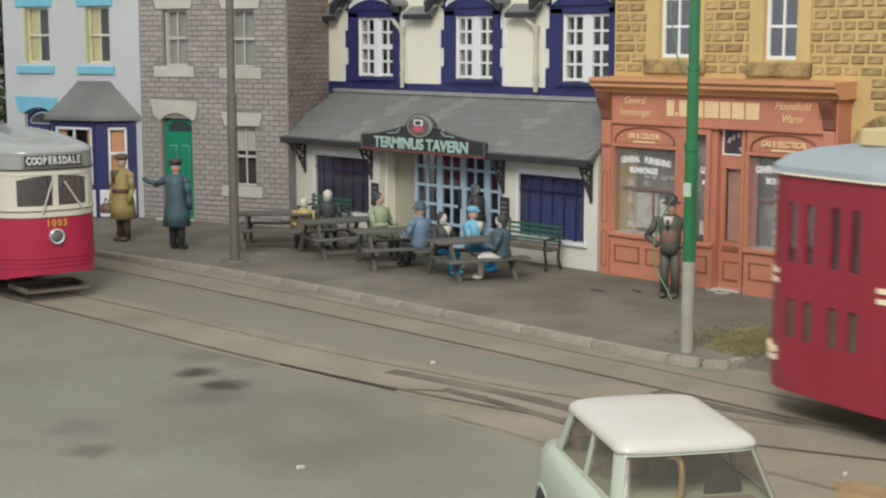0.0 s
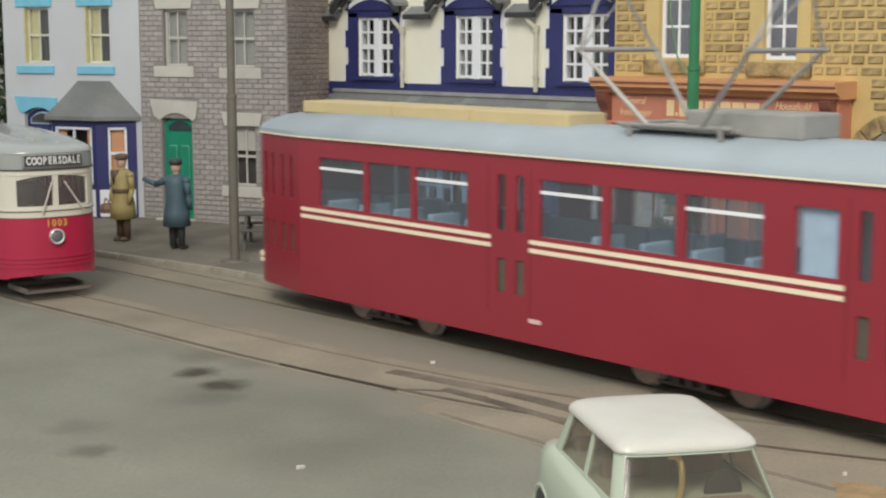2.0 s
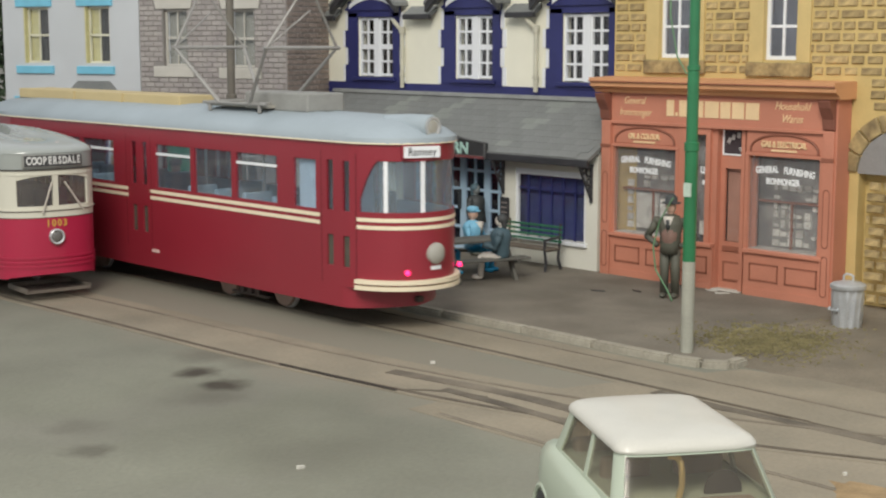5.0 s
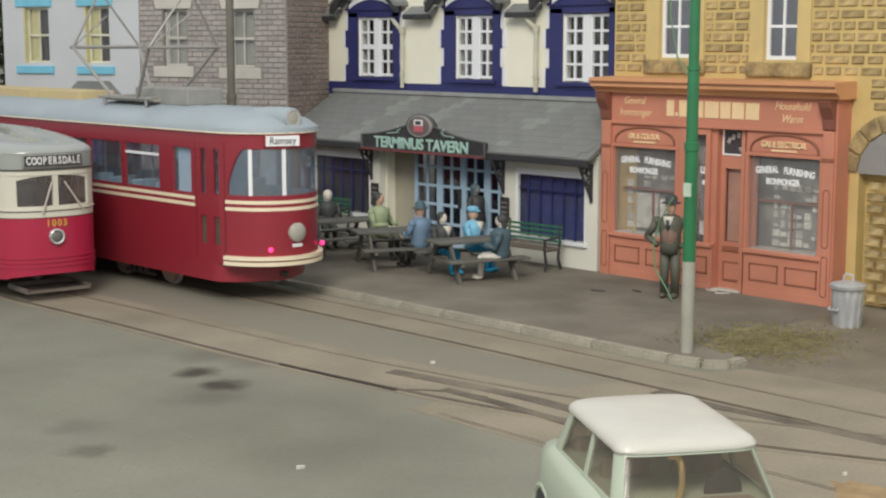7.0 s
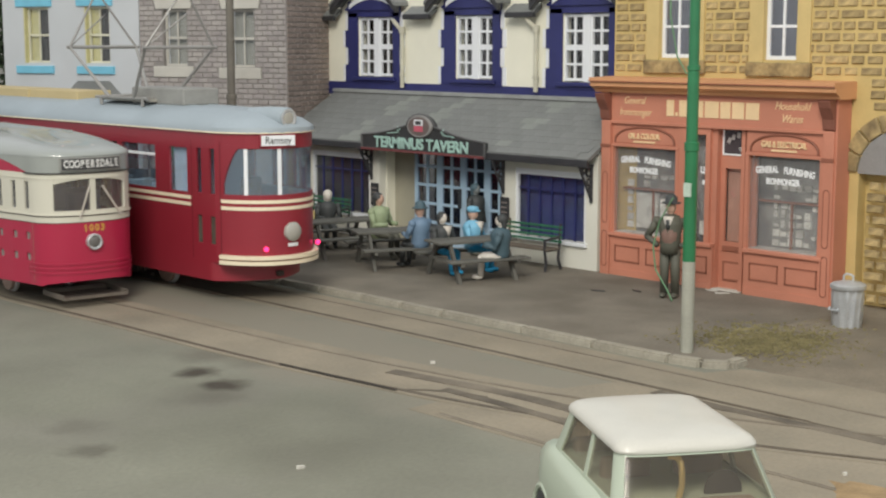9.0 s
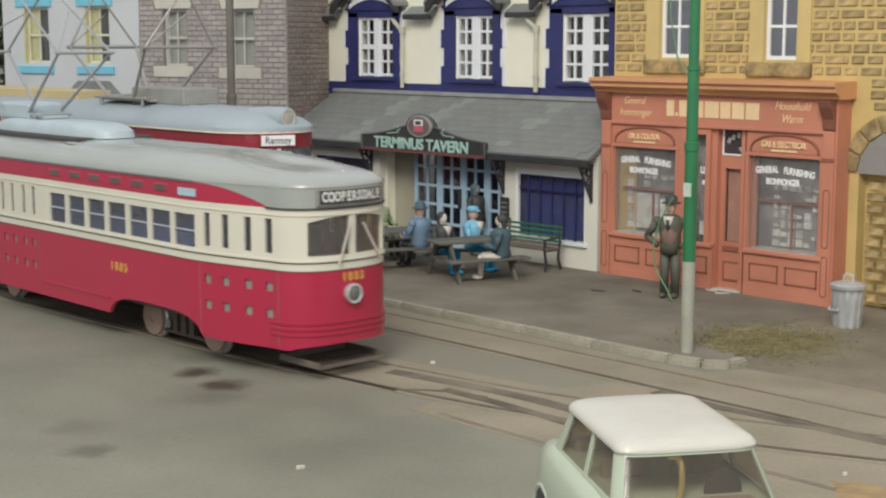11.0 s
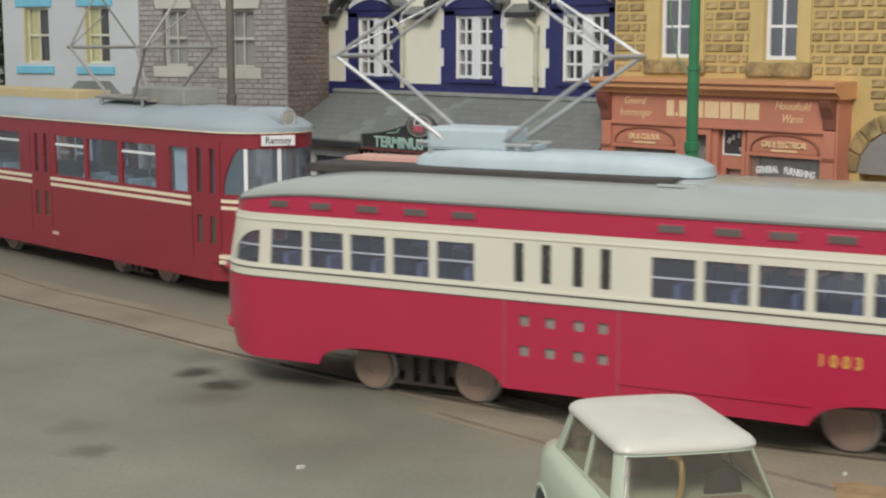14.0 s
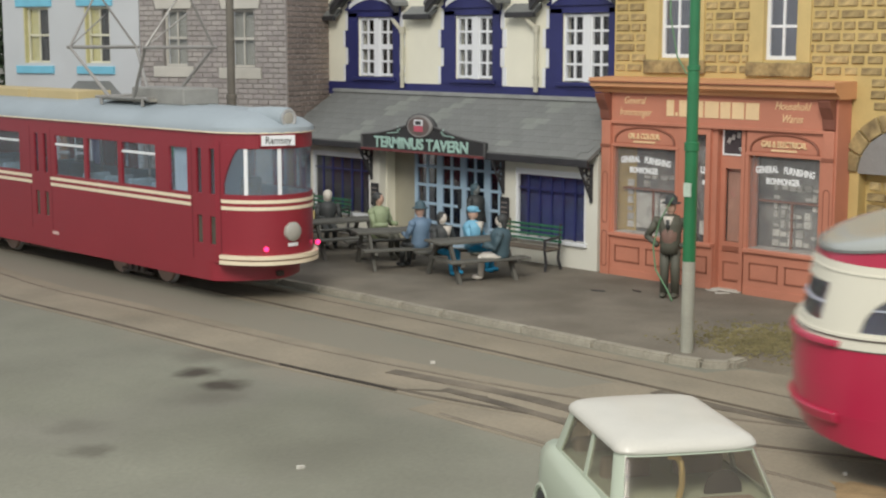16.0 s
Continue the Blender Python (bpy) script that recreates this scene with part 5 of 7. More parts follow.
lathe(g, [(0.32, 0.70), (0.33, 0.72), (0.33, 0.77), (0.28, 0.80), (0.10, 0.84)], 32)
part("lid", g, STEEL, dustbin, smooth=True)
g = bmesh.new()
pts = [(-0.10, 0, 0.83), (-0.10, 0, 0.92), (-0.05, 0, 0.95), (0.05, 0, 0.95), (0.10, 0, 0.92), (0.10, 0, 0.83)]
for a, b in zip(pts, pts[1:]):
    rod(g, a, b, 0.018, 8)
part("handle", g, STEEL, dustbin)
g = bmesh.new()
for a, b in (((-0.22, -0.28, 0.34), (-0.02, -0.32, 0.34)), ((-0.22, -0.28, 0.34), (-0.22, -0.24, 0.38)), ((-0.02, -0.32, 0.34), (-0.02, -0.26, 0.38))):
    rod(g, a, b, 0.018, 6)
part("handle", g, STEEL, dustbin)

for o in dustbin.children:
    o.data.transform(Matrix.Diagonal((0.86, 0.86, 0.92, 1)))

# bits of litter
for i, (x, y, rz) in enumerate(((-16.9, 19.7, 20), (-16.4, 20.2, -15), (-15.2, 21.15, 40), (-15.5, 21.25, 0))):
    bmm = bmesh.new()
    prism(bmm, [(-0.13, -0.01), (0.0, -0.03), (0.14, 0.0), (0.02, 0.03)], "z", 0.0, 0.02)
    tagged(part("litter", bmm, BLACK if i < 2 else LIMESTONE, at=(x, y, PZ, rz)), "small dark scrap lying on the pavement" if i < 2 else "small pale chip lying by the shop step", "litter")


def picnic_table(x, y, rz):
    t = thing("picnic_table", x, y, PZ, rz, "weathered grey-green wooden picnic table with attached benches", "picnic table", "picnic tables")
    for i in range(4):
        y0 = -0.36 + i * 0.18
        part("top_plank", boxes((-0.85, 0.85, y0 + 0.005, y0 + 0.175, 0.70, 0.745)), WOOD, t, bevel=0.008)
    for sy in (-1, 1):
        for k in range(2):
            y0 = sy * 0.70 + (k - 1) * 0.14
            part("seat_plank", boxes((-0.85, 0.85, y0 + 0.004, y0 + 0.136, 0.405, 0.445)), WOOD, t, bevel=0.008)
    for sx in (-0.6, 0.6):
        for sy in (-1, 1):
            g = bmesh.new()
            prism(g, [(sy * 0.22, 0.70), (sy * 0.32, 0.70), (sy * 0.74, 0.0), (sy * 0.62, 0.0)], "x", sx - 0.03, sx + 0.03)
            part("leg", g, WOOD, t)
        part("cross_beam", boxes((sx - 0.035, sx + 0.035, -0.82, 0.82, 0.345, 0.40)), WOOD, t)
    return t


TABLES = [(-25.75, 18.95, 48), (-23.75, 19.15, 75), (-21.75, 19.0, 65), (-19.65, 19.15, 73)]
first = picnic_table(*TABLES[0])
for x, y, rz in TABLES[1:]:
    copy_thing(first, spot(x, y, PZ, rz))

bench = thing("garden_bench", -19.75, 20.85, PZ, 2, "green slatted garden bench with dark iron ends", "bench")
for i in range(4):
    part("back_slat", boxes((-0.75, 0.75, 0.14 + i * 0.01, 0.17 + i * 0.01, 0.54 + i * 0.095, 0.585 + i * 0.095)), BENCHGREEN, bench, bevel=0.01)
for i in range(3):
    part("seat_slat", boxes((-0.75, 0.75, -0.30 + i * 0.15, -0.17 + i * 0.15, 0.42, 0.45)), BENCHWOOD, bench, bevel=0.01)
for x in (-0.68, 0.68):
    g = bmesh.new()
    for a, b in (((x, -0.26, 0), (x, -0.24, 0.2)), ((x, -0.24, 0.2), (x, -0.28, 0.42)), ((x, 0.22, 0), (x, 0.13, 0.22)), ((x, 0.13, 0.22), (x, 0.16, 0.45)), ((x, 0.16, 0.45), (x, 0.20, 0.92)), ((x, -0.28, 0.42), (x, 0.16, 0.42)), ((x, -0.28, 0.42), (x, -0.28, 0.6)), ((x, -0.30, 0.62), (x, 0.17, 0.66))):
        rod(g, a, b, 0.03, 6)
    part("iron_end", g, BLACK if x > 0 else BENCHWOOD, bench, "dark cast iron bench end")


copy_thing(bench, spot(-26.45, 20.95, PZ, 0))

# ---- small painted model figures: one plain mesh each ----
SKIN = mat("figure_flesh_paint", (0.55, 0.36, 0.27), 0.6, var=0.05, bump=0)


def figure(x, y, z, rz, coat, legs, hat, label, sit=False, head=SKIN, arm=None, skirt=False, hat_kind="cap", size=1.0, extra=None, vest=None):
    g = bmesh.new()
    mats = [coat, legs, head, hat, extra or hat, vest or coat, BROWN]
    done = [0]

    def paint(i):
        g.faces.ensure_lookup_table()
        for f in g.faces[done[0]:]:
            f.material_index = i
            f.smooth = True
        done[0] = len(g.faces)

    k = 0.47 if sit else 0.0
    hip = 0.50 if sit else 0.88
    if sit:
        for sx in (-0.10, 0.10):
            rod(g, (sx, 0.02, hip), (sx, -0.40, hip - 0.02), 0.085, 8, 0.07)
            rod(g, (sx, -0.40, hip), (sx, -0.42, 0.08), 0.07, 8, 0.05)
            ball(g, (sx, -0.48, 0.05), 0.055, 0.12, 0.05, 8)
    else:
        for sx in (-0.10, 0.10):
            rod(g, (sx, 0, 0.06), (sx * 0.9, 0, hip), 0.07, 8, 0.10)
            ball(g, (sx, -0.06, 0.045), 0.06, 0.14, 0.05, 8)
    paint(1)
    sh = hip + 0.52
    if skirt:
        lathe(g, [(0.27, hip - 0.42), (0.25, hip - 0.15), (0.19, hip + 0.12), (0.22, sh - 0.10), (0.16, sh + 0.03), (0.07, sh + 0.07)], 12)
    else:
        lathe(g, [(0.17, hip - 0.10), (0.19, hip + 0.05), (0.19, hip + 0.25), (0.23, sh - 0.10), (0.17, sh + 0.02), (0.07, sh + 0.07)], 12)
    for sx in (-1, 1):
        a = (sx * 0.24, 0, sh - 0.06)
        if arm == "point" and sx > 0:
            b, c = (0.52, -0.05, sh - 0.16), (0.86, -0.1, sh - 0.08)
        elif arm == "hips":
            b, c = (sx * 0.42, 0.04, sh - 0.34), (sx * 0.20, -0.12, sh - 0.48)
        elif sit:
            b, c = (sx * 0.28, -0.10, sh - 0.32), (sx * 0.14, -0.36, sh - 0.30)
        else:
            b, c = (sx * 0.29, 0.0, sh - 0.34), (sx * 0.27, -0.08, sh - 0.62)
        rod(g, a, b, 0.075, 8, 0.06)
        rod(g, b, c, 0.06, 8, 0.045)
        ball(g, b, 0.062, n=8)
        ball(g, a, 0.085, n=8)
    paint(0)
    ball(g, (0, -0.01, sh + 0.20), 0.095, 0.11, 0.13)
    rod(g, (0, 0, sh), (0, 0, sh + 0.12), 0.055, 8)
    paint(2)
    ht = sh + 0.27
    if hat_kind == "cap":
        lathe(g, [(0.11, ht - 0.03), (0.13, ht + 0.03), (0.12, ht + 0.08), (0.04, ht + 0.10)], 12)
        ball(g, (0, -0.12, ht), 0.09, 0.07, 0.015, 8)
    elif hat_kind == "bowler":
        lathe(g, [(0.17, ht - 0.02), (0.17, ht), (0.11, ht + 0.01), (0.11, ht + 0.09), (0.05, ht + 0.14)], 12)
    else:
        ball(g, (0, 0.02, ht - 0.04), 0.115, 0.125, 0.12)
    paint(3)
    if extra:
        prism(g, [(-0.085, sh + 0.04), (0.085, sh + 0.04), (0.0, sh - 0.24)], "y", -0.238, -0.10)
        paint(4)
    if vest:
        ball(g, (0, -0.075, hip + 0.24), 0.155, 0.145, 0.25)
        paint(5)
        prism(g, [(-0.03, sh - 0.01), (0.03, sh - 0.01), (0.035, sh - 0.14), (0.0, sh - 0.20), (-0.035, sh - 0.14)], "y", -0.248, -0.20)
        paint(3)
    if skirt and extra:
        lathe(g, [(0.205, hip + 0.10), (0.212, hip + 0.12), (0.212, hip + 0.17), (0.205, hip + 0.19)], 14)
        paint(6)
    if hat_kind == "hair":
        ball(g, (0, 0.06, sh + 0.16), 0.10, 0.07, 0.16, 10)
        paint(3)
    ob = part("figurine", g, mats, at=(x, y, z, rz))
    ob.matrix_basis = spot(x, y, z, rz) @ Matrix.Diagonal((size, size, size, 1))
    return tagged(ob, label, "figurine", "model figures")


def paint_mat(name, c, rough=0.6):
    return mat(name, c, rough, var=0.08, scale=5, bump=0.1)


OLIVE, BROWN, BLUEGREY, CHAR = paint_mat("olive_coat", (0.36, 0.29, 0.12)), paint_mat("brown_trim", (0.12, 0.08, 0.055)), paint_mat("blue_grey_coat", (0.065, 0.115, 0.14)), paint_mat("charcoal_suit", (0.05, 0.055, 0.055))
LTBLUE, BRBLUE, PALEGREEN, PALE, YELLOW = paint_mat("light_blue_jacket", (0.20, 0.48, 0.66)), paint_mat("bright_blue_trousers", (0.03, 0.36, 0.66)), paint_mat("pale_green_coat", (0.33, 0.40, 0.24)), paint_mat("pale_head", (0.66, 0.62, 0.55)), paint_mat("yellow_dress", (0.52, 0.41, 0.17))
DUSTBLUE = paint_mat("dusty_blue_jacket", (0.16, 0.25, 0.36))
GREYGREEN, BRONZE = paint_mat("grey_green_suit", (0.105, 0.105, 0.08)), paint_mat("brown_waistcoat", (0.25, 0.155, 0.125))
figure(-28.75, 16.9, PZ, 10, OLIVE, BROWN, BROWN, "model figure in an olive belted coat and brown scarf", skirt=True, size=1.13, extra=BROWN)
figure(-26.75, 17.05, PZ, 200, BLUEGREY, CHAR, CHAR, "model tram conductor in a long blue-grey coat, arm stretched out", skirt=True, arm="point", size=1.13, hat_kind="cap")
figure(-15.62, 20.15, PZ, 25, GREYGREEN, GREYGREEN, CHAR, "model shopkeeper in dark suit, waistcoat and bowler hat", arm="hips", hat_kind="bowler", extra=PALE, size=1.02, vest=BRONZE)
g = bmesh.new()
lathe(g, [(0.16, 0), (0.18, 0.10), (0.14, 0.20), (0.05, 0.22)], 10)
rod(g, (-0.1, 0, 0.2), (-0.05, 0, 0.34), 0.015, 5)
rod(g, (-0.05, 0, 0.34), (0.08, 0, 0.2), 0.015, 5)
tagged(part("handbag", g, paint_mat("brown_bag", (0.20, 0.12, 0.08)), at=(-29.10, 16.70, 0.72, 20)), "small brown handbag held by the coated figure", "bag")
figure(-22.75, 19.45, PZ + 0.02, 100, PALEGREEN, GREYGREEN, CHAR, "seated model figure in pale green coat at picnic table", sit=True, hat_kind="hair")
figure(-21.03, 19.06, PZ + 0.02, -85, DUSTBLUE, CHAR, BLUEGREY, "seated model figure in dusty blue jacket and grey hat", sit=True, hat_kind="bowler", size=0.95)
figure(-20.34, 19.02, PZ + 0.02, 88, CHAR, BRBLUE, CHAR, "seated model figure in black jacket and bright blue trousers", sit=True, hat_kind="hair", head=PALE, extra=PALE, size=0.88)
figure(-20.15, 19.67, PZ + 0.02, 105, LTBLUE, BRBLUE, LTBLUE, "seated model figure in light blue jacket and blue cap", sit=True, hat_kind="cap", extra=PALE, size=0.92)
figure(-18.96, 19.26, PZ + 0.02, -50, BLUEGREY, PALE, CHAR, "seated model figure with dark hair and grey-blue coat", sit=True, hat_kind="hair", head=PALE, size=0.92)
figure(-25.28, 19.42, PZ - 0.12, 40, YELLOW, BROWN, PALE, "seated model figure in yellow dress at picnic table", sit=True, hat_kind="hair", head=PALE, size=0.88)
figure(-24.90, 19.80, PZ + 0.0, 60, CHAR, CHAR, PALE, "seated model figure in black jacket with pale hair", sit=True, hat_kind="hair", head=PALE, size=0.92)
figure(-21.63, 21.20, PZ, 100, CHAR, GREYGREEN, BLUEGREY, "standing model figure in black top before the tavern doors", head=paint_mat("grey_head", (0.20, 0.22, 0.22)), hat_kind="hair", size=0.88)

g = bmesh.new()
pts = [(-15.45, 19.98, 1.90), (-15.72, 19.95, 1.45), (-15.82, 19.92, 1.0), (-15.74, 19.9, 0.6), (-15.45, 19.85, 0.30), (-15.28, 19.8, PZ + 0.02)]
for a, b in zip(pts, pts[1:]):
    rod(g, a, b, 0.015, 8)
tagged(part("hose", g, HOSE, smooth=True), "thin green hose or wire hanging to the pavement", "hose")


# sandy patch by the track
bm = bmesh.new()
rings = []
rnd = random.Random(8)
wob = [0.8 + 0.4 * rnd.random() for _ in range(24)]
for r, z in ((1.0, -0.012), (0.75, 0.016), (0.4, 0.03), (0.08, 0.036)):
    rings.append([bm.verts.new((0.75 * r * wob[i] * math.cos(2 * math.pi * i / 24), 0.42 * r * wob[i] * math.sin(2 * math.pi * i / 24), z)) for i in range(24)])
for a, b in zip(rings, rings[1:]):
    for i in range(24):
        bm.faces.new((a[i], a[(i + 1) % 24], b[(i + 1) % 24], b[i]))
bm.faces.new(rings[-1])
tagged(part("sand_patch", bm, mat("orange_sand", (0.36, 0.25, 0.13), 0.95, var=0.2, scale=3, bump=0.6), at=(-7.25, 12.75, 0, -30), smooth=True), "orange-tan patch of sand on the road", "sand", kind="structure")
# pale specks on the road
rnd = random.Random(15)
for x, y in ((-12.1, 9.2), (-7.9, 13.3), (-14.9, 13.75)):
    bm = bmesh.new()
    prism(bm, [(0.035 * (0.5 + rnd.random()) * math.cos(a), 0.025 * (0.5 + rnd.random()) * math.sin(a)) for a in [k * 1.05 for k in range(6)]], "z", -0.01, 0.03)
    tagged(part("pebble", bm, LIMESTONE, at=(x, y, 0, rnd.random() * 90)), "tiny pale chip of grit on the road", "grit", "road grit")
SEATV = mat("violet_blue_seat", (0.20, 0.24, 0.44), 0.7, var=0.1)
LINING = mat("pale_blue_lining", (0.46, 0.56, 0.62), 0.7, var=0.05)
SLITGLASS = mat("dull_olive_slit_glass", (0.10, 0.095, 0.075), 0.2, var=0.2, scale=3, bump=0)
PORT = mat("dull_port_glass", (0.26, 0.25, 0.23), 0.25, var=0.1, bump=0)


# ---- trams ----
class Shell:
    """A closed plan outline; u runs from the rear of the near side to its front, round the nose, back along the far side."""

    def __init__(self, xa, xb, hw, nose, tail):
        pts = [(xa + (xb - xa) * i / 80, -hw) for i in range(80)]
        pts += nose
        pts += [(xb - (xb - xa) * i / 80, hw) for i in range(80)]
        pts += tail
        self.p = [Vector(q) for q in pts]
        self.cum = [0.0]
        for i in range(len(self.p)):
            self.cum.append(self.cum[-1] + (self.p[(i + 1) % len(self.p)] - self.p[i]).length)
        self.total, self.xa, self.xb, self.hw = self.cum[-1], xa, xb, hw
        self.nose_len = self.cum[80 + len(nose)] - (xb - xa)
        self.far0 = (xb - xa) + self.nose_len
        self.x0, self.x1 = min(q.x for q in self.p), max(q.x for q in self.p)
        self.lean = self.bend = None

    def at(self, u):
        u %= self.total
        lo, hi = 0, len(self.p) - 1
        while lo < hi:
            m = (lo + hi + 1) // 2
            if self.cum[m] <= u:
                lo = m
            else:
                hi = m - 1
        a, b = self.p[lo], self.p[(lo + 1) % len(self.p)]
        d = self.cum[lo + 1] - self.cum[lo]
        return a.lerp(b, (u - self.cum[lo]) / d if d else 0)

    def normal(self, u):
        d = self.at(u + 0.05) - self.at(u - 0.05)
        return Vector((d.y, -d.x)).normalized()

    def near(self, x):
        return x - self.xa

    def far(self, x):
        return self.far0 + (self.xb - x)

    def drawn_in(self, p, z):
        """How far a leaning wall has come in at height z."""
        if self.bend:
            return Vector((self.bend(p.x, z), 0.0))
        if not self.lean:
            return Vector((0.0, 0.0))
        base, side, front, rear = self.lean
        q = (p.x - self.x0) / (self.x1 - self.x0)
        return Vector((rear * (1 - q) - front * q, -side * p.y / self.hw)) * (z - base)

    def strip(self, bm, u0, u1, z0, z1, out=0.0, th=0.05, step=0.12):
        n = max(1, int((u1 - u0) / step + 0.999))
        rows = []
        for i in range(n + 1):
            u = u0 + (u1 - u0) * i / n
            p, nn = self.at(u), self.normal(u)
            za, zb = (z0(p.x) if callable(z0) else z0), (z1(p.x) if callable(z1) else z1)
            ia, ib = p + self.drawn_in(p, za), p + self.drawn_in(p, zb)
            rows.append([bm.verts.new((*(q + nn * o), z)) for q, o, z in ((ia, out, za), (ib, out, zb), (ib, out - th, zb), (ia, out - th, za))])
        for r, q in zip(rows, rows[1:]):
            for i in range(4):
                j = (i + 1) % 4
                bm.faces.new((r[i], r[j], q[j], q[i]))
        bm.faces.new(rows[0])
        bm.faces.new(rows[-1][::-1])

    def dome(self, bm, rows, cap_bottom=True, ends=1.25, rear=None):
        """Rows of (z, inset): the outline drawn in towards its middle."""
        cx, hl = (self.x0 + self.x1) / 2, (self.x1 - self.x0) / 2
        us = [self.total * i / 150 for i in range(150)]
        rings = []
        for z, ins, drop in rows:
            ring = []
            for u in us:
                p = self.at(u)
                x = cx + (p.x - cx) * (1 - ins / hl * ends) + self.drawn_in(p, min(z, 2.65)).x
                ring.append(bm.verts.new((x, p.y * (1 - ins / self.hw), z - drop * (max(0, abs(p.x - cx) / hl - 0.45) / 0.55) ** 3 - (rear(p.x) * max(0.0, 1 - ins / rows[-1][1]) if rear else 0))))
            rings.append(ring)
        for a, b in zip(rings, rings[1:]):
            for i in range(150):
                j = (i + 1) % 150
                bm.faces.new((a[i], a[j], b[j], b[i]))
        bm.faces.new(rings[-1])
        if cap_bottom:
            bm.faces.new(rings[0][::-1])


def band_with_windows(sh, tram, spans, z0, z1, material, name, wins, th=0.05):
    """A body band over the u spans with real openings; wins: rows of (u0, u1, z0, z1, glass)."""
    bm = bmesh.new()
    for s0, s1 in spans:
        inside = sorted(w for w in wins if w[0] >= s0 - 1e-6 and w[1] <= s1 + 1e-6)
        u = s0
        for w in inside:
            if w[0] > u + 1e-4:
                sh.strip(bm, u, w[0], z0, z1, 0, th)
            if w[2] > z0 + 1e-4:
                sh.strip(bm, w[0], w[1], z0, w[2], 0, th)
            if w[3] < z1 - 1e-4:
                sh.strip(bm, w[0], w[1], w[3], z1, 0, th)
            u = w[1]
        if u < s1 - 1e-4:
            sh.strip(bm, u, s1, z0, z1, 0, th)
    bmesh.ops.remove_doubles(bm, verts=bm.verts[:], dist=1e-4)
    return part(name, bm, material, tram, smooth=True)


def pane_strip(sh, tram, w, name="window", frame=None, fw=0.02, depth=0.03):
    g = bmesh.new()
    sh.strip(g, w[0], w[1], w[2], w[3], -depth, 0.006)
    pn = part(name, g, w[4], tram, smooth=True)
    pn.visible_shadow = False
    if frame:
        g = bmesh.new()
        for q in ((w[0] - fw, w[0] + 0.005, w[2] - fw, w[3] + fw), (w[1] - 0.005, w[1] + fw, w[2] - fw, w[3] + fw), (w[0], w[1], w[2] - fw, w[2] + 0.005), (w[0], w[1], w[3] - 0.005, w[3] + fw)):
            sh.strip(g, *q, 0.008, 0.02)
        part("window_frame", g, frame, pn)
    return pn


def wheels(tram, xs, r, hw):
    out = []
    for x in xs:
        for sy in (-1, 1):
            g = bmesh.new()
            lathe(g, [(r * 0.25, -0.035), (r * 0.3, -0.05), (r * 0.92, -0.045), (r * 0.95, -0.03), (r * 0.95, 0.03), (r * 0.2, 0.03)] if sy < 0 else [(r * 0.2, -0.03), (r * 0.95, -0.03), (r * 0.95, 0.03), (r * 0.92, 0.045), (r * 0.3, 0.05), (r * 0.25, 0.035)], 28, "y")
            w = part("wheel", g, WHEEL, tram, "brown wheel with polished tyre", smooth=True)
            w.matrix_basis = spot(x, sy * hw, r)
            g = bmesh.new()
            lathe(g, [(r * 0.94, 0.01), (r, 0.012), (r * 1.10, 0.06), (r * 1.10, 0.075), (r * 0.94, 0.08)] if sy < 0 else [(r * 0.94, -0.08), (r * 1.10, -0.075), (r * 1.10, -0.06), (r, -0.012), (r * 0.94, -0.01)], 28, "y")
            part("tyre", g, TYRE, w, smooth=True)
            out.append(w)
    return out


def bogie(tram, x, half, r):
    g = bmesh.new()
    for sy in (-1, 1):
        box(g, x - half - 0.1, x + half + 0.1, sy * 0.52 - 0.04, sy * 0.52 + 0.04, r - 0.02, r + 0.16)
        for dx in (-0.28, -0.05, 0.18):
            box(g, x + dx, x + dx + 0.13, sy * 0.60 - 0.05, sy * 0.60 + 0.05, 0.14, r + 0.25)
        box(g, x - half + 0.3, x + half - 0.3, sy * 0.60 - 0.03, sy * 0.60 + 0.03, 0.12, 0.17)
    box(g, x - 0.3, x + 0.3, -0.5, 0.5, r, r + 0.3)
    part("bogie_frame", g, CHASSIS, tram, "dark brown bogie frame", bevel=0.012)


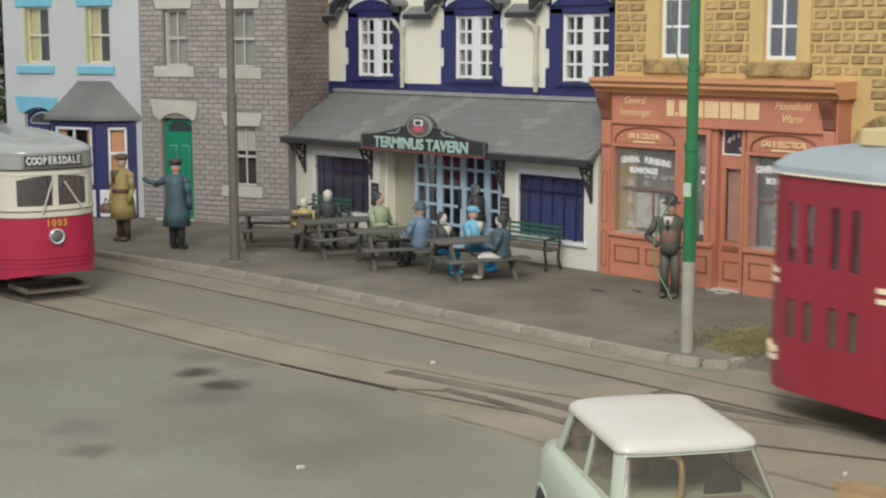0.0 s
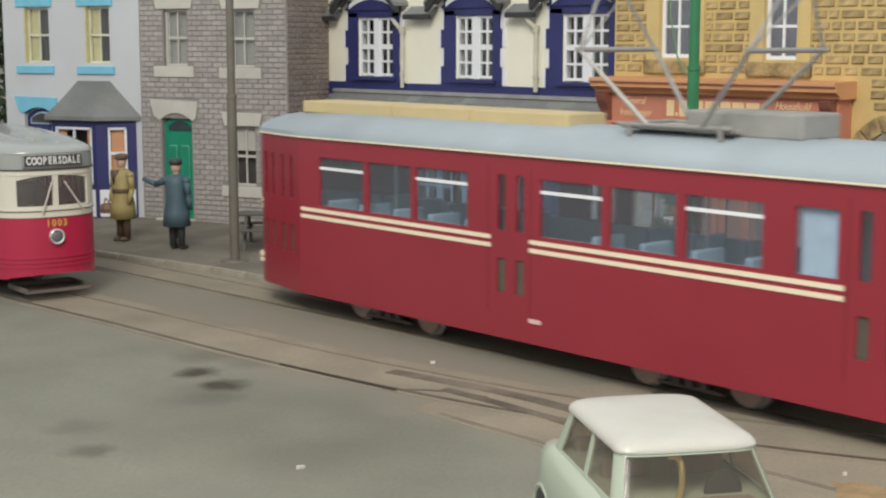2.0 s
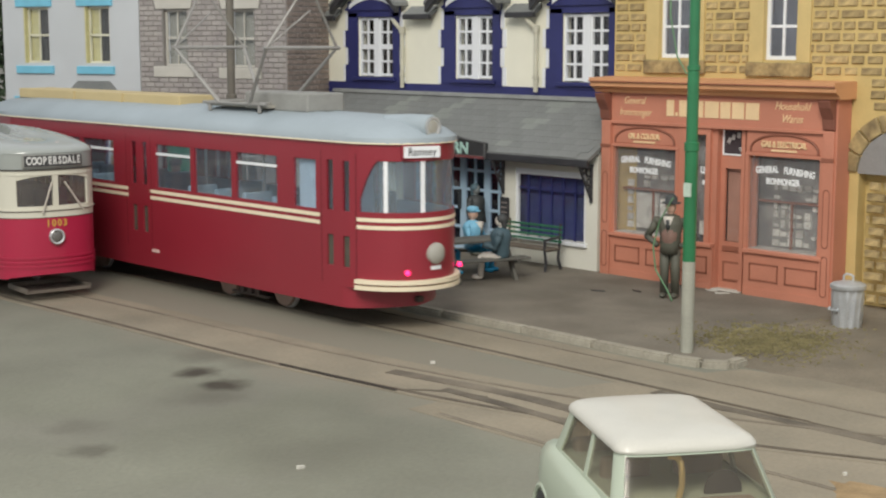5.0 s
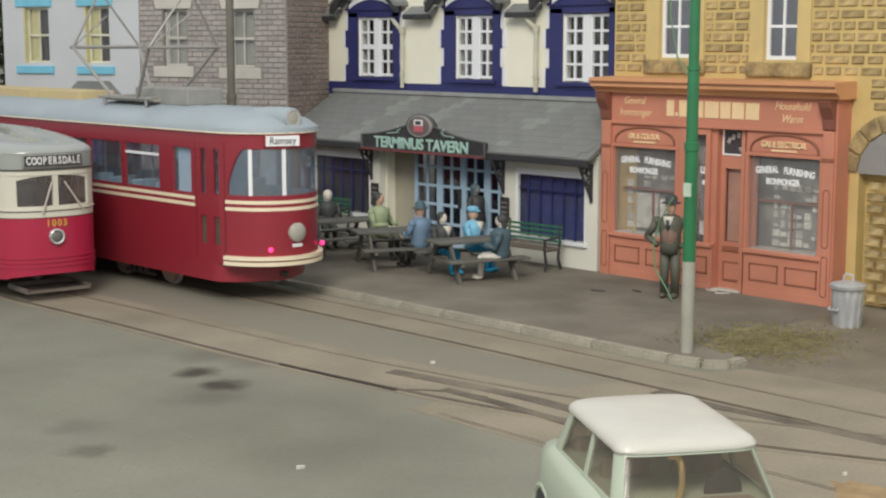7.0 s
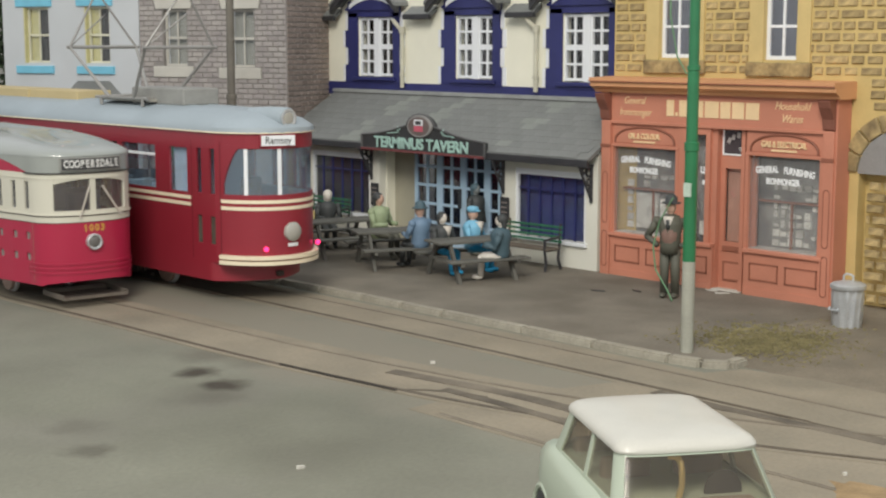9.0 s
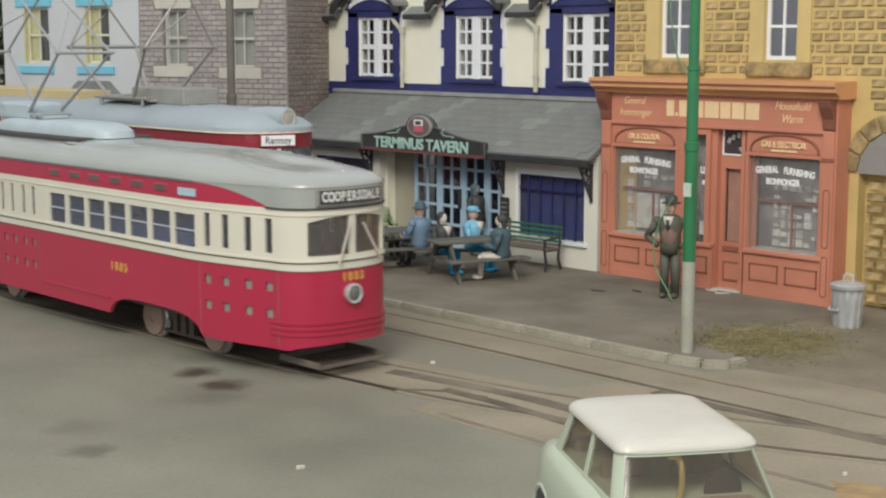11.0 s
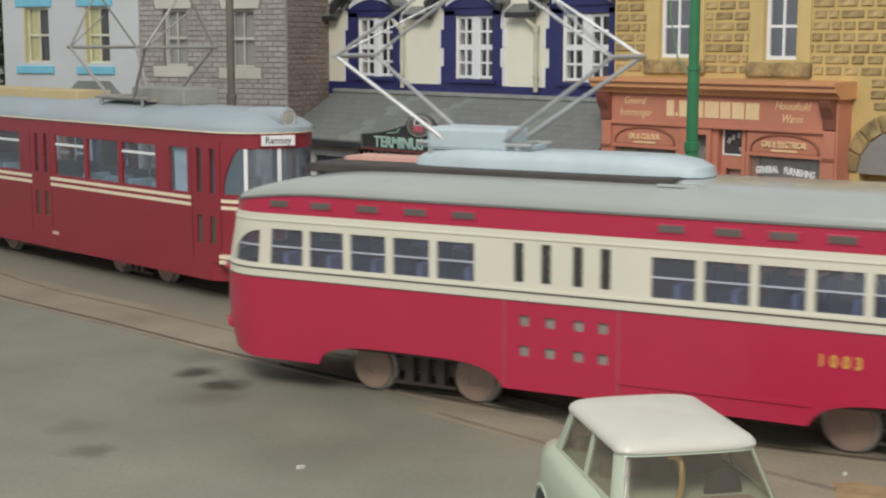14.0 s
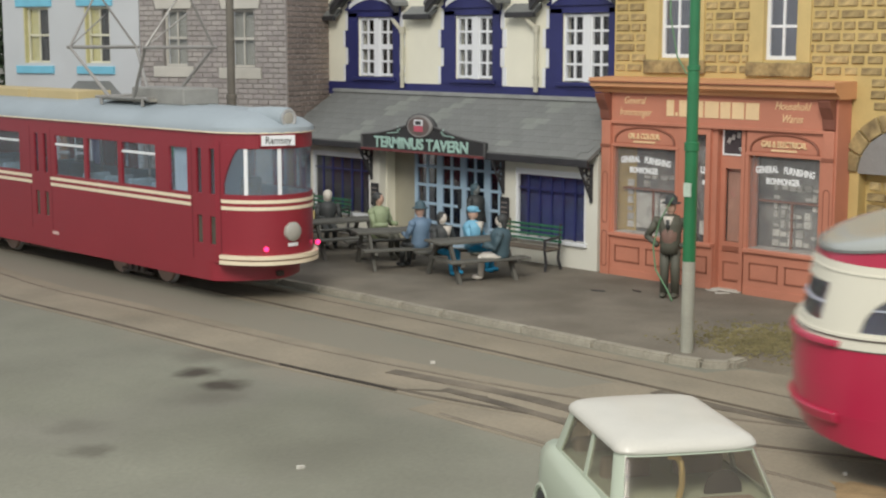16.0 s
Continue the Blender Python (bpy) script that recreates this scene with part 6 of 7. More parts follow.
def pantograph(tram, x, z, elbow, ez, top, material, base, hw=0.5, spread=0.35, k=1.0, reach=0.12, gather=None):
    """Raised pantograph; reach: how far from the middle the upper arms end, gather: half their width there."""
    gy = hw * 0.75 if gather is None else gather
    g = bmesh.new()
    for sy in (-1, 1):
        rod(g, (x - spread - 0.2, sy * hw * 0.6, z + 0.09), (x + spread + 0.2, sy * hw * 0.6, z + 0.09), 0.03, 8)
        for sx in (-1, 1):
            rod(g, (x + sx * spread, sy * hw * 0.6, z - 0.06), (x + sx * spread, sy * hw * 0.6, z + 0.12), 0.035, 8)
    for sx in (-1, 1):
        rod(g, (x + sx * spread, -hw * 0.6, z + 0.10), (x + sx * spread, hw * 0.6, z + 0.10), 0.03, 8)
    p = part("pantograph", g, material, tram, "grey diamond pantograph, raised")
    part("base_plate", boxes((x - spread - 0.15, x + spread + 0.15, -hw * 0.55, hw * 0.55, z + 0.03, z + 0.08)), base, p)
    for sx in (-1, 1):
        for sy in (-1, 1):
            g = bmesh.new()
            rod(g, (x + sx * spread * 0.6, sy * hw * 0.6, z + 0.10), (x + sx * elbow, sy * hw, ez), 0.038 * k, 8, 0.028 * k)
            part("lower_arm", g, material, p, smooth=True)
            g = bmesh.new()
            rod(g, (x + sx * elbow, sy * hw, ez), (x + sx * reach, sy * gy, top), 0.026 * k, 8, 0.02 * k)
            part("upper_arm", g, material, p, smooth=True)
        g = bmesh.new()
        rod(g, (x + sx * elbow, -hw - 0.06, ez), (x + sx * elbow, hw + 0.06, ez), 0.035 * k, 8)
        part("cross_tube", g, material, p, smooth=True)
        g = bmesh.new()
        rod(g, (x + sx * elbow, -hw, ez), (x + sx * (elbow + (reach - elbow) * 0.65), gy, ez + (top - ez) * 0.65), 0.014, 6)
        part("brace", g, material, p)
        g = bmesh.new()
        rod(g, (x + sx * reach, -0.85, top + 0.04), (x + sx * reach, 0.85, top + 0.04), 0.03, 8)
        part("contact_strip", g, material, p, smooth=True)
    return p


def nose_curve(xb, hw, ln, p=2.4, n=26):
    out = []
    for i in range(n + 1):
        a = -math.pi / 2 + math.pi * i / n
        c, s_ = math.cos(a), math.sin(a)
        out.append((xb + ln * abs(c) ** (2 / p), hw * math.copysign(abs(s_) ** (2 / p), s_)))
    return out[:-1]


def red_tram():
    HW = 0.98
    xa, xb = -10.62, 0.60
    tail = [(-10.62, HW), (-11.3, 0.87), (-12.05, 0.73), (-12.3, 0.61), (-12.5, 0.38), (-12.55, 0.0), (-12.5, -0.38), (-12.3, -0.61), (-12.05, -0.73), (-11.3, -0.87)]
    sh = Shell(xa, xb, HW, nose_curve(xb, HW, 1.12, 2.0), tail)
    low_sh = Shell(xa, xb, HW, nose_curve(xb, HW, 0.66, 1.35), tail)
    t = thing("red_tram", 0, 0, 0, 0, "dark red single-deck tram with pale grey roof and cream stripes", "tram", "trams")
    N, Fa = sh.near, sh.far
    full = [(0.0, sh.total)]
    zb, zs, zt = 0.36, 1.88, 3.0
    # lower panels with door slits cut through
    slits = []
    for x in (-5.76, -5.38, 0.16, 0.56):
        for side in (N, Fa):
            u = side(x) if side is N else side(x + 0.16)
            slits.append((u, u + 0.16, 1.02, 1.52, SLITGLASS))
    rear = sh.total
    tail_u = [rear - 1.42, rear - 1.12, rear - 0.70, rear - 0.38]
    slits += [(u, u + 0.14, 1.02, 1.50, SLITGLASS) for u in tail_u]
    band_with_windows(sh, t, full, 0.70, zs, TRAMRED, "lower_body", slits)
    g = bmesh.new()
    low_sh.strip(g, 0, low_sh.total, zb, 0.70, 0, 0.05)
    part("apron", g, TRAMRED, t, "red apron below the bumper", smooth=True)
    g = bmesh.new()
    low_sh.dome(g, [(0.70, 0.03, 0), (0.73, 0.03, 0)])
    part("underframe", g, CHASSIS, t)
    g = bmesh.new()
    sh.strip(g, 0, sh.total, 1.0, 1.90, -0.055, 0.02)
    part("lining", g, LINING, t, "pale blue inside lining")
    wins = []
    for x0, x1 in ((-10.05, -8.88), (-8.76, -7.70), (-7.58, -6.40), (-4.90, -3.75), (-3.62, -2.48), (-2.34, -1.16), (-0.70, -0.12)):
        for side in (N, Fa):
            u = side(x0) if side is N else side(x1)
            wins.append((u, u + x1 - x0, 1.90, 2.70, HAZY))
    for x in (-5.76, -5.38, 0.16, 0.56):
        for side in (N, Fa):
            u = side(x) if side is N else side(x + 0.16)
            wins.append((u, u + 0.16, 1.92, 2.72, TINTED))
    wins += [(u, u + 0.14, 1.95, 2.68, TINTED) for u in tail_u]
    # wraparound cab glass
    e = sh.far0
    s0 = N(0.93)
    s1 = e - (s0 - N(xb))
    nl = s1 - s0
    cab = [(s0 + nl * a, s0 + nl * b, 1.93, 2.74, CABPANE) for a, b in ((0.0, 0.17), (0.17, 0.40), (0.40, 0.60), (0.60, 0.83), (0.83, 1.0))]
    wins += cab
    wins += [(rear - 3.0, rear - 2.05, 2.0, 2.7, PANE)]
    band_with_windows(sh, t, full, zs, zt, TRAMRED, "window_band", wins)
    for w in wins:
        pane_strip(sh, t, w, "door_slit" if w[4] is TINTED else "window")
    for w in slits:
        pane_strip(sh, t, w, "door_slit")
    # rounded lower rear corner pieces of cab glass, white posts
    for k in (1, 2):
        g = bmesh.new()
        sh.strip(g, cab[k][0] - 0.035, cab[k][0] + 0.035, 1.90, 2.78, -0.012, 0.03)
        part("cab_post", g, WHITE, t, "white cab window post")
    for w in (cab[0], cab[-1]):
        g = bmesh.new()
        near_side = w is cab[0]
        for i in range(24):
            uu = 0.36 * i / 24
            zc = 2.76 - 0.62 * (1 - uu / 0.36) ** 1.7
            u0, u1 = (w[0] + uu, w[0] + uu + 0.0155) if near_side else (w[1] - uu - 0.0155, w[1] - uu)
            sh.strip(g, u0, u1, zc, 2.80, 0.004, 0.05)
        bmesh.ops.remove_doubles(g, verts=g.verts[:], dist=0.004)
        part("corner_fillet", g, TRAMRED, t)
    # opening lights: a white bar high in every other window
    for x0, x1 in ((-10.05, -8.88), (-7.58, -6.40), (-4.90, -3.75), (-2.34, -1.16)):
        for side in (N, Fa):
            u = side(x0) if side is N else side(x1)
            g = bmesh.new()
            sh.strip(g, u, u + x1 - x0, 2.50, 2.545, -0.01, 0.03)
            part("window_bar", g, WHITE, t)
    # window surrounds and door joints
    for x in (-5.95, -5.08, 0.02, 0.86):
        g = bmesh.new()
        sh.strip(g, N(x) - 0.010, N(x) + 0.010, 0.72, 2.85, 0.003, 0.02)
        part("door_joint", g, mat("dark_red_joint", (0.17, 0.014, 0.022), 0.5), t)
    # stripes
    for a, b in ((-10.57, -5.90), (-5.10, -0.02)):
        for z in (1.66, 1.78):
            for side in (N, Fa):
                u = side(a) if side is N else side(b)
                g = bmesh.new()
                sh.strip(g, u, u + b - a, z, z + 0.062, 0.012, 0.02)
                part("stripe", g, STRIPE, t, "cream stripe")
    for z in (1.66, 1.78):
        g = bmesh.new()
        sh.strip(g, N(0.88), e - 0.06, z, z + 0.062, 0.012, 0.02)
        part("stripe", g, STRIPE, t)
        g = bmesh.new()
        sh.strip(g, rear - 3.3, rear - 1.62, z, z + 0.062, 0.012, 0.02)
        part("stripe", g, STRIPE, t)
    # bumper strips
    for z in (0.70, 0.795):
        g = bmesh.new()
        sh.strip(g, N(0.88), e - 0.08, z, z + 0.066, 0.09, 0.11)
        part("bumper", g, STRIPE, t, "cream front bumper", smooth=True)
        g = bmesh.new()
        sh.strip(g, rear - 3.4, rear - 1.60, z, z + 0.066, 0.05, 0.07)
        part("bumper", g, STRIPE, t)
    g = bmesh.new()
    sh.strip(g, 0, sh.total, zt + 0.005, zt + 0.028, 0.045, 0.085)
    part("gutter", g, STRIPE, t, "pale gutter moulding")
    g = bmesh.new()
    sh.dome(g, [(zt + 0.02, -0.03, 0), (zt + 0.10, -0.02, 0), (zt + 0.22, 0.10, 0), (zt + 0.33, 0.30, 0.02), (zt + 0.40, 0.52, 0.04), (zt + 0.43, 0.80, 0.06)], True, 1.6)
    part("roof", g, TRAMGREY, t, "pale blue-grey tram roof", smooth=True)
    g = bmesh.new()
    low_sh.dome(g, [(zb - 0.02, 0.12, 0), (zb + 0.04, 0.12, 0)])
    part("floor_pan", g, CHASSIS, t)
    g = bmesh.new()
    sh.dome(g, [(0.95, 0.10, 0), (1.0, 0.10, 0)])
    part("floor", g, FLOORMAT, t)
    # roof lamp box over the cab, board on the roof
    g = bmesh.new()
    lathe(g, [(0.16, -0.75), (0.19, -0.2), (0.19, 0.26), (0.175, 0.30)], 20, "x", (1.34, -0.03, 3.26))
    part("roof_lamp_housing", g, TRAMGREY, t, smooth=True)
    g = bmesh.new()
    lathe(g, [(0.16, 0.29), (0.165, 0.32), (0.135, 0.325), (0.13, 0.31)], 20, "x", (1.34, -0.03, 3.26))
    lamp = part("roof_lamp", g, STEEL, t, "round roof lamp with a grey rim", smooth=True)
    g = bmesh.new()
    lathe(g, [(0.13, 0.30), (0.10, 0.312), (0.04, 0.318)], 20, "x", (1.34, -0.03, 3.26))
    part("lens", g, LAMPGLASS, lamp, smooth=True)
    part("roof_board", boxes((-11.3, -4.95, -0.40, 0.40, 3.38, 3.58)), TAN, t, "long tan roof duct", bevel=0.02)
    for x in (-8.9, -7.0):
        part("duct_joint", boxes((x, x + 0.05, -0.44, 0.44, 3.40, 3.58)), TAN, t)
    part("resistor_box", boxes((-2.85, -1.05, -0.40, 0.40, 3.40, 3.72)), mat("grey_resistor", (0.30, 0.30, 0.28), 0.7), t, bevel=0.03)
    pantograph(t, -2.85, 3.42, 1.38, 4.48, 5.45, PANTO, mat("panto_plate", (0.38, 0.36, 0.31), 0.7), 0.76, 0.75, 1.0, 1.55, 0.10).matrix_basis = spot(0, -0.17)
    # destination blind, number, lamps
    b = part("destination_box", boxes((-0.33, 0.33, -0.07, 0.14, -0.115, 0.115)), TRAMRED, t, bevel=0.02, at=(1.62, -0.27, 2.885, 68))
    b2 = part("blind", boxes((-0.30, 0.30, -0.082, -0.07, -0.09, 0.09)), WHITE, b, "white destination blind")
    lettering("lettering", "Ramsey", 0.18, BLACK, b2, 0, -0.086, 0.0, 90, 0, squeeze=0.85, depth=0.004)
    g = bmesh.new()
    lathe(g, [(0.17, -0.05), (0.17, 0.05), (0.14, 0.08), (0.05, 0.10)], 20, "x", (1.71, -0.04, 1.27))
    part("headlamp", g, LAMPGLASS, t, "round cream headlamp", smooth=True)
    part("number_plate", boxes((1.70, 1.735, -0.13, 0.07, 1.01, 1.07)), WHITE, t)
    for x, y in ((1.57, -0.50), (1.46, 0.74)):
        g = bmesh.new()
        ball(g, (x, y, 0.98), 0.045)
        part("tail_light", g, REDLIGHT, t, "glowing red light")
    part("side_plate", boxes((-5.10, -4.86, -HW - 0.012, -HW, 0.66, 0.72)), mat("pink_plate", (0.72, 0.50, 0.46), 0.6), t)
    part("coupler", boxes((0.95, 1.35, -0.06, 0.06, 0.42, 0.52)), CHASSIS, t, bevel=0.02)
    # seats inside
    x = -10.0
    while x < -0.9:
        if not -6.4 < x < -4.9:
            for y in (-0.56, 0.56):
                part("seat", boxes((x, x + 0.42, y - 0.30, y + 0.30, 1.0, 1.45), (x, x + 0.10, y - 0.30, y + 0.30, 1.45, 1.98)), SEAT, t, bevel=0.03)
        x += 0.85
    for x in (-9.0, -4.4, -2.6, 0.6):
        g = bmesh.new()
        rod(g, (x, -0.2, 1.0), (x, -0.2, 3.0), 0.025, 6)
        part("grab_pole", g, STEEL, t)
    part("cab_partition", boxes((-0.22, -0.16, -0.90, 0.3, 1.0, 2.95)), PALEBLUE, t, "pale blue cab partition")
    part("cab_curtain", boxes((-0.66, -0.22, -0.89, -0.86, 1.88, 2.72)), mat("pale_blue_curtain", (0.50, 0.62, 0.72), 0.8, var=0.08, scale=4), t, "pale blue curtain in the cab side window")
    part("driver_console", boxes((1.0, 1.25, -0.5, 0.5, 1.0, 1.75)), CHASSIS, t, bevel=0.05)
    part("driver_seat", boxes((0.45, 0.85, -0.22, 0.22, 1.2, 1.4), (0.42, 0.52, -0.22, 0.22, 1.4, 2.15)), CHASSIS, t, bevel=0.04)
    ws = wheels(t, (-9.57, -7.85, -3.33, -1.67), 0.30, 0.45)
    bogie(t, -8.71, 0.86, 0.30)
    bogie(t, -2.50, 0.84, 0.30)
    return t, ws


def pcc_tram():
    HW = 1.2
    xa, xb = -3.35, 6.30
    taper = [(6.30, -1.20), (6.9, -1.12), (7.4, -1.02)]
    nose = taper + nose_curve(7.85, 0.91, 0.66, 2.35) + [(7.85, 0.91)] + [(x, -y) for x, y in taper[::-1]][:-1]
    sh = Shell(xa, xb, HW, nose, [(2 * xa - q[0], -q[1]) for q in nose_curve(xa, HW, 1.05, 2.2)])
    # the rear leans forward above the belt and tucks in below it
    sh.bend = lambda x, z: (max(0.0, -2.0 - x) / 2.4) ** 2 * (0.25 * max(0.0, z - 1.5) + 0.35 * max(0.0, 0.85 - z))
    t = thing("cream_and_red_tram", 0, 0, 0, 0, "streamlined bright red and cream tram with grey roof", "tram", "trams")
    N, Fa, e, total = sh.near, sh.far, sh.far0, sh.total

    def skirt(x):
        if -2.45 < x < 0.22:
            q = (x + 1.12) / 1.33
            return 0.40 + 0.28 * max(0.0, 1 - abs(q) ** 4) ** 0.5
        if 4.0 < x < 6.5:
            q = (x - 5.25) / 1.25
            return 0.40 + 0.30 * max(0.0, 1 - abs(q) ** 4) ** 0.5
        if x < -3.6:
            return 0.40 + 0.15 * (-3.6 - x)
        if x > 8.2:
            return 0.42 + 0.18 * (x - 8.2)
        return 0.40

    full = [(0.0, total)]
    holes = []
    for xs in ((0.46, 0.80, 1.17, 1.48), (6.60, 6.97, 7.40, 7.78)):
        for x in xs:
            for z in (0.82, 1.19):
                holes.append((N(x), N(x) + 0.13, z, z + 0.13, PORT))
    # lower body in two bands, so that the wheel arches follow the skirt
    g = bmesh.new()
    sh.strip(g, 0, total, skirt, 0.80, 0, 0.06, 0.06)
    part("skirt", g, PCCRED, t, "red skirt with wheel arches", smooth=True)
    band_with_windows(sh, t, full, 0.80, 1.08, PCCRED, "lower_body", [q for q in holes if q[2] < 1])
    band_with_windows(sh, t, full, 1.08, 1.50, PCCRED, "waist_panel", [q for q in holes if q[2] > 1])
    for w in holes:
        pane_strip(sh, t, w, "door_port")
    g = bmesh.new()
    sh.strip(g, N(1.75), N(4.0), 0.62, 0.66, 0.018, 0.03)
    part("side_moulding", g, PCCRED, t, smooth=True)
    for z in (0.60, 0.68, 0.76):
        g = bmesh.new()
        sh.strip(g, N(7.86), Fa(7.86), z, z + 0.035, 0.02, 0.03)
        part("nose_moulding", g, PCCRED, t, smooth=True)
    wins = []

    def both(x0, x1, z0, z1, m):
        wins.append((N(x0), N(x1), z0, z1, m))
        wins.append((Fa(x1), Fa(x0), z0, z1, m))

    n = 5
    for i in range(n):
        w = (-0.10 + 3.26) / n
        both(-3.26 + i * w + 0.055, -3.26 + (i + 1) * w - 0.055, 1.675, 2.15, BLUEPANE)
    for i in range(7):
        w = (6.46 - 2.08) / 7
        both(2.08 + i * w + 0.05, 2.08 + (i + 1) * w - 0.05, 1.675, 2.15, BLUEPANE)
    for xs in ((0.38, 0.74, 1.15, 1.50), (6.60, 6.97, 7.40, 7.78)):
        for x in xs:
            both(x, x + 0.13, 1.72, 2.20, TINTED)
    u0 = N(7.86)
    nl = e - (u0 - N(xb)) - u0
    wins += [(u0 + nl * 0.235, u0 + nl * 0.48, 1.70, 2.25, SCREEN), (u0 + nl * 0.52, u0 + nl * 0.765, 1.70, 2.25, SCREEN)]
    tl = total - Fa(xa)
    ut = Fa(xa)
    wins += [(ut + 0.05, ut + 0.60, 1.675, 2.13, BLUEPANE), (total - 0.60, total - 0.05, 1.675, 2.13, BLUEPANE), (ut + tl * 0.32, ut + tl * 0.68, 1.72, 2.12, TINTED)]
    band_with_windows(sh, t, full, 1.50, 2.35, PCCCREAM, "window_band", wins)
    for w in wins:
        wide = w[1] - w[0] > 0.25
        p = pane_strip(sh, t, w, "window" if wide else "door_slit", frame=None)
        if wide and w[3] < 2.2:
            g = bmesh.new()
            sh.strip(g, w[0], w[1], 1.905, 1.925, -0.012, 0.02)
            part("window_bar", g, mat("pale_window_bar", (0.45, 0.47, 0.55), 0.5), p)
    # the rear quarter windows end in a quarter round
    for ua, ub in ((ut + 0.05, ut + 0.60), (total - 0.60, total - 0.05)):
        xs_ = sorted((sh.at(ua).x, sh.at(ub).x))
        g = bmesh.new()
        sh.strip(g, ua, ub, lambda x: 1.675 + 0.44 * max(0.0, 1 - ((xs_[1] - x) / (xs_[1] - xs_[0])) ** 2) ** 0.5, 2.14, 0.0, 0.05, 0.03)
        part("quarter_corner", g, PCCCREAM, t, smooth=True)
    # the windscreen panes slope down at their outer ends
    for ua, ub, flip in ((u0 + nl * 0.235, u0 + nl * 0.48, 0), (u0 + nl * 0.52, u0 + nl * 0.765, 1)):
        g = bmesh.new()
        for i in range(12):
            q0, q1 = i / 12, (i + 1) / 12
            d = 0.015 + 0.085 * (q0 if flip else 1 - q1) ** 2.2
            sh.strip(g, ua + (ub - ua) * q0, ua + (ub - ua) * q1, 2.252 - d, 2.262, -0.004, 0.04)
        bmesh.ops.remove_doubles(g, verts=g.verts[:], dist=0.003)
        part("screen_head", g, PCCCREAM, t)
    for z, h_, o in ((1.62, 0.03, 0.022), (2.25, 0.02, 0.012)):
        g = bmesh.new()
        sh.strip(g, 0, total, z, z + h_, o, o + 0.01)
        part("moulding", g, PCCCREAM, t, smooth=True)
    for z, h_, o in ((0.70, 0.12, 0.05), (1.50, 0.07, 0.05)):
        g = bmesh.new()
        sh.strip(g, ut + tl * 0.22, ut + tl * 0.78, z, z + h_, o, o + 0.02)
        part("rear_moulding", g, PCCRED, t, smooth=True, bevel=0.02)
    # thin dark strips paint the shadow under the belt mouldings
    g = bmesh.new()
    sh.strip(g, 0, total, 1.602, 1.62, 0.014, 0.02)
    part("shadow_line", g, LINE, t)
    g = bmesh.new()
    sh.strip(g, 0, total, 1.488, 1.50, 0.008, 0.02)
    part("shadow_line", g, LINE, t)
    for x in (0.26, 1.74, 6.50, 8.02):
        g = bmesh.new()
        sh.strip(g, N(x) - 0.007, N(x) + 0.007, 0.45, 1.48, 0.003, 0.02)
        part("door_joint", g, mat("door_joint_shade", (0.30, 0.12, 0.10), 0.6), t)
    # red letterboard, drawn to a point towards the nose; grey dome over the front
    def rear_drop(x):
        return 0.20 * (max(0.0, -2.3 - x) / 2.1) ** 2
    def lb_top(x):
        return 2.62 - rear_drop(x) if x < 6.4 else 2.62 - 0.27 * ((x - 6.4) / 1.45) ** 2
    g = bmesh.new()
    sh.strip(g, 0, N(7.85), 2.35, lb_top, 0, 0.05)
    part("letterboard", g, PCCRED, t, "red letterboard with oval vents", smooth=True)
    g = bmesh.new()
    sh.strip(g, Fa(7.85), total, 2.35, lb_top, 0, 0.05)
    part("letterboard", g, PCCRED, t, smooth=True)
    g = bmesh.new()
    sh.strip(g, N(6.4), Fa(6.4), lambda x: lb_top(x) if x < 7.85 else 2.35, 2.65, 0.006, 0.05)
    part("front_dome", g, PCCROOF, t, "grey front dome", smooth=True)
    g = bmesh.new()
    for u0_, u1_ in ((0, N(6.4)), (Fa(6.4), total)):
        sh.strip(g, u0_, u1_, lambda x: 2.615 - rear_drop(x), lambda x: 2.642 - rear_drop(x), 0.02, 0.05)
    part("gutter", g, mat("dark_gutter", (0.16, 0.17, 0.16), 0.5), t, "dark gutter line")
    g = bmesh.new()
    sh.strip(g, N(7.8), Fa(7.8), 2.335, 2.36, 0.02, 0.04)
    part("visor", g, RUBBER, t)
    for x in (-3.08, -2.39, -1.67, -0.98, -0.30, 2.36, 3.02, 3.64, 4.28, 4.91, 5.56):
        g = bmesh.new()
        u = N(x) % total if x > xa else total - 0.3
        sh.strip(g, u - 0.19, u + 0.19, 2.425, 2.545, 0.010, 0.02, 0.05)
        v = part("vent", g, PCCRED, t, "oval roof vent", bevel=0.03)
        g = bmesh.new()
        sh.strip(g, u - 0.155, u + 0.155, 2.44, 2.53, 0.016, 0.02, 0.05)
        part("vent_opening", g, mat("vent_shade", (0.11, 0.09, 0.085), 0.7), v, bevel=0.025)
    g = bmesh.new()
    sh.strip(g, N(6.03), N(6.45), 2.41, 2.52, 0.012, 0.02)
    part("side_blind", g, mat("pale_blue_plate", (0.38, 0.55, 0.60), 0.5), t, "pale blue side sign")
    # roof
    g = bmesh.new()
    sh.dome(g, [(2.635, -0.012, 0)] + [(2.65 + 0.33 * math.sin(radians(a)), 0.98 * (1 - math.cos(radians(a))) ** 1.05 - 0.01, 0.15 * math.sin(radians(a))) for a in range(0, 91, 9)], True, 1.7, rear_drop)
    part("roof", g, PCCROOF, t, "glossy grey domed roof", smooth=True)
    part("roof_mat", boxes((-2.9, 2.2, -0.74, 0.74, 2.88, 3.0)), RUBBER, t, "dark roof walkway", bevel=0.02)
    part("roof_strip", boxes((-2.7, -1.0, -0.1, 0.45, 3.0, 3.05)), PINK, t, "pinkish roof strip")
    g = bmesh.new()
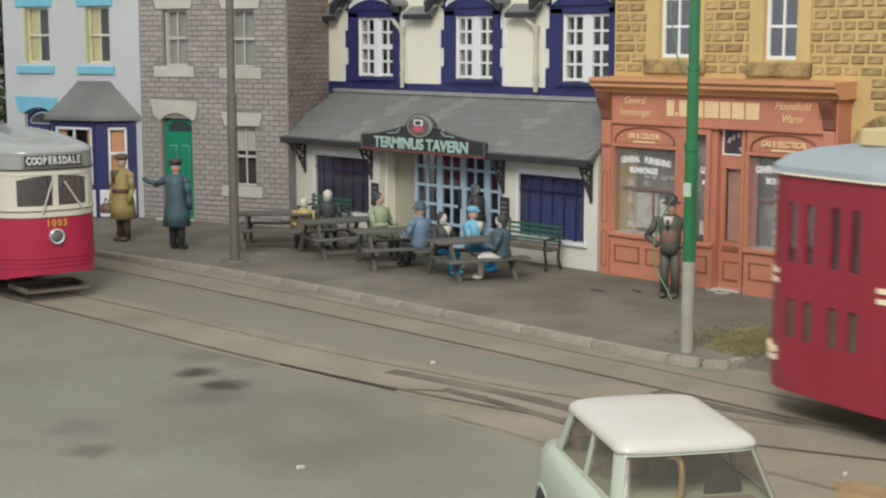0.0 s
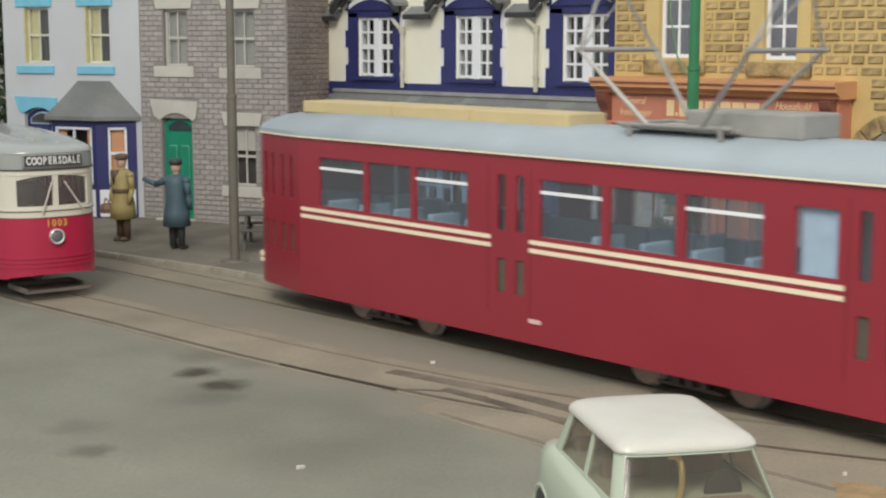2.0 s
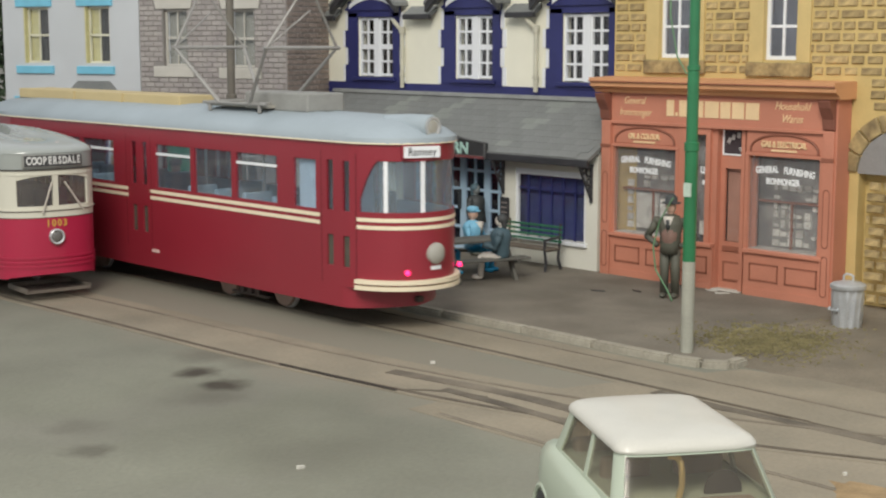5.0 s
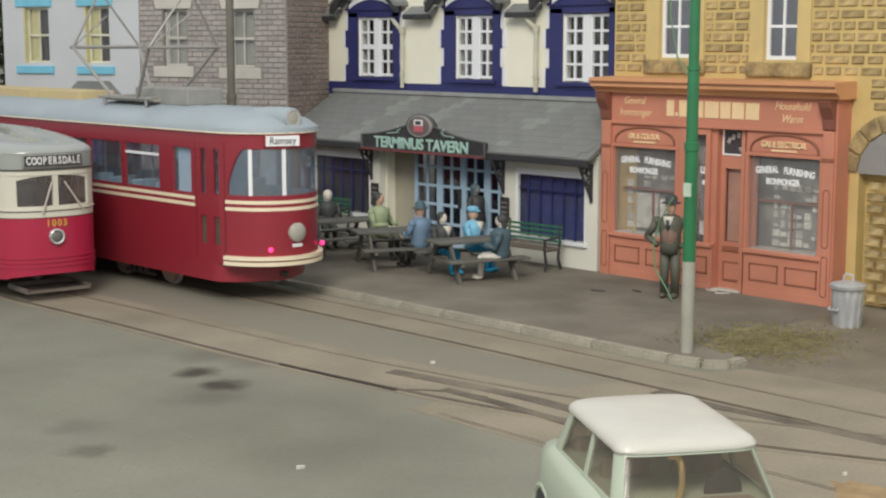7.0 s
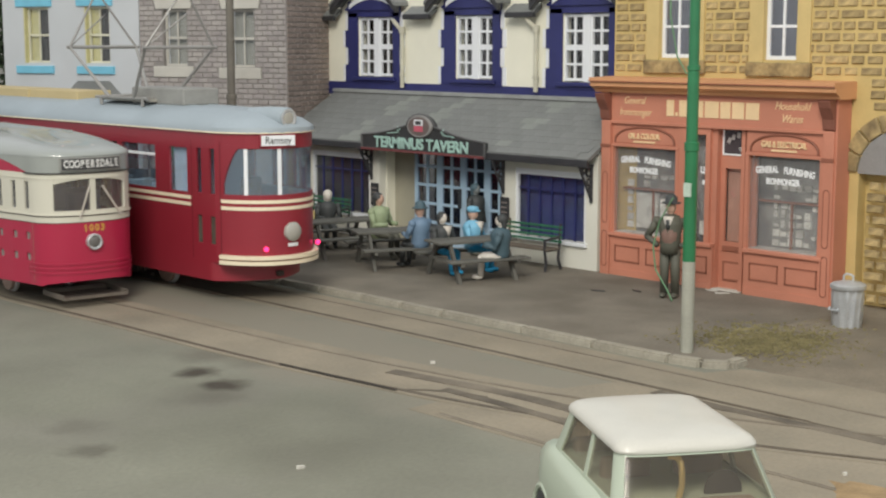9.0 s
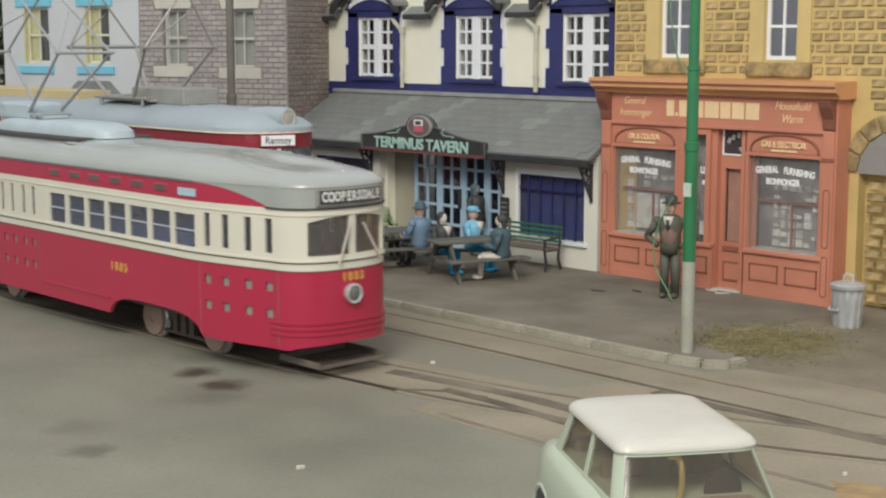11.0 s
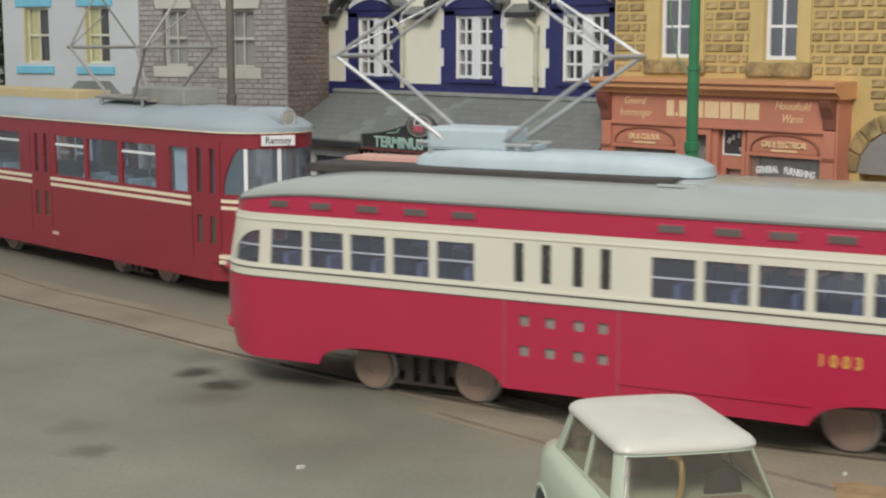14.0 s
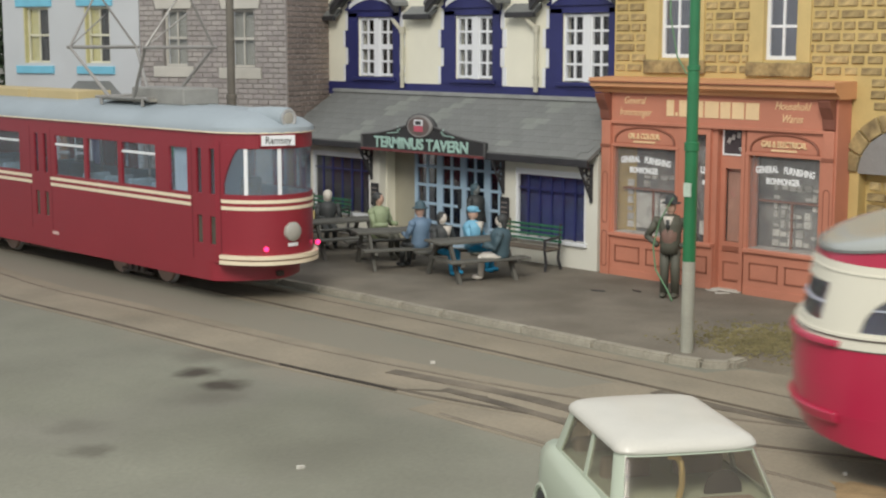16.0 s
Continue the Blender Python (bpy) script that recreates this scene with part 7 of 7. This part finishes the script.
    cx, hl = 0.45, 2.0
    rings = []
    for z, k in ((2.99, 1.0), (3.10, 0.98), (3.18, 0.90), (3.22, 0.78)):
        ring = []
        for i in range(48):
            a = 2 * math.pi * i / 48
            c, s_ = math.cos(a), math.sin(a)
            ring.append(g.verts.new((cx + hl * k * math.copysign(abs(c) ** 0.45, c), 0.46 * k * math.copysign(abs(s_) ** 0.5, s_), z)))
        rings.append(ring)
    for a, b in zip(rings, rings[1:]):
        for i in range(48):
            g.faces.new((a[i], a[(i + 1) % 48], b[(i + 1) % 48], b[i]))
    g.faces.new(rings[-1])
    g.faces.new(rings[0][::-1])
    part("roof_pod", g, PANTOBLUE, t, "pale blue-grey roof pod", smooth=True)
    part("roof_hatch", boxes((2.0, 2.5, -0.80, -0.55, 2.86, 2.95)), PCCROOF, t, bevel=0.03)
    part("hatch_opening", boxes((2.05, 2.38, -0.84, -0.79, 2.85, 2.92)), RUBBER, t)
    for x in range(14):
        part("roof_stud", boxes((2.9 + x * 0.25, 3.06 + x * 0.25, 0.55, 0.63, 2.88, 2.95)), PCCROOF, t)
    pantograph(t, -0.63, 3.20, 1.95, 4.40, 5.55, PANTOPALE, PANTOBLUE, 0.5, 0.62, 0.9)
    part("pantograph_housing", boxes((-1.30, -0.15, -0.34, 0.34, 3.20, 3.50)), PANTOBLUE, t, "pale blue pantograph housing", bevel=0.05)
    # nose: blind, lamp, number, wipers
    bl = bmesh.new()
    sh.strip(bl, u0 + nl * 0.28, u0 + nl * 0.71, 2.39, 2.62, 0.05, 0.08)
    blind = part("blind_box", bl, mat("grey_blind_frame", (0.26, 0.26, 0.24), 0.5), t, "grey destination box", bevel=0.01)
    bl = bmesh.new()
    sh.strip(bl, u0 + nl * 0.295, u0 + nl * 0.695, 2.41, 2.60, 0.056, 0.02)
    part("blind", bl, SIGNBLACK, blind)
    word = "COOPERSDALE"
    for i, ch in enumerate(word):
        u = u0 + nl * (0.305 + 0.38 * (i + 0.5) / len(word))
        p, nn = sh.at(u), sh.normal(u)
        q = p + nn * 0.06
        lettering("letter", ch, 0.185, LETTERGREY, blind, q.x, q.y, 2.505, 90, math.degrees(math.atan2(nn.y, nn.x)) + 90, squeeze=0.66, depth=0.004, bold=0.007)
    for i, ch in enumerate("1003"):
        u = u0 + nl * (0.42 + 0.16 * (i + 0.5) / 4)
        p, nn = sh.at(u), sh.normal(u)
        q = p + nn * 0.006
        lettering("number", ch, 0.17, GOLD, t, q.x, q.y, 1.385, 90, math.degrees(math.atan2(nn.y, nn.x)) + 90, squeeze=0.9, depth=0.008, bold=0.005)
        lettering("number", ch, 0.185, GOLD, t, 4.10 + i * 0.135, -HW - 0.004, 1.15, 90, 0, squeeze=0.85, depth=0.006, bold=0.008)
    g = bmesh.new()
    lathe(g, [(0.14, -0.06), (0.14, 0.045), (0.125, 0.055), (0.105, 0.045), (0.10, 0.03)], 24, "x", (8.53, -0.02, 1.15))
    hl_ = part("headlamp", g, STEEL, t, "chrome-ringed headlamp", smooth=True)
    g = bmesh.new()
    lathe(g, [(0.10, 0.03), (0.08, 0.048), (0.03, 0.055)], 24, "x", (8.53, -0.02, 1.15))
    part("lens", g, mat("dark_lamp_lens", (0.16, 0.155, 0.145), 0.12, var=0.1, bump=0), hl_, smooth=True)
    for k, (ua, ub) in enumerate(((0.40, 0.47), (0.70, 0.56))):
        pa, pb = sh.at(u0 + nl * ua), sh.at(u0 + nl * ub)
        na, nb = sh.normal(u0 + nl * ua), sh.normal(u0 + nl * ub)
        g = bmesh.new()
        a, b = pa + na * 0.05, pb + nb * 0.04
        rod(g, (a.x, a.y, 1.58), (b.x, b.y, 2.12), 0.018, 6)
        part("wiper", g, mat("pale_wiper", (0.55, 0.50, 0.44), 0.6), t, "pale windscreen wiper")
    for y in (-0.28, 0.28):
        g = bmesh.new()
        ball(g, (7.95, y, 2.75), 0.045)
        part("marker_light", g, mat("pink_marker", (0.62, 0.36, 0.33), 0.6), t)
    guard = part("fender", boxes((7.6, 8.50, -0.60, -0.575, 0.15, 0.24), (7.6, 8.50, 0.575, 0.60, 0.15, 0.24), (8.48, 8.51, -0.575, 0.575, 0.15, 0.20), (7.6, 7.64, -0.575, 0.575, 0.15, 0.24)), mat("dusty_brown_iron", (0.15, 0.125, 0.10), 0.7, var=0.15), t, "low slatted lifeguard under the nose")
    for k in range(5):
        part("slat", boxes((7.72 + k * 0.155, 7.79 + k * 0.155, -0.575, 0.575, 0.155, 0.175)), CHASSIS, guard)
    g = bmesh.new()
    sh.dome(g, [(0.62, 0.10, 0), (0.66, 0.10, 0)])
    part("floor_pan", g, CHASSIS, t)
    g = bmesh.new()
    sh.dome(g, [(1.02, 0.09, 0), (1.06, 0.09, 0)])
    part("floor", g, FLOORMAT, t)
    x = -3.1
    while x < 6.9:
        if not 0.1 < x < 1.7:
            for y in (-0.72, 0.72):
                part("seat", boxes((x, x + 0.36, y - 0.34, y + 0.34, 1.06, 1.42), (x, x + 0.09, y - 0.34, y + 0.34, 1.42, 1.82)), SEATV, t, bevel=0.03)
        x += 0.68
    ws = wheels(t, (-1.95, -0.42, 4.32, 6.02), 0.31, 0.60)
    bogie(t, -1.18, 0.78, 0.31)
    bogie(t, 5.17, 0.85, 0.31)
    return t, ws


red, red_wheels = red_tram()
pcc, pcc_wheels = pcc_tram()


# ---- parked car ----
def small_car():
    c = thing("parked_car", -7.42, 9.55, 0.0, -32, "small mint green saloon car with white roof", "car")
    def section(x, hw, z0, z1, sh):
        return [(x, -hw + 0.05, z0), (x, -hw, z0 + 0.08), (x, -hw - 0.025, (z0 + z1) / 2), (x, -hw, z1 - 0.10), (x, -hw + sh * 0.4, z1 - 0.03), (x, -hw + sh, z1), (x, hw - sh, z1), (x, hw - sh * 0.4, z1 - 0.03), (x, hw, z1 - 0.10), (x, hw + 0.025, (z0 + z1) / 2), (x, hw, z0 + 0.08), (x, hw - 0.05, z0)]
    rows = [section(-1.50, 0.50, 0.40, 0.70, 0.10), section(-1.44, 0.64, 0.28, 0.84, 0.10), section(-1.30, 0.74, 0.22, 0.90, 0.12), section(-1.0, 0.79, 0.2, 0.92, 0.12), section(-0.4, 0.81, 0.2, 0.91, 0.12), section(0.3, 0.81, 0.2, 0.90, 0.12), section(0.75, 0.80, 0.2, 0.88, 0.12), section(1.2, 0.78, 0.2, 0.82, 0.16), section(1.55, 0.74, 0.22, 0.76, 0.20), section(1.80, 0.66, 0.26, 0.66, 0.22), section(1.88, 0.52, 0.34, 0.56, 0.14)]
    g = bmesh.new()
    vs = [[g.verts.new(p) for p in r] for r in rows]
    for a, b in zip(vs, vs[1:]):
        for i in range(12):
            j = (i + 1) % 12
            g.faces.new((a[i], a[j], b[j], b[i]))
    g.faces.new(vs[0])
    g.faces.new(vs[-1][::-1])
    part("body", g, MINT, c, smooth=True)
    # cabin walls lean in to the roof; the windows are real openings
    xa, xb, hw = -0.92, 0.72, 0.70
    sh = Shell(xa, xb, hw, nose_curve(xb, hw, 0.20, 4.0, 40), [(2 * xa - q[0], -q[1]) for q in nose_curve(xa, hw, 0.28, 3.2, 40)])
    sh.lean = (0.88, 0.26, 0.72, 0.50)
    N, e, tot = sh.near, sh.far0, sh.total
    z0, z1 = 0.93, 1.275
    nl = e - N(xb)
    tl = tot - sh.far(xa)
    wins = [(N(-0.84), N(-0.10), z0, z1, CARPANE), (N(-0.02), N(0.67), z0, z1, CARPANE), (sh.far(0.67), sh.far(-0.02), z0, z1, CARPANE), (sh.far(-0.10), sh.far(-0.84), z0, z1, CARPANE)]
    wins += [(N(xb) + nl * 0.10, N(xb) + nl * 0.90, z0 - 0.02, z1 - 0.005, CARPANE), (sh.far(xa) + tl * 0.18, sh.far(xa) + tl * 0.82, z0, z1, CARPANE)]
    band_with_windows(sh, c, [(0, tot)], 0.86, 1.31, MINT, "cabin", wins, 0.03)
    for w in wins:
        pane_strip(sh, c, w, "window", depth=0.01)
    # roof: the cabin's upper outline drawn in, softly crowned
    g = bmesh.new()
    us = [tot * i / 120 for i in range(120)]
    ring0 = []
    for u in us:
        p, nn = sh.at(u), sh.normal(u)
        ring0.append(p + sh.drawn_in(p, 1.30) + nn * 0.022)
    cx = sum(p.x for p in ring0) / 120
    rings = []
    for z, k in ((1.29, 1.0), (1.31, 1.004), (1.34, 0.985), (1.37, 0.94), (1.39, 0.86), (1.405, 0.72), (1.415, 0.5), (1.42, 0.2)):
        rings.append([g.verts.new((cx + (p.x - cx) * k, p.y * k, z)) for p in ring0])
    for a, b in zip(rings, rings[1:]):
        for i in range(120):
            g.faces.new((a[i], a[(i + 1) % 120], b[(i + 1) % 120], b[i]))
    g.faces.new(rings[-1])
    g.faces.new(rings[0][::-1])
    part("roof", g, CARWHITE, c, "white car roof", smooth=True)
    for x in (-0.98, 1.25):
        for sy in (-1, 1):
            g = bmesh.new()
            lathe(g, [(0.20, -0.07), (0.25, -0.06), (0.25, 0.06), (0.20, 0.07)], 20, "y", (x, sy * 0.75, 0.25))
            part("wheel", g, TYREBLACK, c, "black car tyre", smooth=True)
            g = bmesh.new()
            for i in range(10):
                a0, a1 = math.pi * i / 10, math.pi * (i + 1) / 10
                rod(g, (x + 0.30 * math.cos(a0), sy * 0.80, 0.25 + 0.30 * math.sin(a0)), (x + 0.30 * math.cos(a1), sy * 0.80, 0.25 + 0.30 * math.sin(a1)), 0.03, 6)
            part("arch_lip", g, MINT, c, smooth=True)
    for y in (-0.33, 0.33):
        part("front_seat", boxes((-0.05, 0.38, y - 0.22, y + 0.22, 0.5, 0.80), (-0.12, 0.0, y - 0.22, y + 0.22, 0.6, 1.08)), CARSEAT, c, "grey-brown car seat", bevel=0.04)
    part("rear_seat", boxes((-0.95, -0.78, -0.55, 0.55, 0.5, 1.02)), CARSEAT, c, bevel=0.04)
    part("dashboard", boxes((0.60, 0.80, -0.55, 0.55, 0.80, 0.90)), CARSEAT, c, bevel=0.03)
    g = bmesh.new()
    lathe(g, [(0.15, -0.012), (0.17, 0.0), (0.15, 0.012)], 20, "x", (0.52, 0.33, 0.92))
    part("steering_wheel", g, RUBBER, c, smooth=True)
    # added rod: its gold colour stands in for a lamp's reflection in the windscreen
    g = bmesh.new()
    stem = [(0.50, -0.15, 1.225), (0.52, -0.09, 1.222), (0.54, -0.055, 1.195), (0.57, -0.05, 1.12), (0.59, -0.055, 1.00), (0.60, -0.085, 0.90), (0.62, -0.11, 0.82)]
    for a, b in zip(stem, stem[1:]):
        rod(g, a, b, 0.026, 8)
    part("stem", g, mat("gold_glint", (0.95, 0.74, 0.34), 0.28, metal=0.8, var=0.05, bump=0), c, "added gold rod that paints a lamp glint in the windscreen", smooth=True)
    part("rear_bumper", boxes((-1.56, -1.50, -0.55, 0.55, 0.36, 0.44)), STEEL, c, bevel=0.02)
    for sy in (-1, 1):
        part("tail_lamp", boxes((-1.50, -1.43, sy * 0.62 - 0.04, sy * 0.62 + 0.04, 0.52, 0.70)), REDLENS, c, "red tail lamp", bevel=0.02)


TYREBLACK = mat("tyre_rubber", (0.035, 0.035, 0.035), 0.8)
CARSEAT = mat("tan_brown_car_seat", (0.30, 0.245, 0.20), 0.8)
REDLENS = mat("red_lens", (0.4, 0.02, 0.02), 0.3)
small_car()


def curve_at(rows, t):
    """Smooth value between rows of (seconds, value)."""
    ts, vs = [r[0] for r in rows], [r[1] for r in rows]
    if t <= ts[0]:
        return vs[0]
    if t >= ts[-1]:
        return vs[-1]
    d = [(vs[i + 1] - vs[i]) / (ts[i + 1] - ts[i]) for i in range(len(ts) - 1)]
    m = [d[0]] + [0.0 if d[i - 1] * d[i] <= 0 else 2 * d[i - 1] * d[i] / (d[i - 1] + d[i]) for i in range(1, len(d))] + [d[-1]]
    k = max(i for i in range(len(ts) - 1) if ts[i] <= t)
    h = ts[k + 1] - ts[k]
    q = (t - ts[k]) / h
    return (vs[k] * (2 * q ** 3 - 3 * q ** 2 + 1) + m[k] * h * (q ** 3 - 2 * q ** 2 + q) + vs[k + 1] * (-2 * q ** 3 + 3 * q ** 2) + m[k + 1] * h * (q ** 3 - q ** 2))


# seconds, place along and across the street, heading
RED_ROWS = [(0.0, 2.36, 14.59, -4.4), (0.5, -0.32, 14.78, -3.6), (1.0, -3.05, 14.97, -3.1), (1.5, -5.81, 15.13, -2.6), (2.0, -8.54, 15.26, -2.0), (2.5, -11.18, 15.35, -1.25), (3.0, -13.30, 15.38, -0.6), (3.5, -14.80, 15.37, -0.2), (4.0, -15.95, 15.35, 0.05), (4.2, -16.38, 15.34, 0.1), (6.5, -21.21, 15.23, 0.6), (7.0, -21.72, 15.22, 0.7), (7.4, -21.85, 15.22, 0.7), (16.0, -21.85, 15.22, 0.7)]
PCC_ROWS = [(0.0, -31.68, 13.19, -6.0), (8.4, -31.68, 13.19, -6.0), (8.6, -31.56, 13.20, -5.9), (9.0, -30.65, 13.21, -5.1), (9.2, -30.02, 13.20, -4.6), (11.3, -22.52, 12.42, 0.2), (11.5, -21.81, 12.46, 0.35), (12.0, -19.98, 12.58, 0.8), (12.5, -18.10, 12.67, 2.95), (13.0, -16.33, 12.80, 7.1), (13.5, -14.45, 12.98, 12.5), (14.0, -12.59, 13.28, 18.3), (14.5, -10.71, 13.71, 24.2), (15.0, -8.85, 14.30, 29.9), (15.5, -7.05, 15.07, 35.2), (15.9, -5.55, 15.83, 38.8), (16.0, -5.14, 16.02, 39.6)]


def motions():
    times = [i / 10 for i in range(161)]
    for tram, ws, rows, r in ((red, red_wheels, RED_ROWS, 0.30), (pcc, pcc_wheels, PCC_ROWS, 0.31)):
        track_s, track_w, turn = ([(q[0], q[k]) for q in rows] for k in (1, 2, 3))
        walk(tram, [(t, spot(curve_at(track_s, t), curve_at(track_w, t), 0.016, curve_at(turn, t))) for t in times])
        for w in ws:
            x, y, z = (c / S for c in w.matrix_basis.translation)
            walk(w, [(t, spot(x, y, z) @ pose(0, 0, 0, 0, math.degrees((curve_at(track_s, t) - track_s[0][1]) / r), 0)) for t in times])


motions()
